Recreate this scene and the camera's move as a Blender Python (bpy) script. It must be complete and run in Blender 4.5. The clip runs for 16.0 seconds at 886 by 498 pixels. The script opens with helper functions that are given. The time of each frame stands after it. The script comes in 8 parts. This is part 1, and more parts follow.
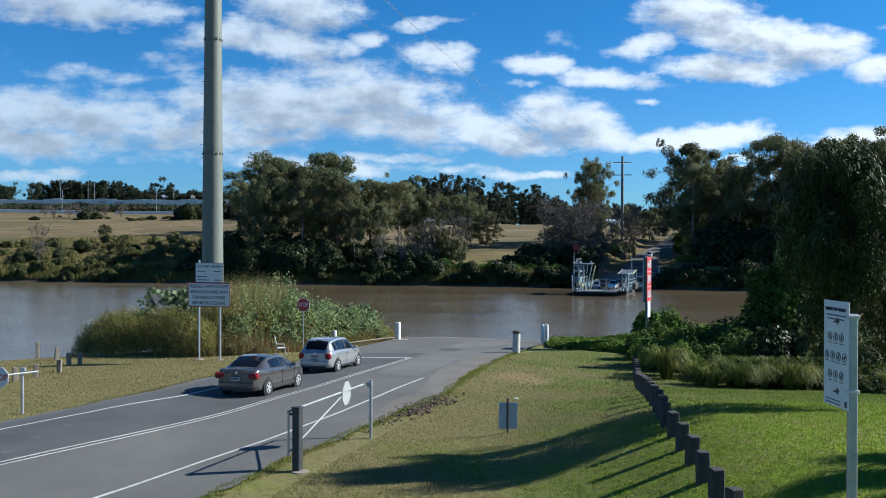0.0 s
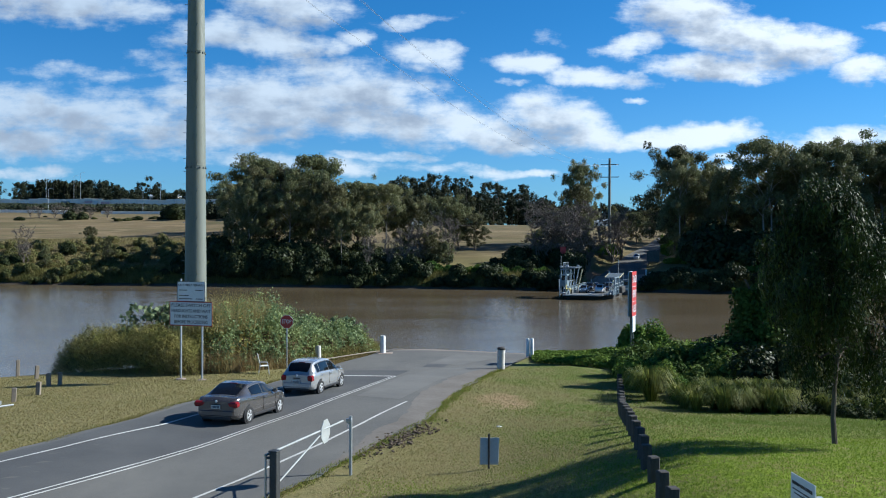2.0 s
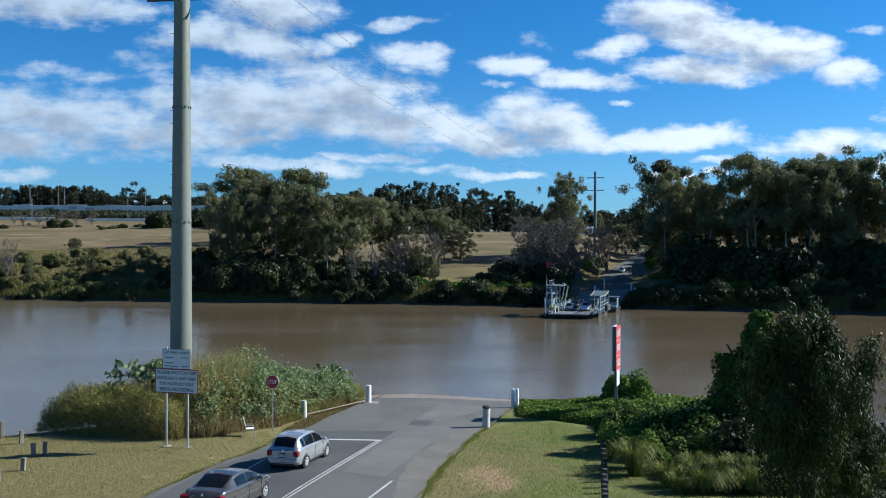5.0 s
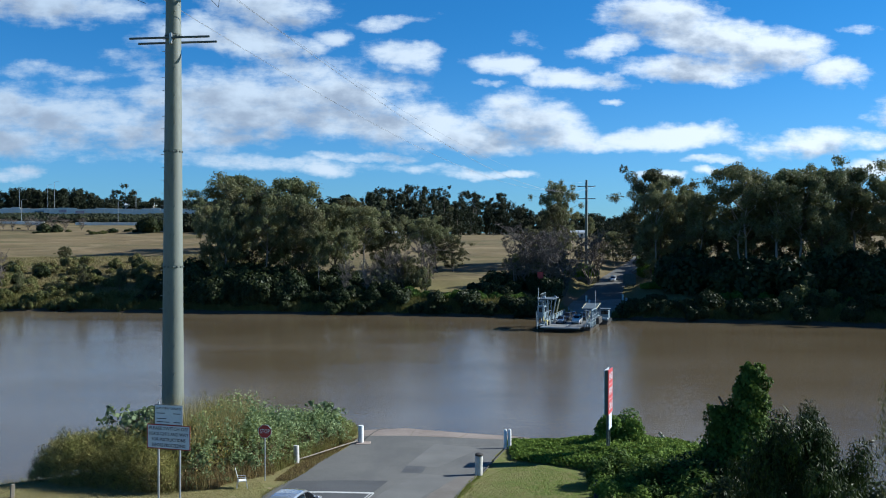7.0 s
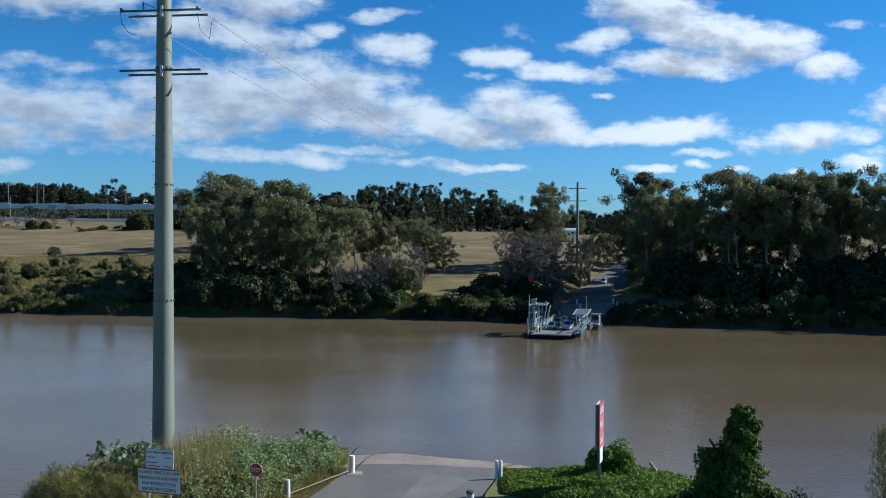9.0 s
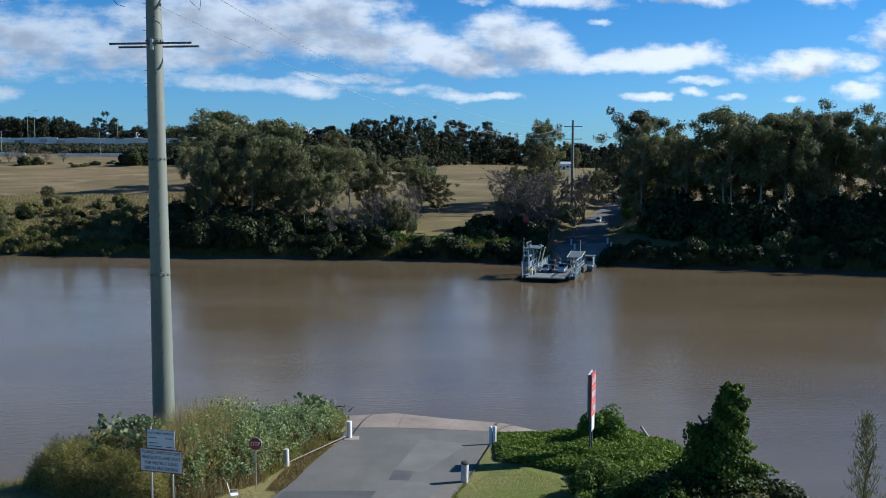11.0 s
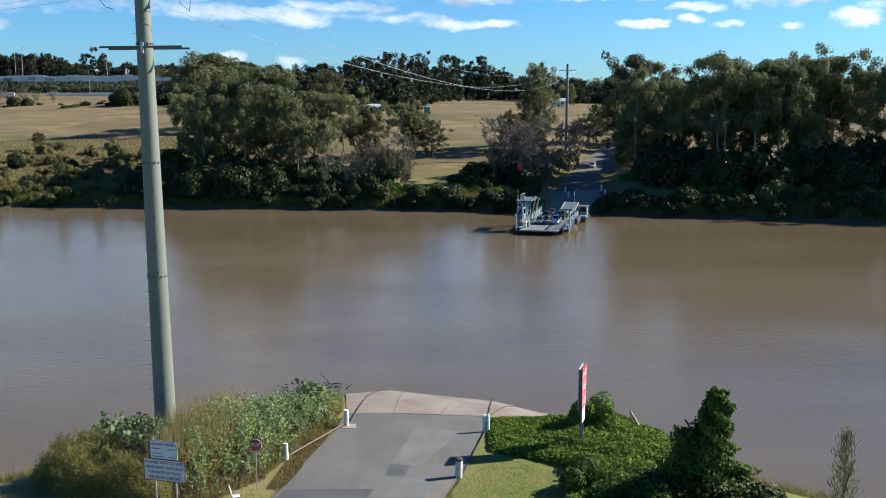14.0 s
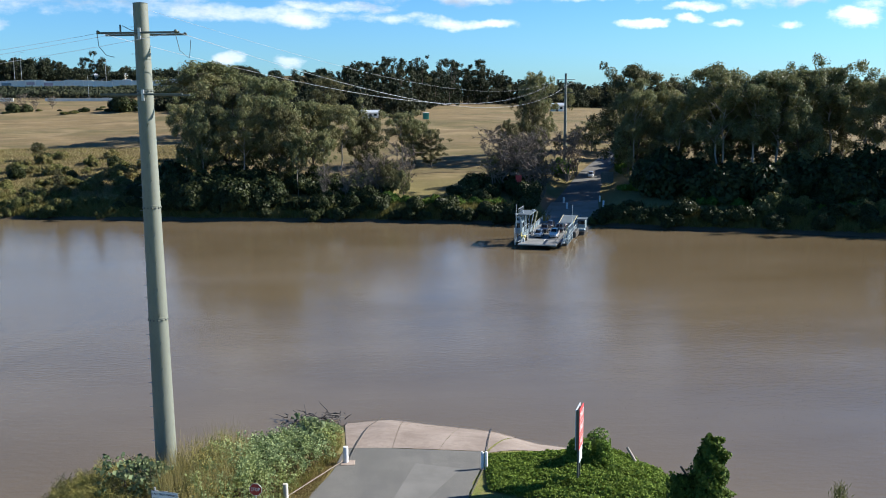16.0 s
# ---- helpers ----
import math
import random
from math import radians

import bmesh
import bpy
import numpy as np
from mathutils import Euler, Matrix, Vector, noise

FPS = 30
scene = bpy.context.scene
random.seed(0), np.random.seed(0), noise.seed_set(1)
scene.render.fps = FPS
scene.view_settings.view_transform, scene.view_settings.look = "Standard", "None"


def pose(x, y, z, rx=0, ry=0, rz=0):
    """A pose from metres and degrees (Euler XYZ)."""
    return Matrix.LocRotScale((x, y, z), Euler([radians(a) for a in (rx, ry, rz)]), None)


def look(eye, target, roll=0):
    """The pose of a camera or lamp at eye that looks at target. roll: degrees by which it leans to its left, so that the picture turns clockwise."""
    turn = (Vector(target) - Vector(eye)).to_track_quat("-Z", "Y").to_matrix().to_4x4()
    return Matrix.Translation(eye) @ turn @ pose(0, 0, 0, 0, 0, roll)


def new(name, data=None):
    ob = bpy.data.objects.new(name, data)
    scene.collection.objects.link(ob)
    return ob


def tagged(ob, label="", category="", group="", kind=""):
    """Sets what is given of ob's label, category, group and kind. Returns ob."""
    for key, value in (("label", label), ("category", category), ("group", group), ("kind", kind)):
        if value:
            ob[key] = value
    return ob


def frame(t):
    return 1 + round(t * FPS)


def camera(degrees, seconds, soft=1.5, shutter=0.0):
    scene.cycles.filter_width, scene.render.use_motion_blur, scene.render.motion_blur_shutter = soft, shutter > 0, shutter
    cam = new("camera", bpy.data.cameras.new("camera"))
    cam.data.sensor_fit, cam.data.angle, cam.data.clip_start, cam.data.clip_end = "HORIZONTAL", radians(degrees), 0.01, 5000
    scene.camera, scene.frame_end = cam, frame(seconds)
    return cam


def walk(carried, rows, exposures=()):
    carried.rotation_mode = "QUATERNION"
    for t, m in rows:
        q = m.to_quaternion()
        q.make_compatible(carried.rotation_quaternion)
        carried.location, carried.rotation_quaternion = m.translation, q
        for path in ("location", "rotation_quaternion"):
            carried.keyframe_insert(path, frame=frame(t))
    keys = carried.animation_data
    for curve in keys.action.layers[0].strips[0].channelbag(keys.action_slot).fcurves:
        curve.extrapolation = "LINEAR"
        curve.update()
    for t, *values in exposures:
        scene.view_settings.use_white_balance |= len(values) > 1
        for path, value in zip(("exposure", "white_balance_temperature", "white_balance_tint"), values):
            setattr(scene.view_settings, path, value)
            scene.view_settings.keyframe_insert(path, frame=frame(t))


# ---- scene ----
cam = camera(52.0, 16.0, soft=1.0)
PATH = [
    (0, (0.094, 0.578, 8.407), (0.074, 2.578, 8.401), 0.2),
    (0.5, (0.119, 0.63, 8.582), (0.106, 2.63, 8.576), 0.2),
    (1, (0.151, 0.663, 8.792), (0.147, 2.663, 8.784), 0.2),
    (1.5, (0.227, 0.68, 9.022), (0.228, 2.68, 9.013), 0.2),
    (2, (0.279, 0.792, 9.308), (0.285, 2.792, 9.299), 0.2),
    (2.5, (0.312, 0.709, 9.704), (0.323, 2.709, 9.695), 0.2),
    (3, (0.301, 0.657, 10.133), (0.318, 2.657, 10.125), 0.2),
    (3.5, (0.306, 0.592, 10.625), (0.329, 2.592, 10.619), 0.2),
    (4, (0.304, 0.682, 11.121), (0.331, 2.682, 11.114), 0.2),
    (4.5, (0.307, 0.626, 11.654), (0.338, 2.625, 11.648), 0.2),
    (5, (0.318, 0.565, 12.272), (0.354, 2.565, 12.267), 0.2),
    (7.5, (0.242, 0.585, 15.389), (0.302, 2.584, 15.381), 0.2),
    (8, (0.237, 0.645, 15.966), (0.302, 2.644, 15.956), 0.3),
    (8.5, (0.183, 0.646, 16.542), (0.253, 2.645, 16.528), 0.3),
    (9, (0.2, 0.66, 17.087), (0.275, 2.658, 17.065), 0.3),
    (9.5, (0.205, 0.61, 17.635), (0.282, 2.607, 17.561), 0.3),
    (10, (0.185, 0.585, 18.215), (0.268, 2.579, 18.079), 0.2),
    (10.2, (0.186, 0.575, 18.46), (0.27, 2.568, 18.306), 0.2),
    (12.3, (0.225, 0.41, 21.33), (0.318, 2.398, 21.13), -0.15),
    (12.5, (0.223, 0.411, 21.557), (0.317, 2.397, 21.339), -0.2),
    (13, (0.226, 0.365, 22.239), (0.322, 2.344, 21.967), -0.2),
    (13.5, (0.274, 0.306, 22.869), (0.368, 2.278, 22.55), -0.2),
    (14, (0.276, 0.335, 23.511), (0.373, 2.305, 23.184), -0.2),
    (14.5, (0.291, 0.292, 24.054), (0.388, 2.263, 23.727), -0.2),
    (15, (0.32, 0.272, 24.729), (0.418, 2.243, 24.402), -0.3),
    (15.5, (0.36, 0.263, 25.396), (0.457, 2.233, 25.066), -0.35),
    (16, (0.342, 0.253, 26.023), (0.441, 2.224, 25.696), -0.3),
]
# the clip's camera opens up and warms as it tilts down to the river
walk(cam, [(t, look(eye, target, roll)) for t, eye, target, roll in PATH],
     ((0, 0.72, 5780, 5), (8.5, 0.64, 5680, 5), (9.5, 0.52, 5680, 6), (11.5, 0.67, 5850, 8), (12.5, 0.80, 6020, 8), (13.5, 0.94, 6150, 8), (14.5, 1.12, 6280, 10), (16, 1.18, 6320, 10)))

# ---- sky, sun ----
SUN_DIR = Vector((0.97, 0.22, 0.60)).normalized()
sun_data = bpy.data.lights.new("sun", "SUN")
sun_data.energy, sun_data.angle, sun_data.color = 5.0, radians(0.55), (1.0, 0.93, 0.82)
sun_lamp = new("sun", sun_data)
sun_lamp.matrix_world = look((60, 20, 60), Vector((60, 20, 60)) - SUN_DIR)


def build_sky():
    world = bpy.data.worlds.new("sky")
    scene.world = world
    world.use_nodes = True
    nt = world.node_tree
    nt.nodes.clear()
    n, link = nt.nodes.new, nt.links.new

    def math_node(op, a, b=None, c=None, clamp=False):
        m = n("ShaderNodeMath")
        m.operation, m.use_clamp = op, clamp
        for k, v in enumerate((a, b, c)):
            if v is None:
                continue
            if isinstance(v, (int, float)):
                m.inputs[k].default_value = v
            else:
                link(v, m.inputs[k])
        return m.outputs[0]

    sky = n("ShaderNodeTexSky")
    sky.sky_type, sky.sun_disc = "NISHITA", False
    sky.sun_elevation = math.asin(SUN_DIR.z)
    sky.sun_rotation = math.atan2(SUN_DIR.x, SUN_DIR.y)
    sky.air_density, sky.dust_density, sky.ozone_density = 1.0, 0.3, 2.5
    coord = n("ShaderNodeTexCoord").outputs["Generated"]
    sep = n("ShaderNodeSeparateXYZ")
    link(coord, sep.inputs[0])
    depth = math_node("MAXIMUM", sep.outputs[1], 0.25)
    u = math_node("DIVIDE", sep.outputs[0], depth)
    v = math_node("DIVIDE", sep.outputs[2], depth)
    uv = n("ShaderNodeCombineXYZ")
    link(u, uv.inputs[0])
    link(v, uv.inputs[1])

    def fbm(scale, detail, stretch, rough=0.55, off=0.0):
        mp = n("ShaderNodeMapping")
        mp.inputs["Scale"].default_value = (scale, scale * stretch, 1)
        mp.inputs["Location"].default_value = (off, off * 1.7, off)
        link(uv.outputs[0], mp.inputs[0])
        t = n("ShaderNodeTexNoise")
        t.inputs["Scale"].default_value, t.inputs["Detail"].default_value, t.inputs["Roughness"].default_value = 1.0, detail, rough
        link(mp.outputs[0], t.inputs["Vector"])
        return t.outputs["Fac"]

    # cumulus banks in the tangent plane ahead: centre, half size, tilt in degrees, how solid
    banks = (
        (-0.410, 0.264, 0.105, 0.022, -4, 1.0), (-0.165, 0.262, 0.066, 0.023, -6, 1.0), (-0.249, 0.234, 0.055, 0.019, 8, 0.9),
        (-0.175, 0.222, 0.072, 0.015, -4, 1.0), (-0.095, 0.228, 0.022, 0.011, -12, 0.9), (-0.016, 0.210, 0.037, 0.016, -6, 1.0),
        (-0.030, 0.245, 0.042, 0.006, 8, 0.55), (0.268, 0.256, 0.066, 0.025, -6, 1.0), (0.206, 0.219, 0.036, 0.012, 14, 0.9),
        (0.337, 0.228, 0.074, 0.030, -12, 1.0), (0.305, 0.197, 0.078, 0.014, -2, 1.0), (0.398, 0.219, 0.056, 0.024, -4, 1.0),
        (0.465, 0.194, 0.034, 0.017, 4, 1.0), (0.490, 0.240, 0.020, 0.006, 0, 0.6), (0.092, 0.200, 0.037, 0.011, -4, 0.8),
        (0.172, 0.184, 0.052, 0.011, -4, 0.9), (0.075, 0.181, 0.017, 0.004, 0, 0.6), (-0.435, 0.140, 0.170, 0.030, -2, 0.95),
        (-0.470, 0.114, 0.120, 0.020, 0, 0.9), (-0.205, 0.160, 0.110, 0.031, -3, 1.0), (-0.095, 0.166, 0.090, 0.033, -8, 1.0),
        (-0.150, 0.143, 0.165, 0.024, 0, 1.0), (-0.040, 0.142, 0.085, 0.030, -12, 1.0), (0.050, 0.122, 0.072, 0.019, -8, 1.0),
        (0.120, 0.143, 0.056, 0.024, -6, 1.0), (0.152, 0.121, 0.054, 0.016, -4, 1.0), (0.276, 0.121, 0.085, 0.012, 3, 0.95),
        (0.315, 0.126, 0.040, 0.012, 3, 1.0), (0.190, 0.112, 0.042, 0.009, 0, 0.85), (-0.386, 0.188, 0.075, 0.009, -4, 0.5),
        (-0.305, 0.202, 0.042, 0.009, -8, 0.5), (-0.220, 0.094, 0.145, 0.009, -2, 0.6), (-0.065, 0.098, 0.058, 0.005, -4, 0.7),
        (-0.290, 0.122, 0.115, 0.018, -2, 0.9), (-0.445, 0.077, 0.034, 0.008, 0, 0.8), (-0.100, 0.083, 0.027, 0.008, 0, 0.8),
        (0.031, 0.082, 0.062, 0.006, -4, 0.75), (0.094, 0.079, 0.033, 0.004, 0, 0.7), (-0.492, 0.075, 0.018, 0.006, 0, 0.7),
        (0.212, 0.159, 0.012, 0.004, 0, 0.6), (0.116, 0.227, 0.020, 0.007, -10, 0.4), (0.443, 0.115, 0.070, 0.014, 4, 1.0),
        (0.508, 0.087, 0.030, 0.010, 0, 0.95), (0.272, 0.080, 0.030, 0.005, 0, 0.85), (0.325, 0.097, 0.029, 0.005, 0, 0.75),
        (0.319, 0.083, 0.016, 0.004, 0, 0.75), (0.361, 0.080, 0.017, 0.004, 0, 0.75), (0.433, 0.078, 0.016, 0.004, 0, 0.75),
        (-0.180, 0.042, 0.014, 0.006, 0, 0.8), (-0.114, 0.040, 0.012, 0.006, 0, 0.7), (0.520, 0.100, 0.030, 0.006, 0, 0.6),
        (0.560, 0.150, 0.050, 0.020, 0, 0.9), (-0.570, 0.200, 0.060, 0.030, 0, 0.8), (0.600, 0.230, 0.060, 0.030, 0, 0.9))
    warp = fbm(24.0, 5, 1.3, 0.6, 3.0)
    warp2 = fbm(21.0, 4, 1.0, 0.6, 9.0)
    uu = math_node("ADD", u, math_node("MULTIPLY", math_node("SUBTRACT", warp, 0.5), 0.036))
    vv = math_node("ADD", v, math_node("MULTIPLY", math_node("SUBTRACT", warp2, 0.5), 0.022))

    def field(shift, least, best):
        """How deep inside the nearest bank a direction lies; the running result rides along as z, scaled away."""
        for cu, cv, a, b, tilt, k in banks:
            if b < least:
                continue
            mp = n("ShaderNodeMapping")
            mp.vector_type = "TEXTURE"
            mp.inputs["Location"].default_value = (cu - shift[0], cv - shift[1], 0)
            mp.inputs["Rotation"].default_value = (0, 0, radians(tilt))
            mp.inputs["Scale"].default_value = (a * 1.32, b * 1.36, 1e6)
            here = n("ShaderNodeCombineXYZ")
            link(uu, here.inputs[0])
            link(vv, here.inputs[1])
            link(best, here.inputs[2])
            link(here.outputs[0], mp.inputs[0])
            dot = n("ShaderNodeVectorMath")
            dot.operation = "DOT_PRODUCT"
            link(mp.outputs[0], dot.inputs[0])
            link(mp.outputs[0], dot.inputs[1])
            blob = math_node("MULTIPLY_ADD", dot.outputs["Value"], -k, k)
            best = math_node("MAXIMUM", best, blob)
        return best

    floor = math_node("SUBTRACT", math_node("MULTIPLY", v, 1e-6), 1.0)
    total = field((0, 0), 0, floor)
    sunside = field((0.010, 0.016), 0.0125, math_node("MULTIPLY_ADD", total, 1e-6, -1.0))
    fine = fbm(26.0, 8, 1.5, 0.60, 1.0)
    streak = fbm(13.0, 6, 3.2, 0.62, 7.0)
    rough = math_node("ADD", math_node("MULTIPLY", math_node("SUBTRACT", fine, 0.5), 1.45), math_node("MULTIPLY", math_node("SUBTRACT", streak, 0.5), 1.7))
    dens = math_node("ADD", total, rough)
    cover = n("ShaderNodeMapRange")
    cover.interpolation_type = "SMOOTHSTEP"
    cover.inputs["From Min"].default_value, cover.inputs["From Max"].default_value = 0.05, 1.0
    link(dens, cover.inputs[0])
    # behind and overhead: scattered fair-weather cumulus of the same kind
    ahead = math_node("GREATER_THAN", sep.outputs[1], 0.25)
    general = n("ShaderNodeTexNoise")
    general.inputs["Scale"].default_value, general.inputs["Detail"].default_value = 5.0, 6
    link(coord, general.inputs["Vector"])
    gcover = n("ShaderNodeMapRange")
    gcover.inputs["From Min"].default_value, gcover.inputs["From Max"].default_value = 0.66, 0.80
    link(general.outputs["Fac"], gcover.inputs[0])
    fac = n("ShaderNodeMix")
    link(ahead, fac.inputs["Factor"])
    link(math_node("MULTIPLY", gcover.outputs[0], 0.55), fac.inputs["A"])
    link(cover.outputs[0], fac.inputs["B"])
    # cloud colour: bright tops, greyer undersides
    tint = n("ShaderNodeMix")
    tint.data_type = "RGBA"
    billow = math_node("MULTIPLY", math_node("SUBTRACT", fbm(19.0, 6, 1.8, 0.55, 5.0), 0.5), 2.6)
    deepness = math_node("ADD", math_node("MULTIPLY", sunside, 0.85), billow)
    under = n("ShaderNodeMapRange")
    under.interpolation_type = "SMOOTHSTEP"
    under.inputs["From Min"].default_value, under.inputs["From Max"].default_value = 0.15, 1.25
    link(deepness, under.inputs[0])
    link(under.outputs[0], tint.inputs["Factor"])
    # tops turned to the sun are whiter
    sunward = n("ShaderNodeMapRange")
    sunward.inputs["From Min"].default_value, sunward.inputs["From Max"].default_value = -0.35, 0.35
    link(sep.outputs[0], sunward.inputs[0])
    tops = n("ShaderNodeMix")
    tops.data_type = "RGBA"
    tops.inputs["A"].default_value = (6.7, 7.6, 8.7, 1)
    tops.inputs["B"].default_value = (11.0, 11.1, 11.1, 1)
    link(sunward.outputs[0], tops.inputs["Factor"])
    link(tops.outputs["Result"], tint.inputs["A"])
    tint.inputs["B"].default_value = (4.3, 4.8, 5.7, 1)
    mix = n("ShaderNodeMix")
    mix.data_type = "RGBA"
    link(math_node("MULTIPLY", fac.outputs["Result"], 0.93), mix.inputs["Factor"])
    deep = n("ShaderNodeMix")
    deep.data_type, deep.blend_type = "RGBA", "MULTIPLY"
    deep.inputs["Factor"].default_value = 1.0
    # the blue deepens from low in the sky towards the zenith
    zen = n("ShaderNodeMapRange")
    zen.interpolation_type = "SMOOTHSTEP"
    zen.inputs["From Min"].default_value, zen.inputs["From Max"].default_value = 0.30, 1.0
    link(sep.outputs[2], zen.inputs[0])
    blue = n("ShaderNodeMix")
    blue.data_type = "RGBA"
    low_sky = n("ShaderNodeMapRange")
    low_sky.interpolation_type = "SMOOTHSTEP"
    low_sky.inputs["From Min"].default_value, low_sky.inputs["From Max"].default_value = 0.05, 0.26
    link(sep.outputs[2], low_sky.inputs[0])
    haze = n("ShaderNodeMix")
    haze.data_type = "RGBA"
    haze.inputs["A"].default_value = (0.49, 0.88, 1.31, 1)
    haze.inputs["B"].default_value = (0.27, 0.78, 1.22, 1)
    link(low_sky.outputs[0], haze.inputs["Factor"])
    link(haze.outputs["Result"], blue.inputs["A"])
    blue.inputs["B"].default_value = (0.15, 0.33, 0.58, 1)
    link(zen.outputs[0], blue.inputs["Factor"])
    link(blue.outputs["Result"], deep.inputs["B"])
    link(sky.outputs[0], deep.inputs["A"])
    link(deep.outputs["Result"], mix.inputs["A"])
    link(tint.outputs["Result"], mix.inputs["B"])
    bg = n("ShaderNodeBackground")
    bg.inputs["Strength"].default_value = 0.058
    link(mix.outputs["Result"], bg.inputs["Color"])
    out = n("ShaderNodeOutputWorld")
    link(bg.outputs[0], out.inputs["Surface"])


build_sky()

# ---- materials ----


def _nodes(name):
    m = bpy.data.materials.new(name)
    m.use_nodes = True
    nt = m.node_tree
    return m, nt, nt.nodes["Principled BSDF"]


def _noise(nt, scale, detail=4.0, rough=0.55, stretch=(1, 1, 1), coord="Object"):
    tc = nt.nodes.new("ShaderNodeTexCoord")
    mp = nt.nodes.new("ShaderNodeMapping")
    mp.inputs["Scale"].default_value = stretch
    t = nt.nodes.new("ShaderNodeTexNoise")
    t.inputs["Scale"].default_value, t.inputs["Detail"].default_value, t.inputs["Roughness"].default_value = scale, detail, rough
    nt.links.new(tc.outputs[coord], mp.inputs[0])
    nt.links.new(mp.outputs[0], t.inputs["Vector"])
    return t.outputs["Fac"]


def _range(nt, value, a, b, c=0.0, d=1.0):
    r = nt.nodes.new("ShaderNodeMapRange")
    r.inputs["From Min"].default_value, r.inputs["From Max"].default_value = a, b
    r.inputs["To Min"].default_value, r.inputs["To Max"].default_value = c, d
    nt.links.new(value, r.inputs[0])
    return r.outputs[0]


def _mix(nt, fac, a, b, mode="MIX"):
    x = nt.nodes.new("ShaderNodeMix")
    x.data_type, x.blend_type = "RGBA", mode
    for key, v in (("Factor", fac), ("A", a), ("B", b)):
        if isinstance(v, tuple):
            x.inputs[key].default_value = (*v, 1)
        elif isinstance(v, (int, float)):
            x.inputs[key].default_value = v
        else:
            nt.links.new(v, x.inputs[key])
    return x.outputs["Result"]


def _bump(nt, bsdf, height, strength, distance):
    b = nt.nodes.new("ShaderNodeBump")
    b.inputs["Strength"].default_value, b.inputs["Distance"].default_value = strength, distance
    nt.links.new(height, b.inputs["Height"])
    nt.links.new(b.outputs[0], bsdf.inputs["Normal"])


def surface(name, a, b, stain, rough=0.7, metal=0.0, big=0.8, small=20.0, bump=0.2, dist=0.01, stretch=(1, 1, 1), coat=0.0):
    """Two colours mixed by a coarse noise, a stain colour by a second, fine relief."""
    m, nt, p = _nodes(name)
    coarse = _noise(nt, big, 5, 0.6, stretch)
    fine = _noise(nt, small, 6, 0.65, stretch)
    col = _mix(nt, _range(nt, coarse, 0.35, 0.65), a, b)
    col = _mix(nt, _range(nt, fine, 0.52, 0.78, 0, 0.7), col, stain)
    nt.links.new(col, p.inputs["Base Color"])
    nt.links.new(_range(nt, fine, 0.3, 0.7, max(rough - 0.1, 0.02), min(rough + 0.1, 1)), p.inputs["Roughness"])
    p.inputs["Metallic"].default_value = metal
    p.inputs["Coat Weight"].default_value = coat
    p.inputs["Coat Roughness"].default_value = 0.06
    if bump:
        _bump(nt, p, fine, bump, dist)
    return m


def plain(name, col, rough=0.5, metal=0.0, coat=0.0, spec=0.5):
    m, nt, p = _nodes(name)
    f = _noise(nt, 6.0, 5, 0.6)
    nt.links.new(_mix(nt, _range(nt, f, 0.3, 0.7), tuple(c * 0.88 for c in col), col), p.inputs["Base Color"])
    nt.links.new(_range(nt, f, 0.3, 0.7, max(rough - 0.06, 0.02), min(rough + 0.06, 1)), p.inputs["Roughness"])
    p.inputs["Metallic"].default_value, p.inputs["Coat Weight"].default_value = metal, coat
    p.inputs["Specular IOR Level"].default_value = spec
    return m


def foliage(name, dark, light, third, thin=0.35, rough=0.5, clump=0.5, spec=0.12):
    """Leaves: every leaf has its own shade, whole branches drift in hue, some light passes through."""
    m, nt, p = _nodes(name)
    geo = nt.nodes.new("ShaderNodeNewGeometry")
    info = nt.nodes.new("ShaderNodeObjectInfo")
    rnd = geo.outputs["Random Per Island"]
    col = _mix(nt, rnd, dark, light)
    drift = _noise(nt, clump, 3, 0.6)
    col = _mix(nt, _range(nt, drift, 0.45, 0.7, 0, 0.8), col, third)
    hsv = nt.nodes.new("ShaderNodeHueSaturation")
    nt.links.new(_range(nt, info.outputs["Random"], 0, 1, 0.484, 0.512), hsv.inputs["Hue"])
    nt.links.new(_range(nt, info.outputs["Random"], 0, 1, 1.2, 0.8), hsv.inputs["Value"])
    nt.links.new(col, hsv.inputs["Color"])
    nt.links.new(hsv.outputs[0], p.inputs["Base Color"])
    p.inputs["Roughness"].default_value = rough
    p.inputs["Specular IOR Level"].default_value = spec
    tr = nt.nodes.new("ShaderNodeBsdfTranslucent")
    nt.links.new(hsv.outputs[0], tr.inputs["Color"])
    mx = nt.nodes.new("ShaderNodeMixShader")
    mx.inputs[0].default_value = thin
    nt.links.new(p.outputs[0], mx.inputs[1])
    nt.links.new(tr.outputs[0], mx.inputs[2])
    nt.links.new(mx.outputs[0], nt.nodes["Material Output"].inputs["Surface"])
    return m


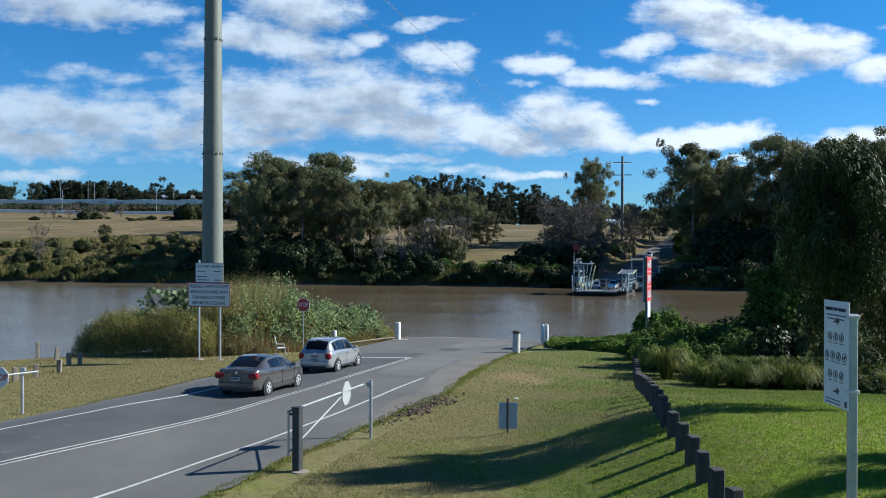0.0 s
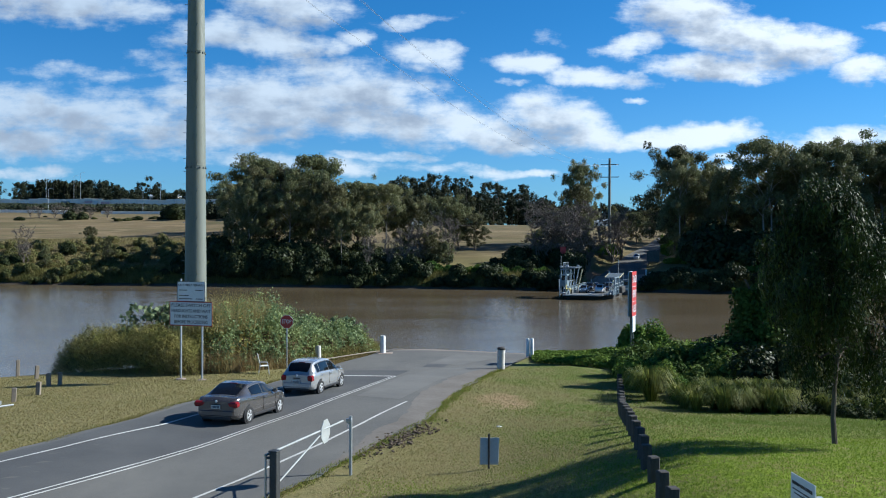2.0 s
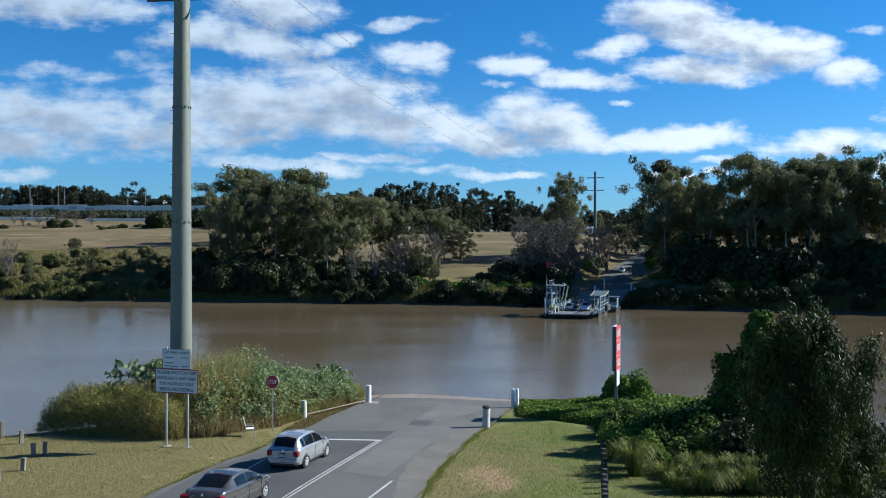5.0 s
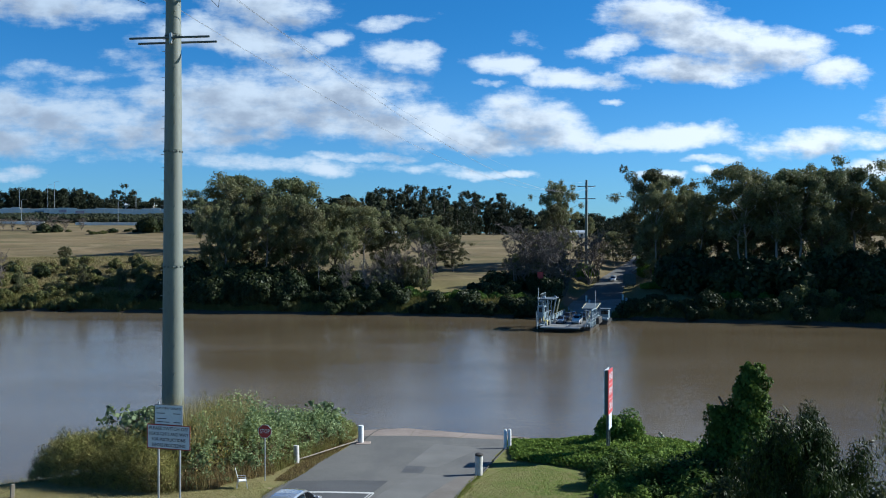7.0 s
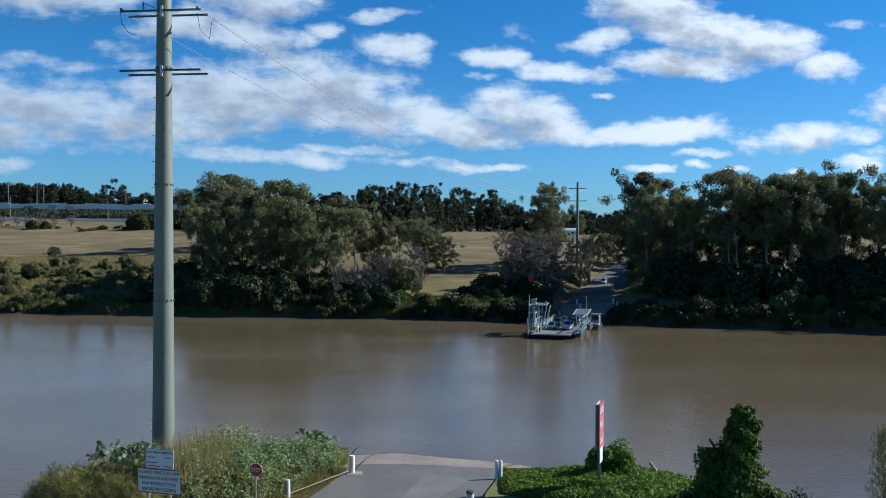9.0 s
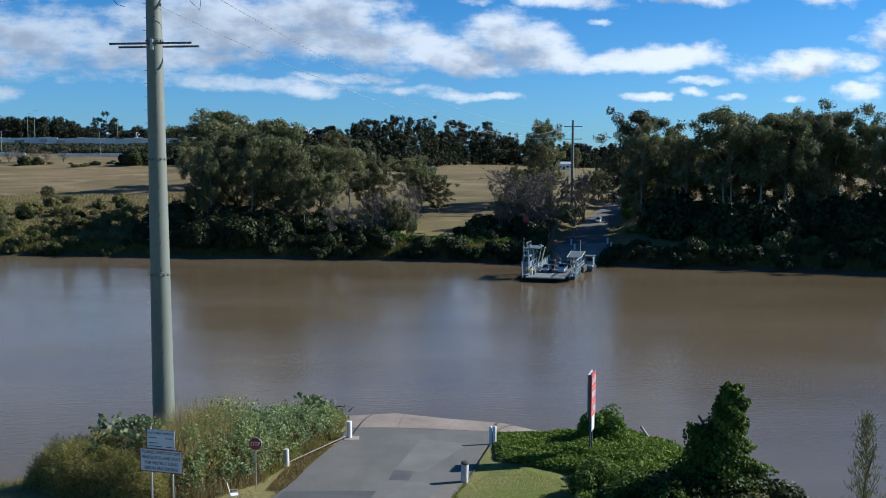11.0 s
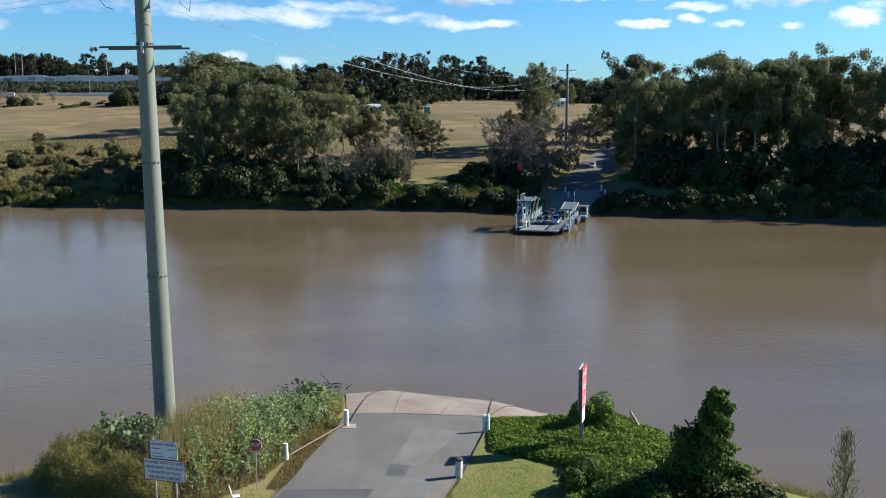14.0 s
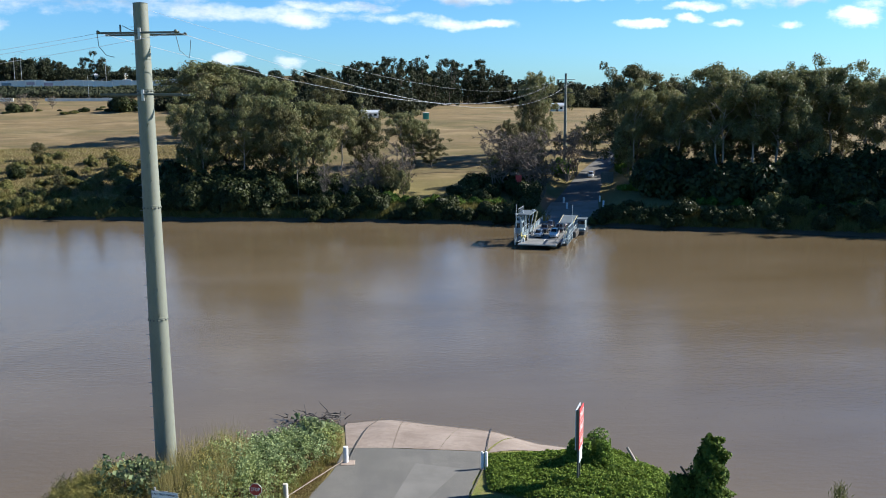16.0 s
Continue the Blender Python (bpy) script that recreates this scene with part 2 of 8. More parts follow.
def ground_material():
    """Mown grass with worn dry patches near, mud at the waterline, dry paddock across the river."""
    m, nt, p = _nodes("ground")
    tc = nt.nodes.new("ShaderNodeTexCoord")
    sep = nt.nodes.new("ShaderNodeSeparateXYZ")
    nt.links.new(tc.outputs["Object"], sep.inputs[0])
    x, y, z = sep.outputs
    big = _noise(nt, 0.16, 5, 0.6)
    mid = _noise(nt, 1.1, 6, 0.7)
    fine = _noise(nt, 26.0, 6, 0.75)
    streak = _noise(nt, 0.5, 5, 0.65, (0.12, 1.0, 1.0))
    green = _mix(nt, _range(nt, fine, 0.3, 0.7), (0.080, 0.118, 0.020), (0.165, 0.212, 0.045))
    vivid = _mix(nt, _range(nt, fine, 0.3, 0.7), (0.140, 0.200, 0.014), (0.30, 0.385, 0.038))
    green = _mix(nt, _range(nt, y, 17.0, 30.0), vivid, green)
    dry = _mix(nt, _range(nt, fine, 0.3, 0.7), (0.150, 0.135, 0.048), (0.285, 0.245, 0.115))

    def calc(op, a, b):
        k = nt.nodes.new("ShaderNodeMath")
        k.operation = op
        for i, v in enumerate((a, b)):
            if isinstance(v, (int, float)):
                k.inputs[i].default_value = v
            else:
                nt.links.new(v, k.inputs[i])
        return k.outputs[0]
    # drier towards the road, greener up the slope past the posts
    wet = calc("ADD", _range(nt, x, -1.0, 7.0, 0.0, 0.62), calc("MULTIPLY", calc("SUBTRACT", big, 0.5), 1.6))
    wet = calc("ADD", wet, calc("MULTIPLY", calc("SUBTRACT", mid, 0.5), 1.3))
    wet = calc("ADD", wet, _range(nt, y, 12.0, 30.0, 0.35, 0.0))
    wet = calc("ADD", wet, _range(nt, y, 40.0, 47.0, 0.0, 0.10))
    lawn = _mix(nt, _range(nt, wet, 0.15, 0.75), dry, green)
    tuft = _noise(nt, 7.0, 5, 0.7)
    lawn = _mix(nt, _range(nt, tuft, 0.46, 0.60, 0, 0.5), lawn, (0.078, 0.088, 0.024))
    clump = _noise(nt, 2.2, 6, 0.75)
    lawn = _mix(nt, _range(nt, clump, 0.48, 0.60, 0, 0.6), lawn, (0.225, 0.180, 0.085))
    bare = _mix(nt, mid, (0.30, 0.22, 0.13), (0.40, 0.31, 0.20))
    lawn = _mix(nt, _range(nt, calc("ADD", mid, calc("MULTIPLY", big, 0.6)), 0.98, 1.10), lawn, bare)
    # a worn patch on the verge
    px = calc("DIVIDE", calc("SUBTRACT", x, 2.7), 1.1)
    py = calc("DIVIDE", calc("SUBTRACT", y, 35.6), 2.2)
    worn = calc("ADD", calc("ADD", calc("MULTIPLY", px, px), calc("MULTIPLY", py, py)), calc("MULTIPLY", calc("SUBTRACT", mid, 0.5), 4.0))
    lawn = _mix(nt, _range(nt, worn, 1.3, 0.1, 0, 0.95), lawn, (0.36, 0.25, 0.15))
    mud = _mix(nt, mid, (0.060, 0.046, 0.032), (0.125, 0.096, 0.066))
    near = _mix(nt, _range(nt, calc("ADD", z, calc("MULTIPLY", mid, 0.8)), 0.75, 1.25), mud, lawn)
    # paddock
    hay = _mix(nt, _range(nt, streak, 0.3, 0.7), (0.140, 0.104, 0.052), (0.250, 0.188, 0.100))
    hay = _mix(nt, _range(nt, mid, 0.4, 0.75, 0, 0.6), hay, (0.12, 0.092, 0.048))
    band = _noise(nt, 0.045, 5, 0.7, (0.25, 1.0, 1.0))
    hay = _mix(nt, _range(nt, band, 0.47, 0.60, 0, 0.8), hay, (0.10, 0.092, 0.040))
    furrow = _noise(nt, 0.32, 4, 0.7, (0.06, 1.0, 1.0))
    hay = _mix(nt, _range(nt, furrow, 0.50, 0.62, 0, 0.6), hay, (0.105, 0.082, 0.042))
    pale = _noise(nt, 0.09, 5, 0.7, (0.4, 1.0, 1.0))
    hay = _mix(nt, _range(nt, pale, 0.52, 0.66, 0, 0.6), hay, (0.30, 0.225, 0.13))
    scrub = _mix(nt, mid, (0.10, 0.10, 0.035), (0.25, 0.20, 0.09))
    far = _mix(nt, _range(nt, calc("ADD", z, calc("MULTIPLY", big, 4.0)), 6.5, 9.5), scrub, hay)
    far = _mix(nt, _range(nt, z, 0.5, 1.6), mud, far)
    ex = calc("DIVIDE", calc("SUBTRACT", x, 35.5), 3.2)
    ey = calc("DIVIDE", calc("SUBTRACT", y, 202.0), 12.0)
    cut = calc("ADD", calc("ADD", calc("MULTIPLY", ex, ex), calc("MULTIPLY", ey, ey)), calc("MULTIPLY", calc("SUBTRACT", mid, 0.5), 2.0))
    far = _mix(nt, _range(nt, cut, 1.2, 0.5), far, (0.30, 0.185, 0.115))
    col = _mix(nt, _range(nt, y, 120.0, 130.0), near, far)
    nt.links.new(col, p.inputs["Base Color"])
    p.inputs["Roughness"].default_value = 0.95
    p.inputs["Specular IOR Level"].default_value = 0.15
    _bump(nt, p, calc("ADD", fine, calc("ADD", calc("MULTIPLY", mid, 1.5), calc("MULTIPLY", tuft, 2.0))), 0.6, 0.05)
    return m


def water_material():
    """Muddy river: silt-brown body under a wind-rippled surface."""
    m, nt, p = _nodes("river_water")
    big = _noise(nt, 0.02, 4, 0.6, (1, 2.5, 1))
    nt.links.new(_mix(nt, _range(nt, big, 0.35, 0.65), (0.110, 0.083, 0.048), (0.134, 0.105, 0.067)), p.inputs["Base Color"])
    p.inputs["IOR"].default_value = 1.33
    p.inputs["Specular IOR Level"].default_value = 0.5
    calm = _noise(nt, 0.035, 4, 0.6, (0.6, 2.0, 1))
    nt.links.new(_range(nt, calm, 0.35, 0.65, 0.11, 0.17), p.inputs["Roughness"])
    w1 = _noise(nt, 0.9, 4, 0.6, (1, 2.2, 1))
    w2 = _noise(nt, 4.5, 3, 0.5, (1, 1.8, 1))
    add = nt.nodes.new("ShaderNodeMath")
    add.operation = "MULTIPLY_ADD"
    nt.links.new(w2, add.inputs[0])
    add.inputs[1].default_value = 0.25
    nt.links.new(w1, add.inputs[2])
    b = nt.nodes.new("ShaderNodeBump")
    nt.links.new(_range(nt, calm, 0.3, 0.7, 0.13, 0.28), b.inputs["Strength"])
    b.inputs["Distance"].default_value = 0.11
    nt.links.new(add.outputs[0], b.inputs["Height"])
    nt.links.new(b.outputs[0], p.inputs["Normal"])
    return m


def asphalt_material():
    """Worn two-lane bitumen: pale aggregate, darker wheel tracks and oil, patched seams."""
    m, nt, p = _nodes("asphalt")
    big = _noise(nt, 0.25, 5, 0.6)
    mid = _noise(nt, 2.5, 6, 0.7)
    fine = _noise(nt, 70.0, 4, 0.8)
    col = _mix(nt, _range(nt, big, 0.35, 0.65), (0.086, 0.085, 0.080), (0.122, 0.119, 0.110))
    col = _mix(nt, _range(nt, mid, 0.5, 0.8, 0, 0.5), col, (0.085, 0.084, 0.078))
    col = _mix(nt, _range(nt, fine, 0.45, 0.7, 0, 0.5), col, (0.22, 0.215, 0.195))
    seam = _noise(nt, 0.35, 3, 0.5, (2.2, 0.35, 1.0))
    col = _mix(nt, _range(nt, seam, 0.55, 0.66, 0, 0.35), col, (0.085, 0.084, 0.083))
    nt.links.new(col, p.inputs["Base Color"])
    p.inputs["Roughness"].default_value = 0.88
    _bump(nt, p, fine, 0.5, 0.01)
    return m


GROUND, WATER, ASPHALT = ground_material(), water_material(), asphalt_material()
ASPHALT_LANE = surface("lane_asphalt", (0.062, 0.064, 0.066), (0.088, 0.089, 0.089), (0.050, 0.050, 0.052), 0.85, big=0.35, small=55, bump=0.4)
ASPHALT_NEW = surface("dark_asphalt", (0.06, 0.062, 0.066), (0.085, 0.086, 0.09), (0.13, 0.13, 0.13), 0.85, small=60, bump=0.4)
CONCRETE_WET = surface("ramp_concrete", (0.24, 0.185, 0.15), (0.33, 0.275, 0.235), (0.14, 0.105, 0.08), 0.8, big=0.35, small=5, bump=0.4)


def ramp_material():
    """Old ramp concrete: pinkish and scuffed above, silted and wet where the river laps it."""
    m, nt, p = _nodes("ramp_slab")
    tc = nt.nodes.new("ShaderNodeTexCoord")
    sep = nt.nodes.new("ShaderNodeSeparateXYZ")
    nt.links.new(tc.outputs["Object"], sep.inputs[0])
    big, mid, fine = _noise(nt, 0.3, 5, 0.65), _noise(nt, 1.6, 6, 0.7), _noise(nt, 14, 6, 0.7)
    col = _mix(nt, _range(nt, big, 0.35, 0.65), (0.180, 0.142, 0.118), (0.275, 0.228, 0.195))
    col = _mix(nt, _range(nt, mid, 0.48, 0.75, 0, 0.75), col, (0.15, 0.115, 0.09))
    col = _mix(nt, _range(nt, fine, 0.55, 0.8, 0, 0.5), col, (0.40, 0.36, 0.32))
    lap = nt.nodes.new("ShaderNodeMath")
    lap.operation = "MULTIPLY_ADD"
    nt.links.new(mid, lap.inputs[0])
    lap.inputs[1].default_value = -0.55
    nt.links.new(sep.outputs[2], lap.inputs[2])
    wet = _range(nt, lap.outputs[0], 0.02, -0.14)
    col = _mix(nt, wet, col, (0.105, 0.082, 0.060))
    nt.links.new(col, p.inputs["Base Color"])
    nt.links.new(_range(nt, wet, 0, 1, 0.85, 0.30), p.inputs["Roughness"])
    _bump(nt, p, fine, 0.4, 0.015)
    return m


RAMP_SLAB = ramp_material()
CONCRETE = surface("concrete", (0.40, 0.39, 0.36), (0.52, 0.50, 0.46), (0.28, 0.26, 0.23), 0.85, big=1.5, small=14, bump=0.3)
WALL_GREY = surface("noise_wall", (0.74, 0.68, 0.60), (0.86, 0.81, 0.73), (0.58, 0.52, 0.46), 0.85, big=0.08, small=1.2, bump=0.2)
LINE_PAINT = surface("road_paint", (0.46, 0.46, 0.44), (0.60, 0.60, 0.57), (0.16, 0.16, 0.16), 0.7, big=1.2, small=9, bump=0.1)
POLE_PAINT = surface("pole_green_grey", (0.140, 0.155, 0.130), (0.175, 0.190, 0.158), (0.105, 0.115, 0.098), 0.6, big=0.5, small=7, bump=0.08, stretch=(1, 1, 0.35))
ASPHALT_WORN = surface("worn_bitumen", (0.135, 0.118, 0.100), (0.175, 0.158, 0.138), (0.085, 0.078, 0.070), 0.92, big=0.7, small=9, bump=0.5, dist=0.02)
PEELING = surface("peeling_paint", (0.40, 0.38, 0.34), (0.62, 0.61, 0.57), (0.07, 0.06, 0.05), 0.7, big=3, small=3.6, bump=0.3, stretch=(1, 1, 0.4))
ASPHALT_PALE = surface("pale_bitumen", (0.125, 0.123, 0.115), (0.158, 0.155, 0.145), (0.115, 0.113, 0.105), 0.9, big=0.5, small=40, bump=0.4)
TAG_PINK = surface("faded_tag", (0.46, 0.30, 0.32), (0.60, 0.46, 0.46), (0.30, 0.22, 0.24), 0.8, big=0.6, small=2.5, bump=0.05)
GALV = surface("galvanised_steel", (0.36, 0.38, 0.40), (0.48, 0.50, 0.52), (0.25, 0.26, 0.27), 0.45, 0.6, 3, 25, 0.1)
DARK_STEEL = surface("crossarm_steel", (0.07, 0.085, 0.08), (0.11, 0.125, 0.115), (0.16, 0.16, 0.15), 0.5, 0.3, 2, 18, 0.1)
DARK_PAINT = surface("charcoal_paint", (0.030, 0.033, 0.036), (0.05, 0.053, 0.056), (0.11, 0.11, 0.11), 0.55, 0.1, 2, 18, 0.1)
WHITE_PAINT = surface("white_paint", (0.66, 0.67, 0.66), (0.78, 0.78, 0.76), (0.36, 0.33, 0.29), 0.6, big=2.5, small=9, bump=0.15)
SIGN_WHITE = surface("sign_white", (0.60, 0.64, 0.68), (0.68, 0.71, 0.74), (0.50, 0.51, 0.52), 0.45, big=1.2, small=12, bump=0.02)
SIGN_BACK = surface("sign_aluminium", (0.40, 0.45, 0.50), (0.48, 0.53, 0.58), (0.33, 0.35, 0.38), 0.5, 0.05, 2, 14, 0.05)
SIGN_RED = surface("sign_red", (0.46, 0.030, 0.035), (0.56, 0.05, 0.05), (0.34, 0.04, 0.04), 0.45, big=2, small=14, bump=0.02)
SIGN_RED_DARK = surface("stop_red", (0.26, 0.018, 0.022), (0.34, 0.03, 0.03), (0.20, 0.03, 0.03), 0.45, big=2, small=14, bump=0.02)
INK = plain("sign_ink", (0.030, 0.035, 0.05), 0.5)
TIMBER_DARK = surface("weathered_timber", (0.035, 0.032, 0.030), (0.065, 0.058, 0.052), (0.12, 0.11, 0.10), 0.85, big=3, small=22, bump=0.5, stretch=(1, 1, 0.2))
TIMBER_GREY = surface("grey_timber", (0.17, 0.14, 0.11), (0.27, 0.23, 0.18), (0.10, 0.085, 0.07), 0.88, big=3, small=22, bump=0.5, stretch=(1, 1, 0.2))
EARTH_CLOD = surface("earth_clods", (0.060, 0.044, 0.030), (0.135, 0.100, 0.066), (0.035, 0.028, 0.022), 0.95, big=6, small=22, bump=0.5)
BARK = surface("bark", (0.085, 0.065, 0.05), (0.15, 0.12, 0.095), (0.05, 0.04, 0.03), 0.9, big=2, small=12, bump=0.7, dist=0.03, stretch=(1, 1, 0.25))
BARK_PALE = surface("gum_bark", (0.24, 0.22, 0.19), (0.36, 0.33, 0.29), (0.12, 0.10, 0.08), 0.8, big=0.5, small=5, bump=0.3, dist=0.02, stretch=(1, 1, 0.35))
TWIG = surface("dry_twigs", (0.135, 0.112, 0.092), (0.20, 0.168, 0.140), (0.085, 0.068, 0.055), 0.9, big=0.6, small=6, bump=0.2)
LEAF_GUM = foliage("gum_leaves", (0.070, 0.084, 0.036), (0.205, 0.222, 0.105), (0.215, 0.198, 0.088), 0.32, 0.5, 0.25)
LEAF_OAK = foliage("oak_leaves", (0.058, 0.062, 0.028), (0.150, 0.150, 0.074), (0.160, 0.142, 0.064), 0.32, 0.5, 0.25)
# near-black: the shade of crown on crown is put into the colour
LEAF_WOODS_SHADED = foliage("shaded_wood_leaves", (0.016, 0.023, 0.013), (0.038, 0.048, 0.026), (0.048, 0.050, 0.025), 0.15, 0.7, 0.04)
# shade under the far trees is put into this near-black leaf colour
LEAF_SHADED = foliage("shaded_leaves", (0.014, 0.021, 0.008), (0.060, 0.076, 0.029), (0.042, 0.054, 0.018), 0.14, 0.5, 0.3)
LEAF_BANK = foliage("bank_scrub", (0.060, 0.070, 0.022), (0.17, 0.180, 0.065), (0.24, 0.20, 0.085), 0.3, 0.6, 0.25)
LEAF_LUSH = foliage("lush_vine", (0.050, 0.100, 0.016), (0.15, 0.235, 0.045), (0.105, 0.165, 0.028), 0.3, 0.8, 0.8)
LEAF_WEED = foliage("broadleaf_weed", (0.075, 0.120, 0.045), (0.40, 0.48, 0.24), (0.32, 0.35, 0.11), 0.34, 0.55, 0.35)
LEAF_DEAD = foliage("dead_leaves", (0.045, 0.032, 0.018), (0.16, 0.115, 0.06), (0.20, 0.15, 0.075), 0.2, 0.8, 0.6)
LEAF_MOUND = foliage("mound_creeper", (0.055, 0.052, 0.017), (0.22, 0.20, 0.065), (0.15, 0.155, 0.042), 0.3, 0.7, 0.5)
GRASS_VERGE = foliage("verge_grass", (0.14, 0.138, 0.042), (0.24, 0.22, 0.085), (0.22, 0.185, 0.08), 0.35, 0.7, 0.3)
LEAF_CASTOR = foliage("castor_leaves", (0.085, 0.125, 0.055), (0.23, 0.29, 0.155), (0.16, 0.20, 0.095), 0.35, 0.6, 0.7)
LEAF_YELLOW = foliage("yellowed_leaves", (0.17, 0.155, 0.040), (0.40, 0.36, 0.115), (0.32, 0.33, 0.095), 0.4, 0.7, 0.5)
LEAF_IVY = foliage("ivy_leaves", (0.030, 0.058, 0.010), (0.115, 0.175, 0.036), (0.060, 0.095, 0.018), 0.25, 0.7, 0.9)
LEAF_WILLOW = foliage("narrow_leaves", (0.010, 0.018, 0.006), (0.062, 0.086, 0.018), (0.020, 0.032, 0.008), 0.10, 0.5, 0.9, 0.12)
GRASS_DRY = foliage("dry_grass", (0.24, 0.19, 0.075), (0.46, 0.37, 0.18), (0.22, 0.22, 0.07), 0.4, 0.7, 0.5)
GRASS_PADDOCK = foliage("paddock_grass", (0.15, 0.125, 0.055), (0.34, 0.28, 0.14), (0.19, 0.19, 0.065), 0.35, 0.7, 0.12)
GRASS_STRAW = foliage("straw_grass", (0.20, 0.165, 0.07), (0.42, 0.35, 0.18), (0.26, 0.24, 0.09), 0.35, 0.7, 0.6)
GRASS_MOUND = foliage("mound_grass", (0.085, 0.080, 0.022), (0.40, 0.37, 0.120), (0.22, 0.24, 0.058), 0.3, 0.7, 0.8)
GRASS_STALK = foliage("dry_stalks", (0.07, 0.05, 0.025), (0.30, 0.23, 0.10), (0.22, 0.20, 0.07), 0.3, 0.7, 0.9)
GRASS_RANK = foliage("rank_grass", (0.10, 0.10, 0.028), (0.27, 0.25, 0.085), (0.30, 0.24, 0.095), 0.35, 0.7, 0.45)
GRASS_VIVID = foliage("vivid_grass", (0.130, 0.195, 0.015), (0.29, 0.375, 0.042), (0.24, 0.295, 0.036), 0.4, 0.7, 0.4)
GRASS_GREEN = foliage("lawn_grass", (0.080, 0.125, 0.018), (0.18, 0.245, 0.045), (0.17, 0.19, 0.05), 0.35, 0.7, 0.4)
STRAP_LEAF = foliage("strap_leaves", (0.050, 0.075, 0.015), (0.20, 0.235, 0.048), (0.27, 0.25, 0.07), 0.35, 0.6, 1.0)
GLASS = plain("tinted_glass", (0.008, 0.009, 0.011), 0.08, 0.0, 0.0, 0.35)
TYRE = plain("tyre_rubber", (0.018, 0.018, 0.019), 0.85)
RIM = plain("alloy_rim", (0.58, 0.59, 0.60), 0.35, 0.25)
TAIL_RED = plain("tail_lamp", (0.24, 0.010, 0.014), 0.2, 0, 0.3)
LAMP_CLEAR = plain("lamp_lens", (0.60, 0.62, 0.64), 0.12, 0, 0.6)
BLACK_TRIM = plain("black_trim", (0.02, 0.02, 0.022), 0.55)
PLATE = plain("number_plate", (0.62, 0.60, 0.55), 0.5)

# ---- mesh tools ----


class Geo:
    """Collects vertices and faces of one mesh."""

    def __init__(self):
        self.v, self.f = [], []

    def add(self, verts, faces):
        k = len(self.v)
        self.v += [tuple(p) for p in verts]
        self.f += [tuple(i + k for i in f) for f in faces]
        return self

    def box(self, c, s, m=None, ch=0.0):
        """A box of size s at c, its edges taken off by ch, turned by m about its centre."""
        hx, hy, hz = (max(d / 2, 1e-4) for d in s)
        ch = min(ch, hx * 0.9, hy * 0.9, hz * 0.9)
        m = m or Matrix.Identity(4)
        if ch <= 0:
            p = [(i * hx, j * hy, k * hz) for k in (-1, 1) for j in (-1, 1) for i in (-1, 1)]
            f = [(0, 2, 3, 1), (4, 5, 7, 6), (0, 1, 5, 4), (2, 6, 7, 3), (0, 4, 6, 2), (1, 3, 7, 5)]
        else:
            bm = bmesh.new()
            bmesh.ops.create_cube(bm, size=1)
            for w in bm.verts:
                w.co = Vector((w.co.x * 2 * hx, w.co.y * 2 * hy, w.co.z * 2 * hz))
            bmesh.ops.bevel(bm, geom=list(bm.edges), offset=ch, segments=1, affect="EDGES")
            bm.verts.index_update()
            p = [w.co.copy() for w in bm.verts]
            f = [tuple(w.index for w in face.verts) for face in bm.faces]
            bm.free()
        c = Vector(c)
        return self.add([c + (m @ Vector(q)) for q in p], f)

    def tube(self, pts, radii, n=8, cap=True):
        """A round bar along pts; radii one number or one for each point."""
        pts = [Vector(p) for p in pts]
        if isinstance(radii, (int, float)):
            radii = [radii] * len(pts)
        rings = []
        side = None
        for i, p in enumerate(pts):
            d = (pts[min(i + 1, len(pts) - 1)] - pts[max(i - 1, 0)]).normalized()
            ref = side if side is not None else (Vector((1, 0, 0)) if abs(d.x) < 0.9 else Vector((0, 1, 0)))
            a = (ref - d * ref.dot(d)).normalized()
            b = d.cross(a)
            side = a
            rings.append([p + (a * math.cos(2 * math.pi * k / n) + b * math.sin(2 * math.pi * k / n)) * radii[i] for k in range(n)])
        verts = [q for r in rings for q in r]
        faces = [(i * n + k, i * n + (k + 1) % n, (i + 1) * n + (k + 1) % n, (i + 1) * n + k) for i in range(len(pts) - 1) for k in range(n)]
        if cap:
            faces += [tuple(reversed(range(n))), tuple((len(pts) - 1) * n + k for k in range(n))]
        return self.add(verts, faces)

    def lathe(self, profile, n=16, axis="z", c=(0, 0, 0)):
        """Turns (radius, height) pairs about an axis through c."""
        verts, faces = [], []
        for r, h in profile:
            for k in range(n):
                a = 2 * math.pi * k / n
                p = (r * math.cos(a), r * math.sin(a), h)
                if axis == "x":
                    p = (h, r * math.cos(a), r * math.sin(a))
                elif axis == "y":
                    p = (r * math.sin(a), h, r * math.cos(a))
                verts.append(Vector(c) + Vector(p))
        for i in range(len(profile) - 1):
            for k in range(n):
                faces.append((i * n + k, i * n + (k + 1) % n, (i + 1) * n + (k + 1) % n, (i + 1) * n + k))
        faces.append(tuple(reversed(range(n))))
        faces.append(tuple((len(profile) - 1) * n + k for k in range(n)))
        return self.add(verts, faces)

    def plate(self, outline, y0, y1):
        """A flat board in the xz plane between two depths."""
        n = len(outline)
        verts = [(x, y0, z) for x, z in outline] + [(x, y1, z) for x, z in outline]
        faces = [tuple(range(n)), tuple(reversed(range(n, 2 * n)))] + [(i + n, (i + 1) % n + n, (i + 1) % n, i) for i in range(n)]
        return self.add(verts, faces)

    def mesh(self, name, smooth=False):
        me = bpy.data.meshes.new(name)
        me.from_pydata(self.v, [], self.f)
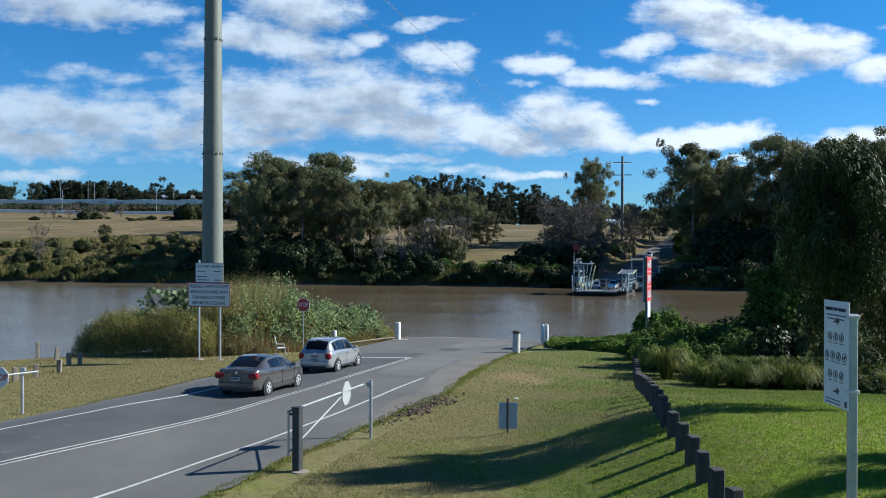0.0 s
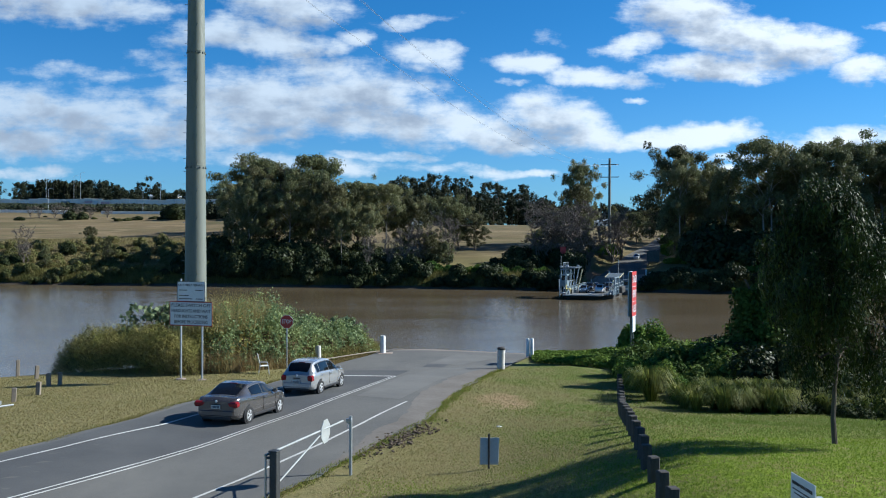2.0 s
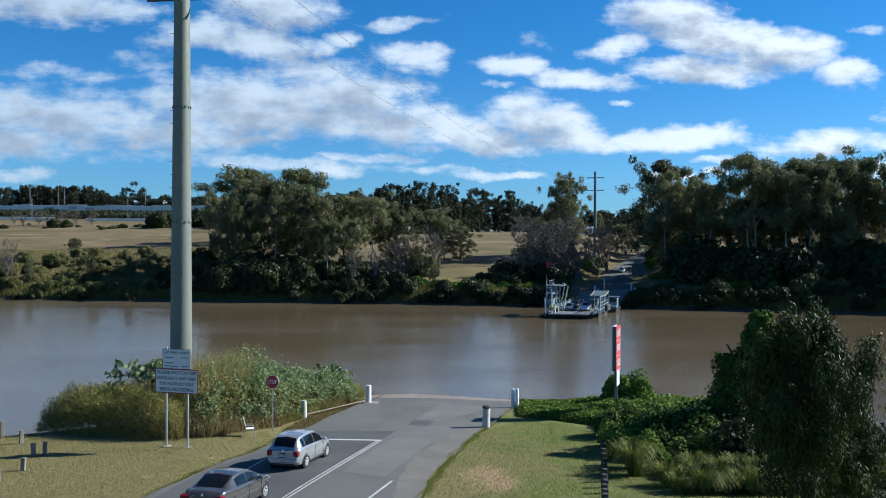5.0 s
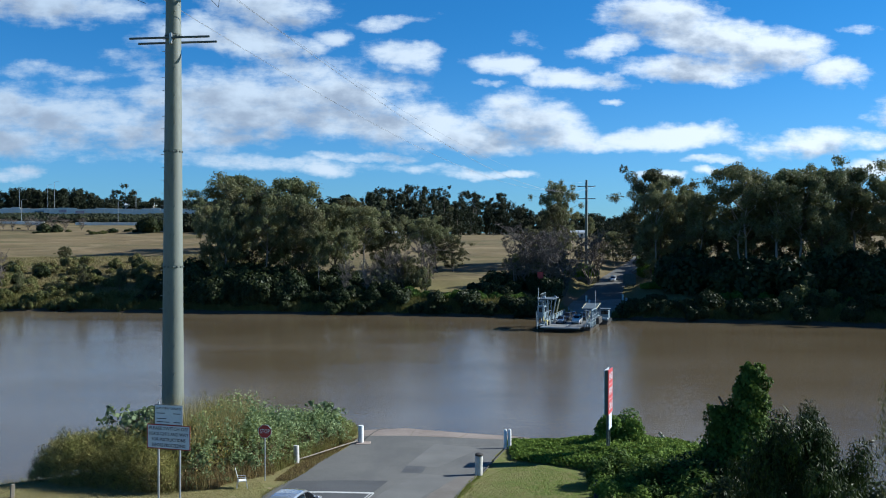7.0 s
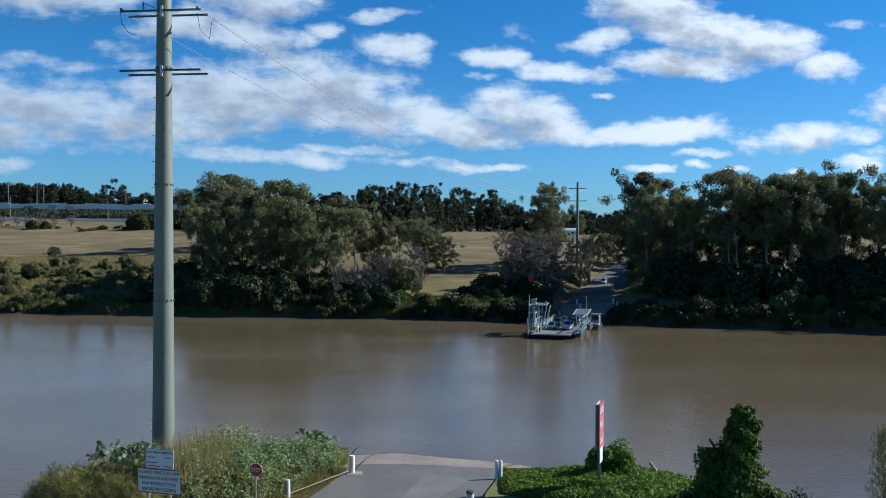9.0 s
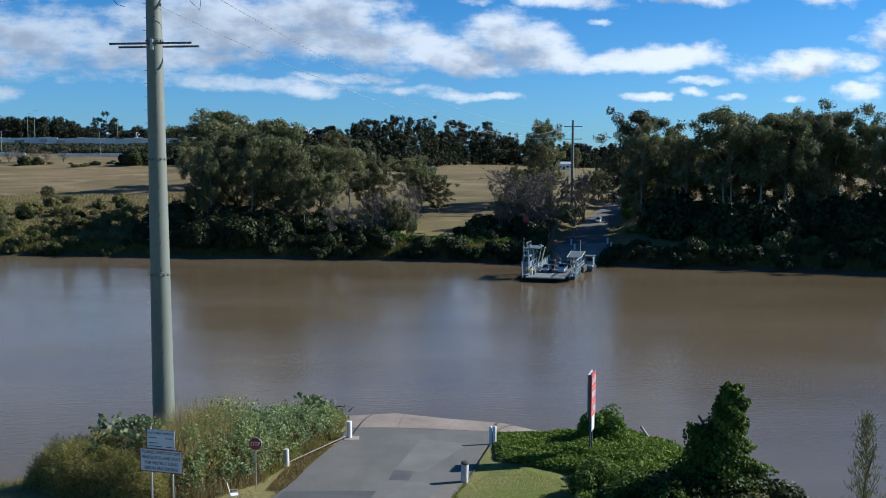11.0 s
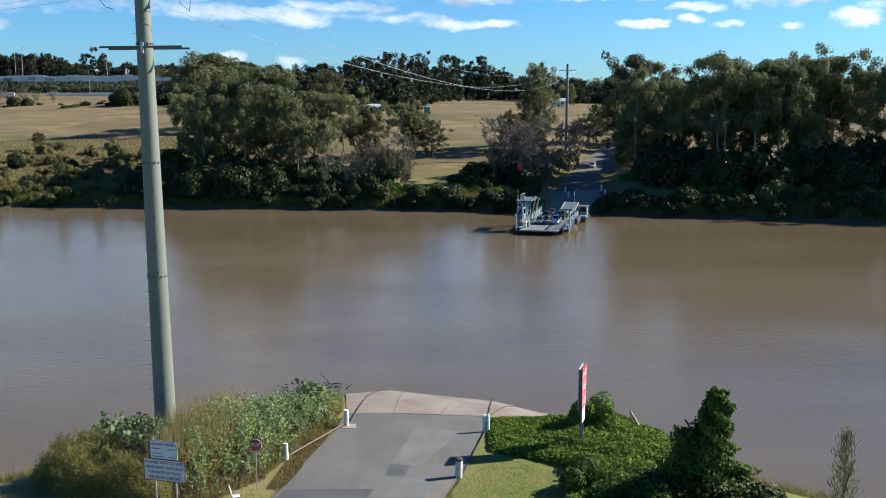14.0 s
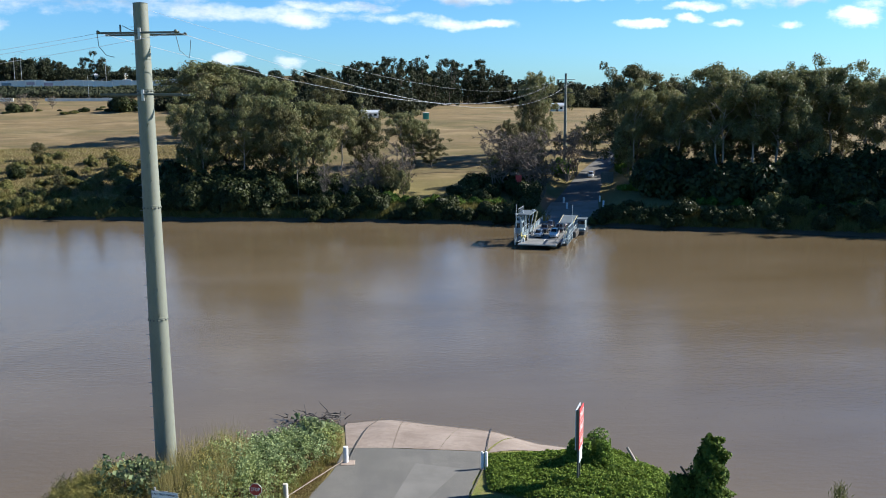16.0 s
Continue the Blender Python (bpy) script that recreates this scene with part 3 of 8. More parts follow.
        if smooth:
            me.polygons.foreach_set("use_smooth", [True] * len(me.polygons))
            me.set_sharp_from_angle(angle=radians(40))
        me.update()
        return me


def thing(name, m, label, category, group="", kind=""):
    """An Empty at the thing's base that carries its parts."""
    ob = new(name)
    ob.empty_display_size = 0.2
    ob.matrix_world = m if isinstance(m, Matrix) else pose(*m)
    return tagged(ob, label, category, group, kind)


def part(name, geo, material, parent, label="", smooth=False, at=None):
    """One mesh object under a thing or a part."""
    me = geo if isinstance(geo, bpy.types.Mesh) else geo.mesh(name, smooth)
    if not me.materials:
        me.materials.append(material)
    ob = new(name, me)
    ob.parent = parent
    if at is not None:
        ob.matrix_basis = at
    return tagged(ob, label)


def solo(name, geo, material, label, category, group="", kind="", smooth=False, m=None):
    """A thing of one mesh."""
    me = geo if isinstance(geo, bpy.types.Mesh) else geo.mesh(name, smooth)
    if not me.materials:
        me.materials.append(material)
    ob = new(name, me)
    if m is not None:
        ob.matrix_world = m
    return tagged(ob, label, category, group, kind)


def lettering(text, height, material, width=0.0, align="CENTER", bold=0.022):
    """Flat letters, in the xz plane, facing -y."""
    cu = bpy.data.curves.new("letters", "FONT")
    cu.body, cu.size, cu.align_x, cu.align_y, cu.extrude = text, height * 1.38, align, "CENTER", 0.002
    cu.offset = height * bold
    cu.resolution_u = 2
    tmp = bpy.data.objects.new("letters", cu)
    scene.collection.objects.link(tmp)
    me = bpy.data.meshes.new_from_object(tmp.evaluated_get(bpy.context.evaluated_depsgraph_get()))
    bpy.data.objects.remove(tmp)
    if width:
        span = max(v.co.x for v in me.vertices) - min(v.co.x for v in me.vertices)
        me.transform(Matrix.Diagonal((width / span, 1, 1, 1)))
    me.transform(pose(0, 0, 0, 90))
    me.materials.clear()
    me.materials.append(material)
    return me


def quads(name, centre, along, across, material, shade_smooth=False):
    """Many diamond leaves in one mesh: centre, half length vector and half width vector of each."""
    n = len(centre)
    v = np.stack([centre - along, centre + across - along * 0.1, centre + along, centre - across - along * 0.1], 1).reshape(-1, 3)
    me = bpy.data.meshes.new(name)
    me.vertices.add(4 * n)
    me.vertices.foreach_set("co", v.astype(np.float32).ravel())
    me.loops.add(4 * n)
    me.loops.foreach_set("vertex_index", np.arange(4 * n, dtype=np.int32))
    me.polygons.add(n)
    me.polygons.foreach_set("loop_start", np.arange(0, 4 * n, 4, dtype=np.int32))
    me.update(calc_edges=True)
    me.materials.append(material)
    return me


def unit(v):
    return v / np.maximum(np.linalg.norm(v, axis=1, keepdims=True), 1e-6)


def leaf_cloud(name, rng, centre, size, material, aspect=0.45, droop=0.0, spread=0.35, out=None, loose=0.5, tri=False):
    """Leaves at given places, drooping by the given share; where out is given, they spread flat to it as a living canopy does."""
    n = len(centre)
    d = unit(rng.normal(size=(n, 3)))
    d[:, 2] -= droop
    d = unit(d)
    if out is None:
        s = unit(np.cross(d, rng.normal(size=(n, 3))))
    else:
        face = unit(unit(out) + rng.normal(size=(n, 3)) * loose)
        d = unit(d - face * (d * face).sum(1, keepdims=True))
        s = np.cross(face, d)
    size = size * rng.uniform(1 - spread, 1 + spread, (n, 1))
    return (leaf_tris if tri else quads)(name, centre, d * size * 0.5, s * size * 0.5 * aspect, material)


def leaf_tris(name, centre, along, across, material):
    """Small far leaves, one triangle each."""
    n = len(centre)
    v = np.stack([centre - along - across, centre - along + across, centre + along], 1).reshape(-1, 3)
    me = bpy.data.meshes.new(name)
    me.vertices.add(n * 3)
    me.vertices.foreach_set("co", v.astype(np.float32).ravel())
    me.loops.add(n * 3)
    me.loops.foreach_set("vertex_index", np.arange(n * 3, dtype=np.int32))
    me.polygons.add(n)
    me.polygons.foreach_set("loop_start", np.arange(0, n * 3, 3, dtype=np.int32))
    me.update(calc_edges=True)
    me.materials.append(material)
    return me


def blades(name, rng, root, height, width, lean, material):
    """Grass blades: one tall triangle-like diamond each, rooted at its lower tip."""
    n = len(root)
    up = np.concatenate([rng.normal(size=(n, 2)) * lean, np.ones((n, 1))], 1)
    up = unit(up) * height.reshape(-1, 1)
    s = unit(np.cross(up, rng.normal(size=(n, 3)))) * width
    return leaf_tris(name, root + up * 0.5, up * 0.5, s, material)

# ---- the lie of the land ----
NEAR_X = (-300, -60, -35, -25, -20, -15, -8, -4, -0.6, 3.5, 7.4, 10.6, 13, 15.4, 17.8, 22, 23.6, 30, 45, 80, 300)
NEAR_Y = (0, 40, 50, 55, 58.5, 62, 67, 71, 71.7, 70, 68.6, 65.8, 64.7, 62.2, 59, 52.4, 51, 46, 38, 25, 0)
FAR_X = (-300, -90, -44, -20, 12, 25, 40, 55, 70, 90, 130, 300)
FAR_Y = (246, 208, 200, 197, 191, 188.5, 185, 177.5, 173, 165, 158, 133)
BANK_D = (-60, -20, -8, 0, 3, 6, 9, 12, 20, 30, 40, 50, 70, 200, 900)
BANK_Z = (-6, -3, -1.4, 0, 0.9, 1.7, 2.2, 2.45, 2.8, 3.15, 3.5, 3.6, 3.75, 5, 8)
HILL_D = (-60, -10, 0, 1.3, 4, 8, 20, 45, 100, 187, 300, 450, 600, 3000)
HILL_Z = (-6, -1.6, 0, 1.2, 2.6, 3.5, 5.0, 7.2, 11.0, 16.1, 18.6, 21.8, 25, 30)
RISE_D = (-60, -10, 0, 1.3, 4, 8, 25, 50, 100, 135, 200, 270, 330, 385, 500, 700, 3000)
RISE_Z = (-6, -1.6, 0, 1.0, 2.2, 3.4, 6.0, 9.2, 13.0, 15.6, 20.5, 26, 30, 36, 44, 46, 46)
RAMP_D, RAMP_Z = (-10, 0, 12, 55, 100), (-1.4, 0, 1.4, 6.0, 10.5)
FAR_ROAD = ((35.5, 186), (41, 205), (46.5, 222), (53, 240), (60, 256), (70, 276), (84, 300))


def smooth(t):
    t = np.clip(t, 0, 1)
    return t * t * (3 - 2 * t)


def soft_interp(x, xs, ys):
    """Interpolation with the corners rounded off."""
    return (np.interp(x - 0.7, xs, ys) + np.interp(x, xs, ys) + np.interp(x + 0.7, xs, ys)) / 3


def road_offset(x, y):
    """Sideways distance from the middle of the road on the far side."""
    ry = [p[1] for p in FAR_ROAD]
    rx = [p[0] for p in FAR_ROAD]
    return np.abs(x - np.interp(y, ry, rx))


def land(x, y):
    x, y = np.asarray(x, float), np.asarray(y, float)
    d = np.interp(x, NEAR_X, NEAR_Y) - y
    near = soft_interp(d, BANK_D, BANK_Z)
    near = near + 1.3 * smooth((x - 0.5) / 6) * smooth((36 - y) / 18) + 0.28 * smooth((-x - 6) / 4) * smooth((d - 6) / 8)
    near = near + 1.3 * smooth((13.0 - y) / 9) * smooth((x + 7) / 7)
    e = y - np.interp(x, FAR_X, FAR_Y)
    hill = soft_interp(e, HILL_D, HILL_Z)
    west = smooth((-42 - x) / 32)
    hill = hill * (1 - west) + soft_interp(e, RISE_D, RISE_Z) * west
    hill = hill + 1.2 * np.sin(x * 0.021 + 1.3) * smooth((e - 30) / 60) + 0.35 * np.sin(x * 0.21) * np.sin(y * 0.17) * smooth((e - 3) / 20)
    cut = soft_interp(e, RAMP_D, RAMP_Z)
    w = smooth((11.5 - road_offset(x, y)) / 5.0) * smooth((105 - e) / 20)
    hill = hill * (1 - w) + cut * w
    return np.maximum(near, hill)


def height(x, y):
    return float(land(x, y))


def axis(*spans):
    out = []
    for a, b, step in spans:
        out += list(np.arange(a, b, step))
    return np.array(out + [spans[-1][1]])


def build_ground():
    xs = axis((-2600, -600, 250), (-600, -160, 20), (-160, -36, 3.0), (-36, 40, 0.75), (40, 160, 3.0), (160, 600, 20), (600, 2601, 250))
    ys = axis((-900, -100, 100), (-100, -6, 5), (-6, 76, 0.75), (76, 160, 4.0), (160, 300, 2.0), (300, 460, 5.0), (460, 900, 15), (900, 3001, 300))
    gx, gy = np.meshgrid(xs, ys)
    gz = land(gx, gy)
    v = np.stack([gx, gy, gz], -1).reshape(-1, 3)
    w, h = len(xs), len(ys)
    i = (np.arange(h - 1)[:, None] * w + np.arange(w - 1)[None, :]).ravel()
    f = np.stack([i, i + 1, i + w + 1, i + w], 1)
    me = bpy.data.meshes.new("ground")
    me.from_pydata(v.tolist(), [], f.tolist())
    me.polygons.foreach_set("use_smooth", [True] * len(me.polygons))
    me.materials.append(GROUND)
    tagged(new("ground", me), "riverside ground, mown patchy lawn near, dry paddock across", "ground", kind="structure")


build_ground()

# river, one sheet that the banks rise out of
river = Geo().add([(-2600, -60, 0), (2600, -60, 0), (2600, 262, 0), (-2600, 262, 0)], [(0, 1, 2, 3)])
solo("water", river, WATER, "broad muddy brown river with light ripples", "water", kind="structure")

ROAD_L = ((-24, 0), (-18.4, 10), (-13.9, 19), (-10.7, 26), (-9.5, 31), (-8.7, 36), (-7.5, 40.5), (-6.2, 46.5), (-4.7, 52.5), (-3.3, 59.6))
ROAD_R = ((-14.5, 0), (-9.2, 8), (-5.2, 15.6), (-3.75, 20.4), (-2.5, 24), (-0.25, 30.5), (1.4, 40), (3.3, 47.4), (5.55, 55.2), (6.1, 58.6))
UP = 0.05


def strip(left, right, n, m, lift, material, name):
    """A band between two edges that lies on the land."""
    g = Geo()
    t = np.linspace(0, 1, n)
    k = np.linspace(0, 1, len(left))
    lx, ly = (np.interp(t, k, [p[i] for p in left]) for i in (0, 1))
    rx, ry = (np.interp(t, k, [p[i] for p in right]) for i in (0, 1))
    s = np.linspace(0, 1, m)
    x = lx[:, None] * (1 - s) + rx[:, None] * s
    y = ly[:, None] * (1 - s) + ry[:, None] * s
    z = land(x, y) + lift
    f = [(i * m + j, i * m + j + 1, (i + 1) * m + j + 1, (i + 1) * m + j) for i in range(n - 1) for j in range(m - 1)]
    g.add(np.stack([x, y, z], -1).reshape(-1, 3).tolist(), f)
    return g.mesh(name, True)


def ragged(edge, n, amount, seed):
    """An edge made uneven, as broken bitumen is."""
    r = random.Random(seed)
    k = np.linspace(0, 1, len(edge))
    t = np.linspace(0, 1, n)
    x = np.interp(t, k, [p[0] for p in edge])
    y = np.interp(t, k, [p[1] for p in edge])
    return [(a + r.uniform(-amount, amount) + 0.12 * math.sin(i * 0.35), b) for i, (a, b) in enumerate(zip(x, y))]


road = solo("road", strip(ragged(ROAD_L, 140, 0.05, 2), ragged(ROAD_R, 140, 0.11, 3), 180, 20, UP, ASPHALT, "road"), ASPHALT,
            "worn grey two-lane bitumen road sloping to the ferry ramp", "road", kind="structure")


def line(pts, width, name, label):
    left = [(x - width / 2, y) for x, y in pts]
    right = [(x + width / 2, y) for x, y in pts]
    me = strip(left, right, 8 * len(pts), 2, UP + 0.012, LINE_PAINT, name)
    part(name, me, LINE_PAINT, road, label)


part("lane_surface", strip(((-17.9, 10), (-13.6, 19), (-10.4, 26), (-9.2, 31), (-8.5, 36), (-7.3, 40.5), (-6.0, 46.4)),
                           ((-12.9, 10), (-9.2, 19.2), (-6.55, 26.3), (-4.85, 31.3), (-3.6, 36.5), (-2.35, 41.5), (-1.2, 46.0)), 80, 8, UP + 0.004, ASPHALT_LANE, "lane_surface"),
     ASPHALT_LANE, road, "darker resurfaced waiting lane")
line(((-15.9, 11), (-12.6, 19), (-11.0, 22.85), (-9.85, 25.2), (-8.4, 29.25), (-7.55, 33.5), (-6.7, 38.5), (-5.8, 43.9)), 0.095, "edge_line", "worn white painted edge line")
line(((-13.0, 10.5), (-9.36, 19.2), (-8.15, 22.3), (-6.5, 26.64), (-4.74, 32.1), (-3.48, 37.2), (-1.95, 43.35)), 0.065, "centre_line", "worn white painted centre line")
line(((-12.80, 10.5), (-9.16, 19.2), (-7.95, 22.3), (-6.31, 26.64), (-4.56, 32.1), (-3.31, 37.2), (-1.79, 43.35)), 0.065, "centre_line", "worn white painted centre line")
line(((-9.8, 9.5), (-6.45, 17.75), (-5.4, 20.5), (-4.42, 22.9), (-3.2, 26.55), (-2.2, 30.0), (-0.95, 34.8)), 0.10, "edge_line", "faded white painted edge line")
stop_bar = strip([(-5.8, 43.85), (-1.8, 43.25)], [(-5.8, 44.12), (-1.8, 43.52)], 14, 3, UP + 0.013, LINE_PAINT, "stop_line")
part("stop_line", stop_bar, LINE_PAINT, road, "white painted stop line")
# bitumen repairs
for name, a, b in (("road_patch", ((1.3, 56.3), (-0.35, 49.6)), ((4.2, 55.3), (1.3, 49.2))),
                   ("road_patch", ((-0.35, 49.6), (-0.6, 47.9)), ((0.75, 49.4), (0.45, 47.7))),
                   ("road_patch", ((0.47, 47.6), (-1.55, 43.2), (-3.0, 36.5)), ((2.35, 47.0), (0.35, 42.4), (-1.25, 35.4)))):
    mat_here = ASPHALT_NEW if a[0][0] < 0 else ASPHALT_PALE
    part(name, strip(a, b, 10, 5, UP + 0.006, mat_here, name), mat_here, road, "squared bitumen repair patch")

edge_out = [(x - 0.04, y) for x, y in ROAD_R[4:8]]
edge_in = [(x - w, y) for (x, y), w in zip(ROAD_R[4:8], (0.25, 0.9, 1.5, 1.0))]
part("worn_shoulder", strip(ragged(edge_in, 60, 0.10, 8), ragged(edge_out, 60, 0.03, 9), 90, 6, UP + 0.005, ASPHALT_WORN, "worn_shoulder"), ASPHALT_WORN, road, "broken brownish bitumen shoulder")

# concrete ferry ramp in slabs
ramp = thing("boat_ramp", (0, 0, 0), "stained concrete ferry ramp running into the river", "ramp", kind="structure")
RL = ((-3.4, 59.7), (-3.7, 64), (-4.0, 68.5), (-4.0, 76.5))
RR = ((6.15, 58.7), (7.8, 62.6), (9.2, 66.8), (10.6, 75))
for i in range(3):
    for j in range(3):
        def corner(k, s):
            return tuple(RL[k][q] * (1 - s) + RR[k][q] * s for q in (0, 1))
        s0, s1 = j / 3 + 0.0012, (j + 1) / 3 - 0.0012
        slab = strip([corner(i, s0), corner(i + 1, s0)], [corner(i, s1), corner(i + 1, s1)], 8, 6, 0.035 + 0.005 * ((i + 2 * j) % 3), RAMP_SLAB, "slab")
        part("slab", slab, RAMP_SLAB, ramp)
part("apron", strip([(6.2, 58.4), (7.9, 62.6), (9.3, 66.9)], [(10.8, 60.2), (12.0, 62.5), (13.2, 64.9)], 14, 10, 0.03, RAMP_SLAB, "apron"), RAMP_SLAB, ramp,
     "muddy concrete apron at the waterline")

# the road that climbs from the landing across the river
FAR_HALF = (6.2, 5.2, 4.3, 3.9, 3.5, 3.3, 3.3)
far_l = [(x - w, y) for (x, y), w in zip(FAR_ROAD, FAR_HALF)]
far_r = [(x + w, y) for (x, y), w in zip(FAR_ROAD, FAR_HALF)]
far_road = solo("far_road", strip(far_l, far_r, 90, 10, 0.12, ASPHALT, "far_road"), ASPHALT, "grey bitumen road climbing from the far landing", "road", kind="structure")
part("landing_ramp", strip([(29.6, 187), (32.2, 196), (35.6, 206)], [(41.8, 187), (44.4, 196), (46.4, 206)], 24, 8, 0.135, CONCRETE_WET, "landing_ramp"), CONCRETE_WET, far_road, "muddy brown concrete landing ramp")

# ---- plants ----


def limb(g, rng, p0, p1, r0, r1, sag=0.0, n=5, bends=4, wob=0.045):
    """A bent, tapering branch."""
    p0, p1 = Vector(p0), Vector(p1)
    k = (p1 - p0).length
    pts, rad = [], []
    for i in range(bends + 1):
        t = i / bends
        j = Vector(rng.normal(size=3)) * k * wob * (0 < i < bends)
        pts.append(p0.lerp(p1, t) + j + Vector((0, 0, sag * k * t * (1 - t))))
        rad.append(r0 + (r1 - r0) * t)
    g.tube(pts, rad, n)
    return pts


def tree_meshes(seed, h, crown_low, radius, leaves, size, bark, leaf, trunk_r=0.25, clump=1.4, stems=1, limbs=11, droop=0.3, aspect=0.4, lean=0.04, top=0.75, rise=(0.15, 0.75), subs=3, tri=False, flat=0.62, wob=0.03, thick=0.42):
    """Trunk and crown of one tree that stands at the origin. The crown is leaf clumps along the ends of real limbs."""
    rng = np.random.default_rng(seed)
    g = Geo()
    clumps = []
    for s in range(stems):
        a = rng.uniform(0, 6.28)
        off = 0.0 if stems == 1 else radius * 0.28
        foot = Vector((math.cos(a) * 0.3 * (stems > 1), math.sin(a) * 0.3 * (stems > 1), -0.3))
        tip = Vector((math.cos(a) * off + rng.normal() * lean * h, math.sin(a) * off + rng.normal() * lean * h, h * rng.uniform(0.86, 0.95)))
        spine = limb(g, rng, foot, tip, trunk_r * (1 if stems == 1 else 0.7), trunk_r * 0.12, 0, 8, 7, wob)
        per = max(3, limbs // stems)
        for k in range(per):
            t = crown_low + (0.97 - crown_low) * (k + rng.uniform(0.1, 0.9)) / per
            q = t * (len(spine) - 1)
            i = min(int(q), len(spine) - 2)
            base = spine[i].lerp(spine[i + 1], q - i)
            az = k * 2.4 + rng.uniform(-0.5, 0.5) + s
            rel = (t - crown_low) / (1 - crown_low)
            env = radius * (0.45 + 0.95 * math.sin(math.pi * min(1, rel * 0.75 + 0.22))) * rng.uniform(0.6, 1.1) * (1 - 0.5 * max(0, rel - top) / (1.001 - top))
            end = base + Vector((math.cos(az) * env, math.sin(az) * env, env * rng.uniform(*rise) * (1.1 - 0.4 * rel)))
            r = trunk_r * (thick - 0.6 * thick * rel)
            pts = limb(g, rng, base, end, r, r * 0.2, 0.12, 5, 4)
            clumps.append((end, rng.uniform(0.75, 1.25)))
            for b in range(subs):
                p = pts[2 + b % 3]
                q2 = p + Vector(rng.normal(size=3) * np.array([0.45, 0.45, 0.28])) * env * 0.75
                limb(g, rng, p, q2, r * 0.35, r * 0.1, 0.1, 4, 3)
                clumps.append((q2, rng.uniform(0.55, 1.05)))
        clumps.append((tip, 0.9))
    c = np.array([tuple(p) for p, _ in clumps])
    w = np.array([k for _, k in clumps])
    pick = rng.choice(len(c), leaves, p=w ** 2 / (w ** 2).sum())
    d = unit(rng.normal(size=(leaves, 3))) * (rng.uniform(0, 1, (leaves, 1)) ** 0.3) * clump * w[pick][:, None]
    d[:, 2] *= flat
    lumps = np.sin(c[pick] * 2.1 + d * 2.7).sum(1, keepdims=True) * 0.12 * clump
    pos = c[pick] + d * (1 + lumps)
    pos[:, 2] -= np.abs(rng.normal(size=leaves)) * droop * clump * 0.5
    trunk = g.mesh("trunk", True)
    trunk.materials.append(bark)
    centre = np.array([0, 0, h * (0.35 + 0.3 * crown_low)])
    return trunk, leaf_cloud("crown", rng, pos, size, leaf, aspect, droop, out=unit(d) + 0.5 * unit(pos - centre), tri=tri)


def plant_tree(meshes, x, y, scale, turn, label, category="tree", group="", z=None, wide=1.0, name="tree"):
    ob = thing(name, pose(x, y, height(x, y) if z is None else z, 0, 0, turn), label, category, group)
    ob.scale = (scale * wide, scale * wide, scale)
    part("trunk", meshes[0], None, ob)
    part("crown", meshes[1], None, ob)
    return ob


def bush_mesh(seed, rx, ry, h, leaves, size, leaf, aspect=0.5, lumps=9, hollow=0.55, tri=False):
    """A shrub: leaves gathered in uneven billows, denser towards the outside."""
    rng = np.random.default_rng(seed)
    a = rng.uniform(0, 6.28, lumps)
    q = np.sqrt(rng.uniform(0, 1, lumps)) * 0.75
    c = np.stack([np.cos(a) * q * rx, np.sin(a) * q * ry, h * rng.uniform(0.25, 0.72, lumps) * (1 - 0.45 * q)], 1)
    rad = rng.uniform(0.28, 0.5, lumps)
    k = rng.integers(0, lumps, leaves)
    d = unit(rng.normal(size=(leaves, 3))) * (hollow + (1 - hollow) * rng.uniform(0, 1, (leaves, 1)) ** 0.5)
    pos = c[k] + d * rad[k][:, None] * np.array([rx, ry, h * 0.85])
    pos[:, 2] = np.abs(pos[:, 2]) + 0.02
    return leaf_cloud("foliage", rng, pos, size, leaf, aspect, 0.15, out=d + np.array([0, 0, 0.25]), tri=tri)


def strap_clump(seed, count, length, leaf):
    """Arching strap leaves from one crown, each bent in three."""
    rng = np.random.default_rng(seed)
    g = Geo()
    for i in range(count):
        a = rng.uniform(0, 6.28)
        ln = length * rng.uniform(0.6, 1.15)
        out = rng.uniform(0.25, 0.95)
        w = 0.0055 * rng.uniform(0.7, 1.5) * (1 + length)
        d = Vector((math.cos(a), math.sin(a), 0))
        s = Vector((-d.y, d.x, 0)) * w
        root = d * rng.uniform(0, 0.12 * length)
        p = [root, root + d * ln * 0.25 * out + Vector((0, 0, ln * 0.5)), root + d * ln * 0.62 * out + Vector((0, 0, ln * 0.78)), root + d * ln * 1.0 * out + Vector((0, 0, ln * (0.9 - 0.65 * out)))]
        v = [p[0] - s, p[0] + s, p[1] - s, p[1] + s, p[2] - s * 0.8, p[2] + s * 0.8, p[3]]
        g.add(v, [(0, 1, 3, 2), (2, 3, 5, 4), (4, 5, 6)])
    me = g.mesh("leaves")
    me.materials.append(leaf)
    return me


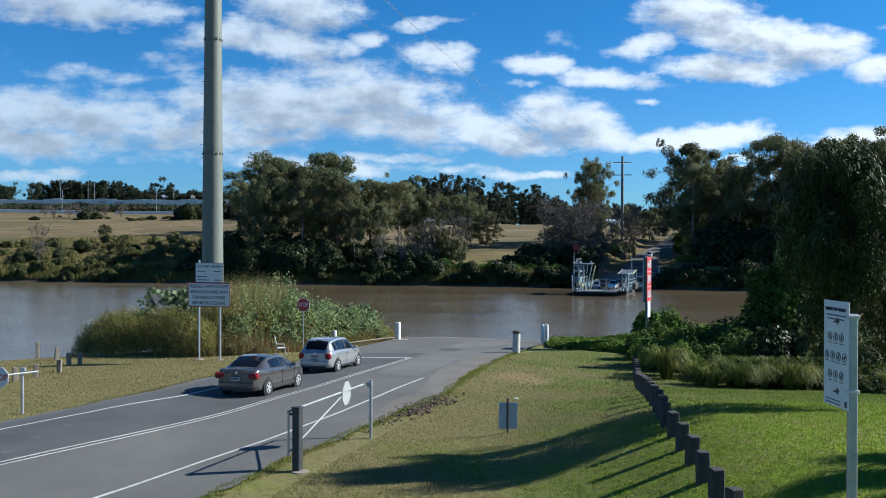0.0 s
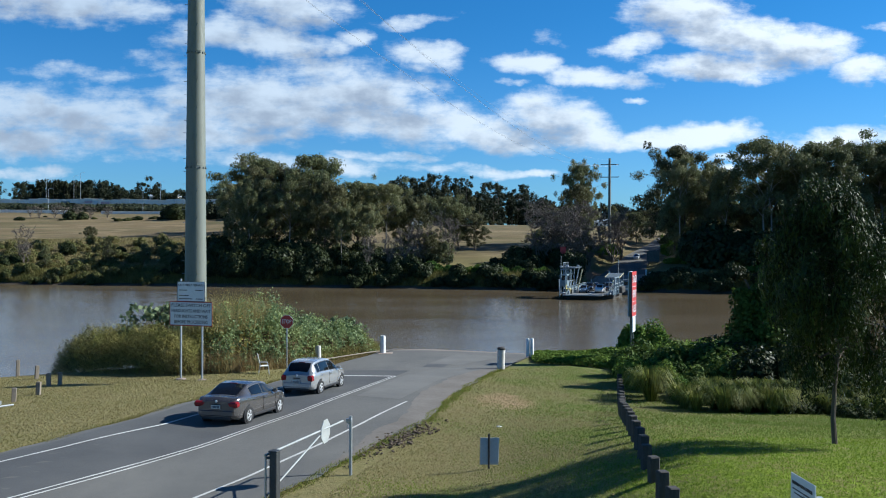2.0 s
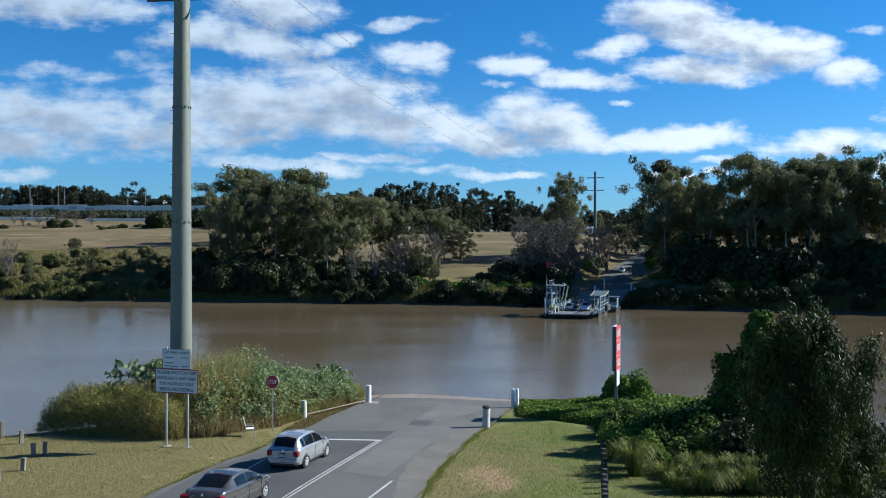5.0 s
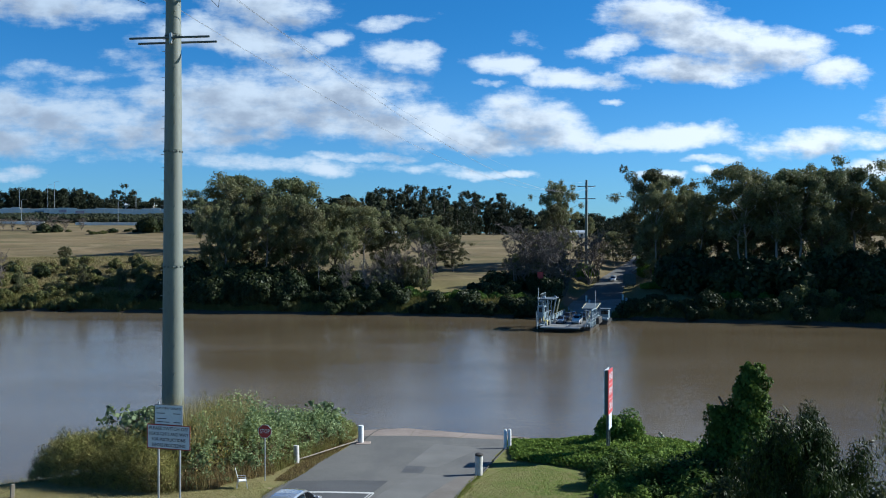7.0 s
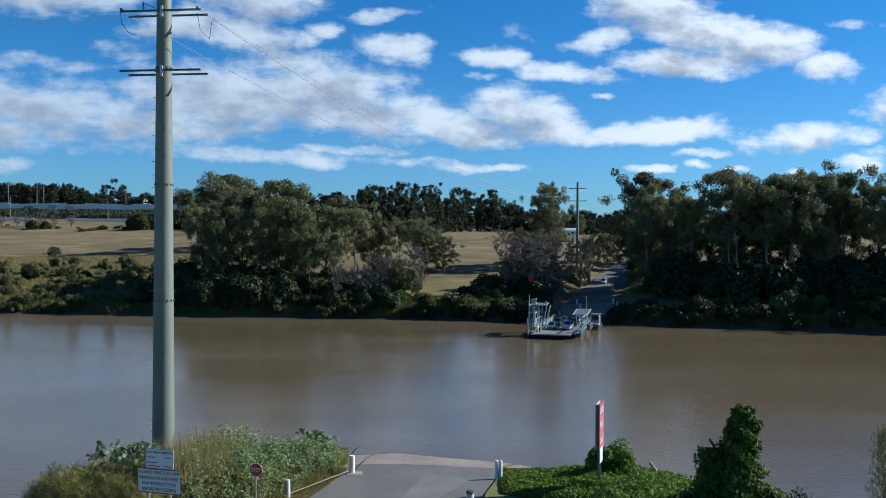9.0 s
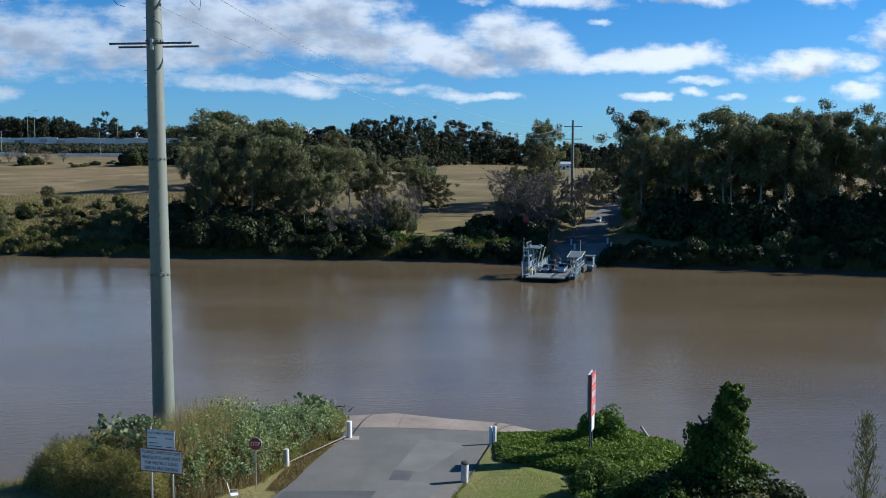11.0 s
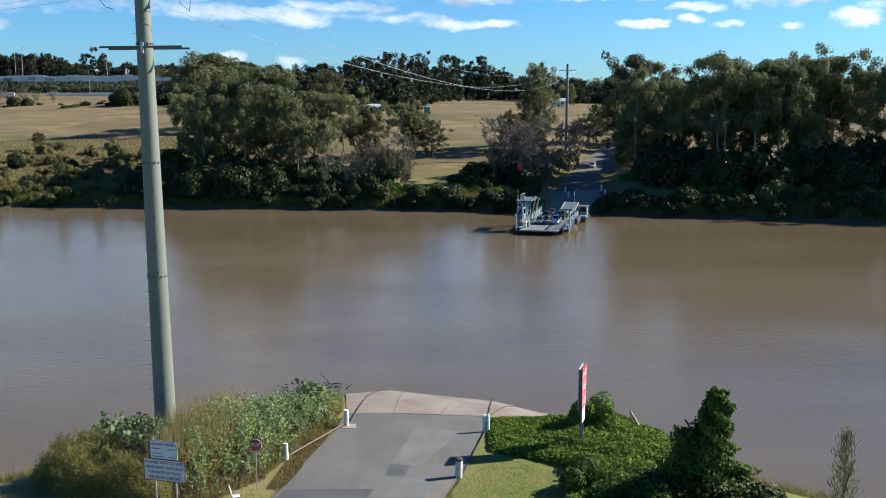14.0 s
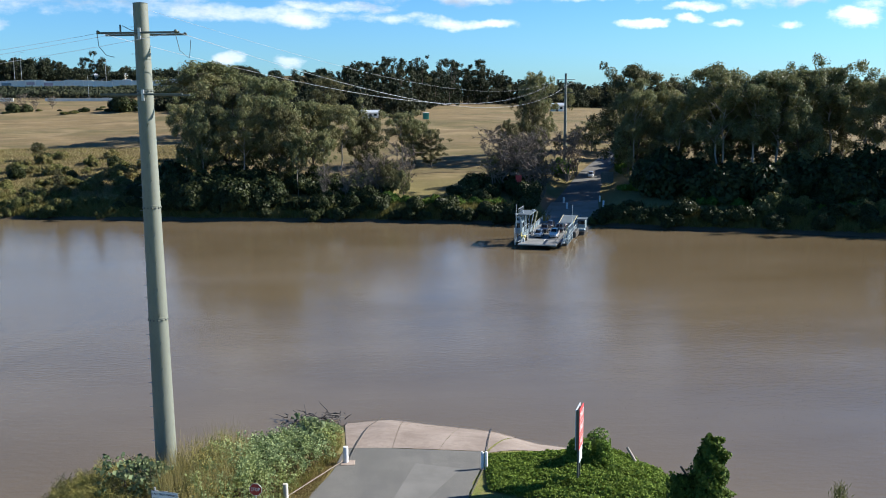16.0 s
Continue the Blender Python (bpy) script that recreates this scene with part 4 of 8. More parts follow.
def bare_tree_meshes(seed, h, radius, twigs):
    """A leafless, finely twigged tree."""
    rng = np.random.default_rng(seed)
    g = Geo()
    ends = []
    for s in range(5):
        a = s * 1.26 + rng.uniform(-0.4, 0.4)
        tip = Vector((math.cos(a) * radius * 0.6, math.sin(a) * radius * 0.6, h * rng.uniform(0.7, 0.95)))
        pts = limb(g, rng, (0, 0, -0.2), tip, 0.14, 0.03, 0.1, 5, 5)
        for p in pts[2:]:
            for _ in range(4):
                q = p + Vector(rng.normal(size=3) * np.array([0.4, 0.4, 0.25])) * radius * 0.7 + Vector((0, 0, h * 0.08))
                ends += limb(g, rng, p, q, 0.045, 0.012, 0.05, 4, 3)[1:]
    trunk = g.mesh("trunk", True)
    trunk.materials.append(TWIG)
    e = np.array([tuple(p) for p in ends])
    k = rng.integers(0, len(e), twigs)
    d = unit(rng.normal(size=(twigs, 3)) + np.array([0, 0, 0.5])) * rng.uniform(0.3, 1.0, (twigs, 1)) * 0.75
    s = unit(np.cross(d, rng.normal(size=(twigs, 3)))) * 0.02
    crown = leaf_tris("twigs", e[k] + d * 0.5, d * 0.5, s * 1.3, TWIG)
    return trunk, crown


# --- across the river: tall gums and dark she-oaks along the bank ---
GUM = [tree_meshes(11 + i, 24 + (i % 2), 0.36 + 0.04 * (i % 3), 4.5 + 0.4 * (i % 2), 21000, 0.36, BARK_PALE, LEAF_GUM, 0.28, 1.3, 1 + (i == 3), 22, 0.7, 0.6, 0.015, 0.7, (0.6, 1.3), 4, True, 0.75, 0.010, 0.30) for i in range(4)]
OAK = [tree_meshes(31 + i, 18 + i, 0.10, 4.9, 24000, 0.37, BARK, LEAF_OAK if i % 2 else LEAF_GUM, 0.30, 1.35, 1 + (i % 2), 28, 0.35, 0.62, 0.03, 0.75, (0.25, 0.9), 4, True, 0.72) for i in range(4)]
BARE = [bare_tree_meshes(51 + i, 10, 4.2, 5500) for i in range(2)]
SHRUB = [bush_mesh(61 + i, 2.6, 2.4, 3.0, 3000, 0.38, (LEAF_BANK, LEAF_SHADED, LEAF_BANK, LEAF_SHADED)[i], 0.75, tri=True) for i in range(4)]
SHRUB_LUSH = bush_mesh(71, 2.8, 2.4, 1.9, 2500, 0.40, LEAF_LUSH, 0.75, tri=True)
random.seed(5)
# x, y, height over the bank, kind, width
BANK_TREES = ((-61, 310, 37.8, "o", 1.25), (-54, 239, 26.5, "g", 0.8), (-47, 222, 25, "o", 0.8), (-41, 228, 29, "o", 0.95), (-31, 225, 30.8, "o", 0.95), (-35.5, 216, 26, "g", 0.95), (-44, 212, 21, "g", 0.75),
              (-26.5, 215, 24.5, "o", 0.75), (-21.5, 235, 25.2, "o", 0.9), (-13.5, 230, 26.2, "g", 1.0), (-16.5, 214, 19, "g", 0.75), (-29, 396, 35.5, "o", 1.1), (-22.5, 211, 18, "g", 0.6), (-8, 233, 21.5, "o", 0.8),
              (2, 247, 22.8, "g", 1.1), (9.5, 243, 17.5, "o", 1.15), (5.5, 250, 20, "o", 0.9), (-2.2, 206, 12.2, "o", 0.95), (1.5, 205, 10, "o", 0.9), (-11, 250, 19, "o", 0.9), (-50, 262, 22, "o", 0.9), (-38, 262, 25, "o", 0.9),
              (39.4, 257, 32.8, "g", 0.75), (37.5, 252, 26, "o", 0.75), (41, 262, 27, "o", 0.7), (31, 246, 20, "o", 0.7), (28.5, 217, 15, "o", 0.9), (33, 222, 16.5, "o", 0.85), (24, 216, 13, "o", 0.95), (33.5, 212, 13, "o", 0.9), (22, 209, 9.5, "o", 1.0),
              (58.5, 226, 33.6, "o", 0.95), (56, 213, 30, "g", 0.6), (63.5, 216, 29.1, "g", 0.85), (64.5, 205, 27.2, "g", 0.85), (72.5, 200, 32.8, "g", 1.05), (78, 196, 31.1, "g", 0.9), (62, 238, 20.6, "o", 0.9), (69, 226, 28.6, "o", 0.9),
              (52, 262, 17, "o", 0.9), (58, 268, 19, "o", 1.0), (66, 285, 21, "o", 1.0), (75, 290, 22, "o", 1.0), (47, 262, 15, "o", 0.9),
              (83.5, 195, 31.1, "g", 0.95), (91, 203, 34.1, "g", 1.05), (97, 199, 33.1, "g", 1.0), (102.5, 193, 29.6, "g", 0.95), (109, 190, 30.6, "g", 1.0), (116, 186, 31.6, "g", 1.0), (124, 182, 31.6, "g", 1.0), (132, 178, 30.6, "g", 1.0),
              (58, 216, 22.6, "o", 0.9), (66, 210, 22.6, "o", 1.0), (74, 208, 24.6, "o", 1.0), (83, 206, 25.6, "o", 1.0), (92, 210, 26.6, "o", 1.0), (103, 204, 26.6, "o", 1.0), (117, 198, 26.6, "o", 1.0), (79, 212, 26.6, "o", 0.9), (88, 196, 22.6, "o", 0.9),
              (-70, 322, 30, "o", 1.0), (-52, 330, 28, "o", 0.9), (18, 560, 40, "o", 0.8), (95, 500, 31, "o", 0.6), (70, 268, 22, "o", 1.0), (80, 262, 25, "o", 1.0))


def crown_top(meshes):
    z = np.empty(len(meshes[1].vertices) * 3, np.float32)
    meshes[1].vertices.foreach_get("co", z)
    return float(np.percentile(z[2::3], 99.3))


GUM_TOP, OAK_TOP = [crown_top(k) for k in GUM], [crown_top(k) for k in OAK]
for i, (x, y, top, kind, wide) in enumerate(BANK_TREES):
    src = (GUM if kind == "g" else OAK)[i % 4]
    full = (GUM_TOP if kind == "g" else OAK_TOP)[i % 4]
    label = "tall eucalypt with pale trunk and thin crown on the bank" if kind == "g" else "dense dark olive tree on the far river bank"
    plant_tree(src, x, y, (top - height(x, y)) / full, (i * 77) % 360, label, "tree", "trees on the far bank", wide=wide)
for x, y, h, w in ((26.5, 207, 14.5, 1.4), (30.5, 205, 13.5, 1.3), (23, 207, 11, 1.2), (34, 209, 11, 1.0),  (43.5, 229, 14, 0.9), (46.5, 233, 12, 0.8), (-7, 203.5, 9.5, 0.9), (-11, 204, 8, 0.8), (-4, 205, 10, 0.9), (-101, 222, 9, 0.9), (-16, 205, 8, 0.7), (2, 209, 12, 0.8)):
    plant_tree(BARE[int(h) % 2], x, y, h / 10, x * 31 % 360, "leafless grey twiggy tree on the far bank", "tree", "bare trees", wide=w, name="bare_tree")


for x, y, h in ((-196, 446, 6), (-190, 450, 7), (-184, 447, 6.5), (-179, 452, 7), (-172, 449, 6), (-166, 455, 5.5), (-203, 452, 5)):
    plant_tree(BARE[int(h) % 2], x, y, h / 10, x * 31 % 360, "brown leafless shrub below the motorway", "shrub", "bare paddock shrubs", wide=1.3, name="bare_shrub")


def clear_of_road(x, y):
    return y < 150 or float(road_offset(x, y)) > 7.5


def shrub(mesh, x, y, sc, label, group="shrubs on the far bank", name="shrub", sz=1.0):
    if not clear_of_road(x, y):
        return None
    ob = solo(name, mesh, None, label, "shrub", group)
    ob.matrix_world = pose(x, y, height(x, y) - 0.15, 0, 0, (x * 53 + y * 17) % 360) @ Matrix.Diagonal((sc, sc, sc * sz, 1))
    return ob


def scrub_mass(name, label, places):
    """Far scrub nobody could count: one object, a part for each kind of leaf. Mesh, x, y, scale, height factor."""
    ob = thing(name, (0, 0, 0), label, "scrub", kind="stuff")
    heaps = {}
    for mesh, x, y, sc, sz in places:
        if not clear_of_road(x, y):
            continue
        co = np.empty(len(mesh.vertices) * 3, np.float32)
        mesh.vertices.foreach_get("co", co)
        a = radians((x * 53 + y * 17) % 360)
        v = co.reshape(-1, 3) * np.array([sc, sc, sc * sz])
        v = np.stack([v[:, 0] * math.cos(a) - v[:, 1] * math.sin(a) + x, v[:, 0] * math.sin(a) + v[:, 1] * math.cos(a) + y, v[:, 2] + height(x, y) - 0.15], 1)
        heaps.setdefault(mesh.materials[0].name, (mesh.materials[0], []))[1].append(v.reshape(-1, 3, 3))
    for mat_, heap in heaps.values():
        t = np.concatenate(heap)
        foot = (t[:, 0] + t[:, 1]) / 2
        part("foliage", leaf_tris("foliage", (foot + t[:, 2]) / 2, (t[:, 2] - foot) / 2, (t[:, 1] - t[:, 0]) / 2, mat_), mat_, ob)


rs = random.Random(9)
for i in range(105):
    x = -120 + i * 2.35 + rs.uniform(-1.2, 1.2)
    if 29.0 < x < 42.5:
        continue
    base = float(np.interp(x, FAR_X, FAR_Y))
    y = base + rs.uniform(0.2, 5.5)
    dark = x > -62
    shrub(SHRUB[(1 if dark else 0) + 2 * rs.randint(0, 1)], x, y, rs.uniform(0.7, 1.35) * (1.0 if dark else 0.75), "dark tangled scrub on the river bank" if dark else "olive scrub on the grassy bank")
for i in range(22):
    x, y = rs.uniform(-200, -95), rs.triangular(395, 480, 450)
    shrub(SHRUB[rs.randint(0, 3)], x, y, rs.uniform(0.5, 1.3), "brown-olive scrub in the paddock", "paddock scrub", sz=0.6)
for x, y, s in ((-125, 431, 2.6), (-121, 434, 2.0), (-129, 436, 2.2), (-176, 434, 1.7), (-172, 437, 1.5)):
    shrub(SHRUB[1], x, y, s, "large dark bush in the paddock", "paddock bushes")
# dark scrub; its colour also stands in for shadow on the landing grass
for i in range(20):
    shrub(SHRUB[1 + 2 * (i % 2)], rs.uniform(13, 33), rs.uniform(198, 214), rs.uniform(0.8, 1.5), "dark tangled scrub by the far landing, also standing for shadow", "landing scrub", sz=1.1)
low = []
for i in range(135):
    x = rs.uniform(-132, -48)
    y = float(np.interp(x, FAR_X, FAR_Y)) + rs.triangular(3, 62, 12)
    low.append((SHRUB[2 * rs.randint(0, 1)] if rs.random() < 0.8 else SHRUB[1], x, y, rs.uniform(0.45, 1.25), rs.uniform(0.7, 1.1)))
scrub_mass("bank_scrub", "low olive scrub in rough ochre grass on the far bank", low)
# the leaf colour of this undergrowth carries the trees' shade
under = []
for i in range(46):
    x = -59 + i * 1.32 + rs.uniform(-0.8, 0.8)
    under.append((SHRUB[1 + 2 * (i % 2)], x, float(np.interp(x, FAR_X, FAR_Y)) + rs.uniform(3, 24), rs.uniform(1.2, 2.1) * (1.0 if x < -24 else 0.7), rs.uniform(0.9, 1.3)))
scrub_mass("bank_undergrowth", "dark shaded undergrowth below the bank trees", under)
for i in range(34):
    x = rs.uniform(54, 125)
    shrub(SHRUB[rs.randint(0, 3)], x, float(np.interp(x, FAR_X, FAR_Y)) + rs.uniform(6, 30), rs.uniform(0.8, 1.6), "shaded undergrowth below the tall trees")
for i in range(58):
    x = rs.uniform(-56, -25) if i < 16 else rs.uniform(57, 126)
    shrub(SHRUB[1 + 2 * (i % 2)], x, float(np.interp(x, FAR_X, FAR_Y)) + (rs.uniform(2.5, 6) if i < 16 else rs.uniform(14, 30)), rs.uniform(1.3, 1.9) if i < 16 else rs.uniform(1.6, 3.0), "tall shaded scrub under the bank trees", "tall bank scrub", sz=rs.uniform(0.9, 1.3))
for x, y, s in ((51, 236, 1.5), (55.5, 243, 1.6), (49, 246, 1.8), (60, 246, 1.7), (54, 252, 2.0), (64, 240, 1.6), (44.5, 240, 1.2), (66, 250, 2.0), (59, 232, 1.3)):
    shrub(SHRUB_LUSH, x, y, s, "bright green vine-covered bush on the bank", "vine bushes", "vine_bush", sz=1.6)
for x, y, s in ((-2, 202.5, 1.3), (3, 200.5, 0.9), (8, 199.5, 1.0), (13, 198.3, 1.0), (18, 197.2, 0.9), (22, 196.8, 0.8), (53, 203, 1.0), (58, 199, 1.1), (76, 196, 1.6), (68, 192, 1.3), (-12, 203, 1.0), (-6, 202.5, 0.9), (37.5, 215, 1.0), (40.5, 232, 1.3), (66, 186, 1.2), (71, 184, 1.1), (84, 178, 1.0), (90, 176, 1.1), (96, 174, 1.0)):
    shrub(SHRUB_LUSH, x, y, s, "bright green vine-covered bush on the bank", "vine bushes", "vine_bush")
plant_tree(OAK[1], -101, 264, 0.30, 40, "small round paddock tree", "tree", "paddock trees")
plant_tree(OAK[2], -93, 216, 0.30, 10, "slim dark young tree on the bank", "tree", "young bank trees", wide=0.6)
plant_tree(OAK[3], -78, 215, 0.36, 80, "slim dark young tree on the bank", "tree", "young bank trees", wide=0.55)
plant_tree(OAK[0], -69, 214, 0.34, 120, "slim dark young tree on the bank", "tree", "young bank trees", wide=0.6)


def far_woods():
    """The wooded ridge behind the paddock, one mass of crowns."""
    rng = np.random.default_rng(77)
    pos, way, g = [], [], Geo()
    rows = []
    for x in np.arange(-110, 330, 6.0):
        edge = float(np.interp(x, (-110, 2, 22, 44, 84, 100, 330), (430, 455, 545, 610, 610, 560, 520)))
        rise = float(np.interp(x, (-110, -60, -20, 5, 30, 62, 80, 96, 330), (0.054, 0.066, 0.076, 0.079, 0.070, 0.068, 0.056, 0.047, 0.047)))
        for k in range(5):
            px, py = x + rng.uniform(-3, 3), edge + k * 13 + rng.uniform(-4, 4) + 3 * math.sin(x * 0.11)
            rows.append((px, py, (8.4 + rise * py - height(px, py)) * rng.uniform(0.68, 1.12) * (0.6 if k == 0 else 0.95)))
    rows += [(rng.uniform(-100, 8), rng.uniform(400, 455), rng.uniform(7, 12)) for _ in range(34)]
    rows += [(rng.uniform(-300, -242), rng.uniform(628, 690), rng.uniform(11, 16)) for _ in range(52)]
    rows += [(rng.uniform(-420, -300), rng.uniform(628, 690), rng.uniform(11, 16)) for _ in range(30)]
    rows += [(rng.uniform(-240, -100), rng.uniform(625, 700), rng.uniform(6, 9.5)) for _ in range(80)]
    rows += [(-234, 734, 20), (-228, 736, 15), (-240, 732, 14)]
    for x, y, h in rows:
        z = height(x, y)
        g.tube([(x, y, z - 0.3), (x + 0.3, y, z + h * 0.5), (x, y, z + h * 0.85)], [0.25, 0.16, 0.05], 5)
        n = 1050
        c = np.stack([rng.normal(0, 3.0, 26), rng.normal(0, 3.0, 26), h * rng.uniform(0.06, 0.97, 26)], 1)
        c[:, :2] *= (1.25 - 0.75 * c[:, 2:] / h)
        k = rng.integers(0, 26, n)
        d = unit(rng.normal(size=(n, 3))) * rng.uniform(0.3, 1, (n, 1)) * rng.uniform(1.2, 2.3, 26)[k][:, None]
        pos.append(np.array([x, y, z]) + c[k] + d)
        way.append(d + np.array([0, 0, 0.4]))
    woods = thing("far_woods", (0, 0, 0), "dark wooded ridge beyond the dry paddock", "woods", kind="stuff")
    part("trunks", g, BARK, woods)
    part("crowns", leaf_cloud("crowns", rng, np.concatenate(pos), 0.95, LEAF_WOODS_SHADED, 0.85, 0.2, out=np.concatenate(way), tri=True), LEAF_WOODS_SHADED, woods)
    # hedge that hides the foot of the motorway wall
    n = 34000
    x = rng.uniform(-330, -62, n)
    y = rng.uniform(520, 594, n)
    top = (1.6 + 2.6 * (0.5 + 0.5 * np.sin(x * 0.09) * np.sin(y * 0.13 + x * 0.05))) * np.interp(y, (520, 565, 594), (1.0, 0.9, 0.3))
    pos = np.stack([x, y, land(x, y) + top * rng.uniform(0, 1, n) ** 0.6], 1)
    hedge = thing("motorway_hedge", (0, 0, 0), "dense dark scrub below the motorway wall", "hedge", kind="stuff")
    part("foliage", leaf_cloud("foliage", rng, pos, 1.7, LEAF_WOODS_SHADED, 0.8, 0.1, out=np.tile([0.2, -0.5, 1.0], (n, 1)), tri=True), LEAF_WOODS_SHADED, hedge)


far_woods()

# ---- the river crossing poles and their wires ----


def monopole(x, y, base, top, r_low, r_top, turn, joints, near):
    ob = thing("power_pole", (x, y, base, 0, 0, 0), "tall tapered grey-green steel power pole with two crossarm levels", "power pole", "river crossing poles")
    h = top - base
    g = Geo()
    levels = [0] + [j - base for j in joints] + [h]
    for a, b in zip(levels[:-1], levels[1:]):
        ra = r_low + (r_top - r_low) * a / h
        rb = r_low + (r_top - r_low) * b / h
        g = Geo().lathe([(ra + 0.012, a), (ra + 0.012, a + 0.06), (ra, a + 0.07), (rb, b)], 32)
        part("shaft_section", g, POLE_PAINT, ob, smooth=True)
    part("cap", Geo().lathe([(r_top + 0.01, h), (r_top + 0.01, h + 0.03), (r_top * 0.5, h + 0.07)], 24), DARK_STEEL, ob)
    for j in joints:
        z = j - base
        r = r_low + (r_top - r_low) * z / h
        for k in range(14):
            a = k * math.pi / 7
            part("bolt", Geo().box((math.cos(a) * r, math.sin(a) * r, z - 0.09), (0.10, 0.10, 0.10), Matrix.Rotation(a, 4, "Z"), 0.02), DARK_STEEL, ob)
    if near:
        for k in range(34):
            z = 3.2 + k * 0.72
            r = r_low + (r_top - r_low) * z / h
            part("step_peg", Geo().tube([(-r + 0.02, 0.08 * (-1) ** k, z), (-r - 0.17, 0.08 * (-1) ** k, z)], 0.014, 6), GALV, ob)
        for k in range(16):
            z = 1.5 + k * 1.55
            r = r_low + (r_top - r_low) * z / h
            part("lifting_lug", Geo().box((r * 0.35, -r * 0.94, z), (0.05, 0.03, 0.22), pose(0, 0, 0, 0, 24, 0), 0.01), POLE_PAINT, ob)
    # crossarms in pairs, before and behind the shaft
    c, s = math.cos(radians(turn)), math.sin(radians(turn))
    ends = []
    for lev, z in enumerate((top - 1.62 - base, top - 4.92 - base)):
        r = r_low + (r_top - r_low) * z / h + 0.10
        for sgn in (-1, 1):
            centre = Vector((-s * r * sgn, c * r * sgn, z + (0.05 if sgn < 0 else 0)))
            arm = Geo().box(centre, (4.7, 0.11, 0.11), pose(0, 0, 0, 0, 0, turn), 0.02)
            part("crossarm", arm, DARK_STEEL, ob, "dark steel crossarm")
            for k in (-1, 1):
                e = centre + Vector((c, s, 0)) * (2.2 * k)
                ends.append((ob.matrix_world @ e, lev, sgn, k))
                if lev == 0 or not near:
                    ins = Geo().lathe([(0.03, -0.02), (0.08, 0.02), (0.04, 0.06), (0.085, 0.10), (0.04, 0.14), (0.07, 0.18), (0.02, 0.22)], 10)
                    part("insulator", ins, DARK_STEEL, ob, "stacked disc insulator", at=Matrix.Translation(e + Vector((0, 0.1 * sgn, 0.02))) @ pose(0, 0, 0, 75 * (-sgn), 0, 0))
        part("clamp", Geo().box((0, -r - 0.02, z), (0.16, 0.10, 0.62), None, 0.02), GALV, ob, "galvanised clamp plate")
    if near:
        part("bracket", Geo().tube([(-1.0, -0.5, h - 1.52), (-1.0, -0.5, h - 1.15)], 0.05, 8), DARK_STEEL, ob)
        part("jumper", Geo().tube([(-2.25, -0.5, h - 1.65), (-2.2, -0.5, h - 2.3), (-1.9, -0.3, h - 2.75), (-1.55, 0.0, h - 2.85)], 0.018, 6), DARK_STEEL, ob, "looped jumper cable")
        part("jumper", Geo().tube([(-0.9, -0.5, h - 1.2), (-0.4, -0.5, h - 1.45), (0.1, -0.5, h - 1.45)], 0.018, 6), DARK_STEEL, ob, "looped jumper cable")
        part("jumper", Geo().tube([(1.9, -0.4, h - 1.6), (2.0, 0, h - 2.5), (2.4, 0.5, h - 2.9), (2.5, 0.6, h - 1.9)], 0.018, 6), DARK_STEEL, ob, "looped jumper cable")
    return ends


CROSS = math.degrees(math.atan2(-58.5, 189))
near_ends = monopole(-13.5, 52.0, 3.0, 31.2, 0.63, 0.39, CROSS * 0.55, (13.68, 20.13, 26.6), True)
far_ends = monopole(45.0, 241.0, height(45, 241) - 0.1, 32.3, 0.44, 0.30, CROSS * 0.55, (13.0, 20.0), False)


def wire(a, b, sag, r, label):
    pts = []
    for i in range(41):
        t = i / 40
        p = Vector(a).lerp(Vector(b), t)
        pts.append(p - Vector((0, 0, 4 * sag * t * (1 - t))))
    solo("power_cable", Geo().tube(pts, r, 5), GALV, label, "cable", "overhead cables")


for i in (0, 1, 2, 3):
    wire(near_ends[i][0], far_ends[i][0], 4.9 + 0.6 * (i % 2), 0.009, "thin sagging power cable spanning the river")
wire((-13.5, 52, 31.0), (45, 241, 32.0), 4.4, 0.008, "thin sagging power cable spanning the river")
for i, dx in ((0, 0.0), (2, 0.6), (1, 1.2)):
    wire(near_ends[i][0], (-75 + dx * 3, 20 + dx * 4, 24), 2.2, 0.009, "thin power cable leaving over the near bank")

# ---- signs ----


def board(g, w, h, z, y=-0.03, t=0.02):
    return g.box((0, y, z), (w, t, h), None, 0.006)


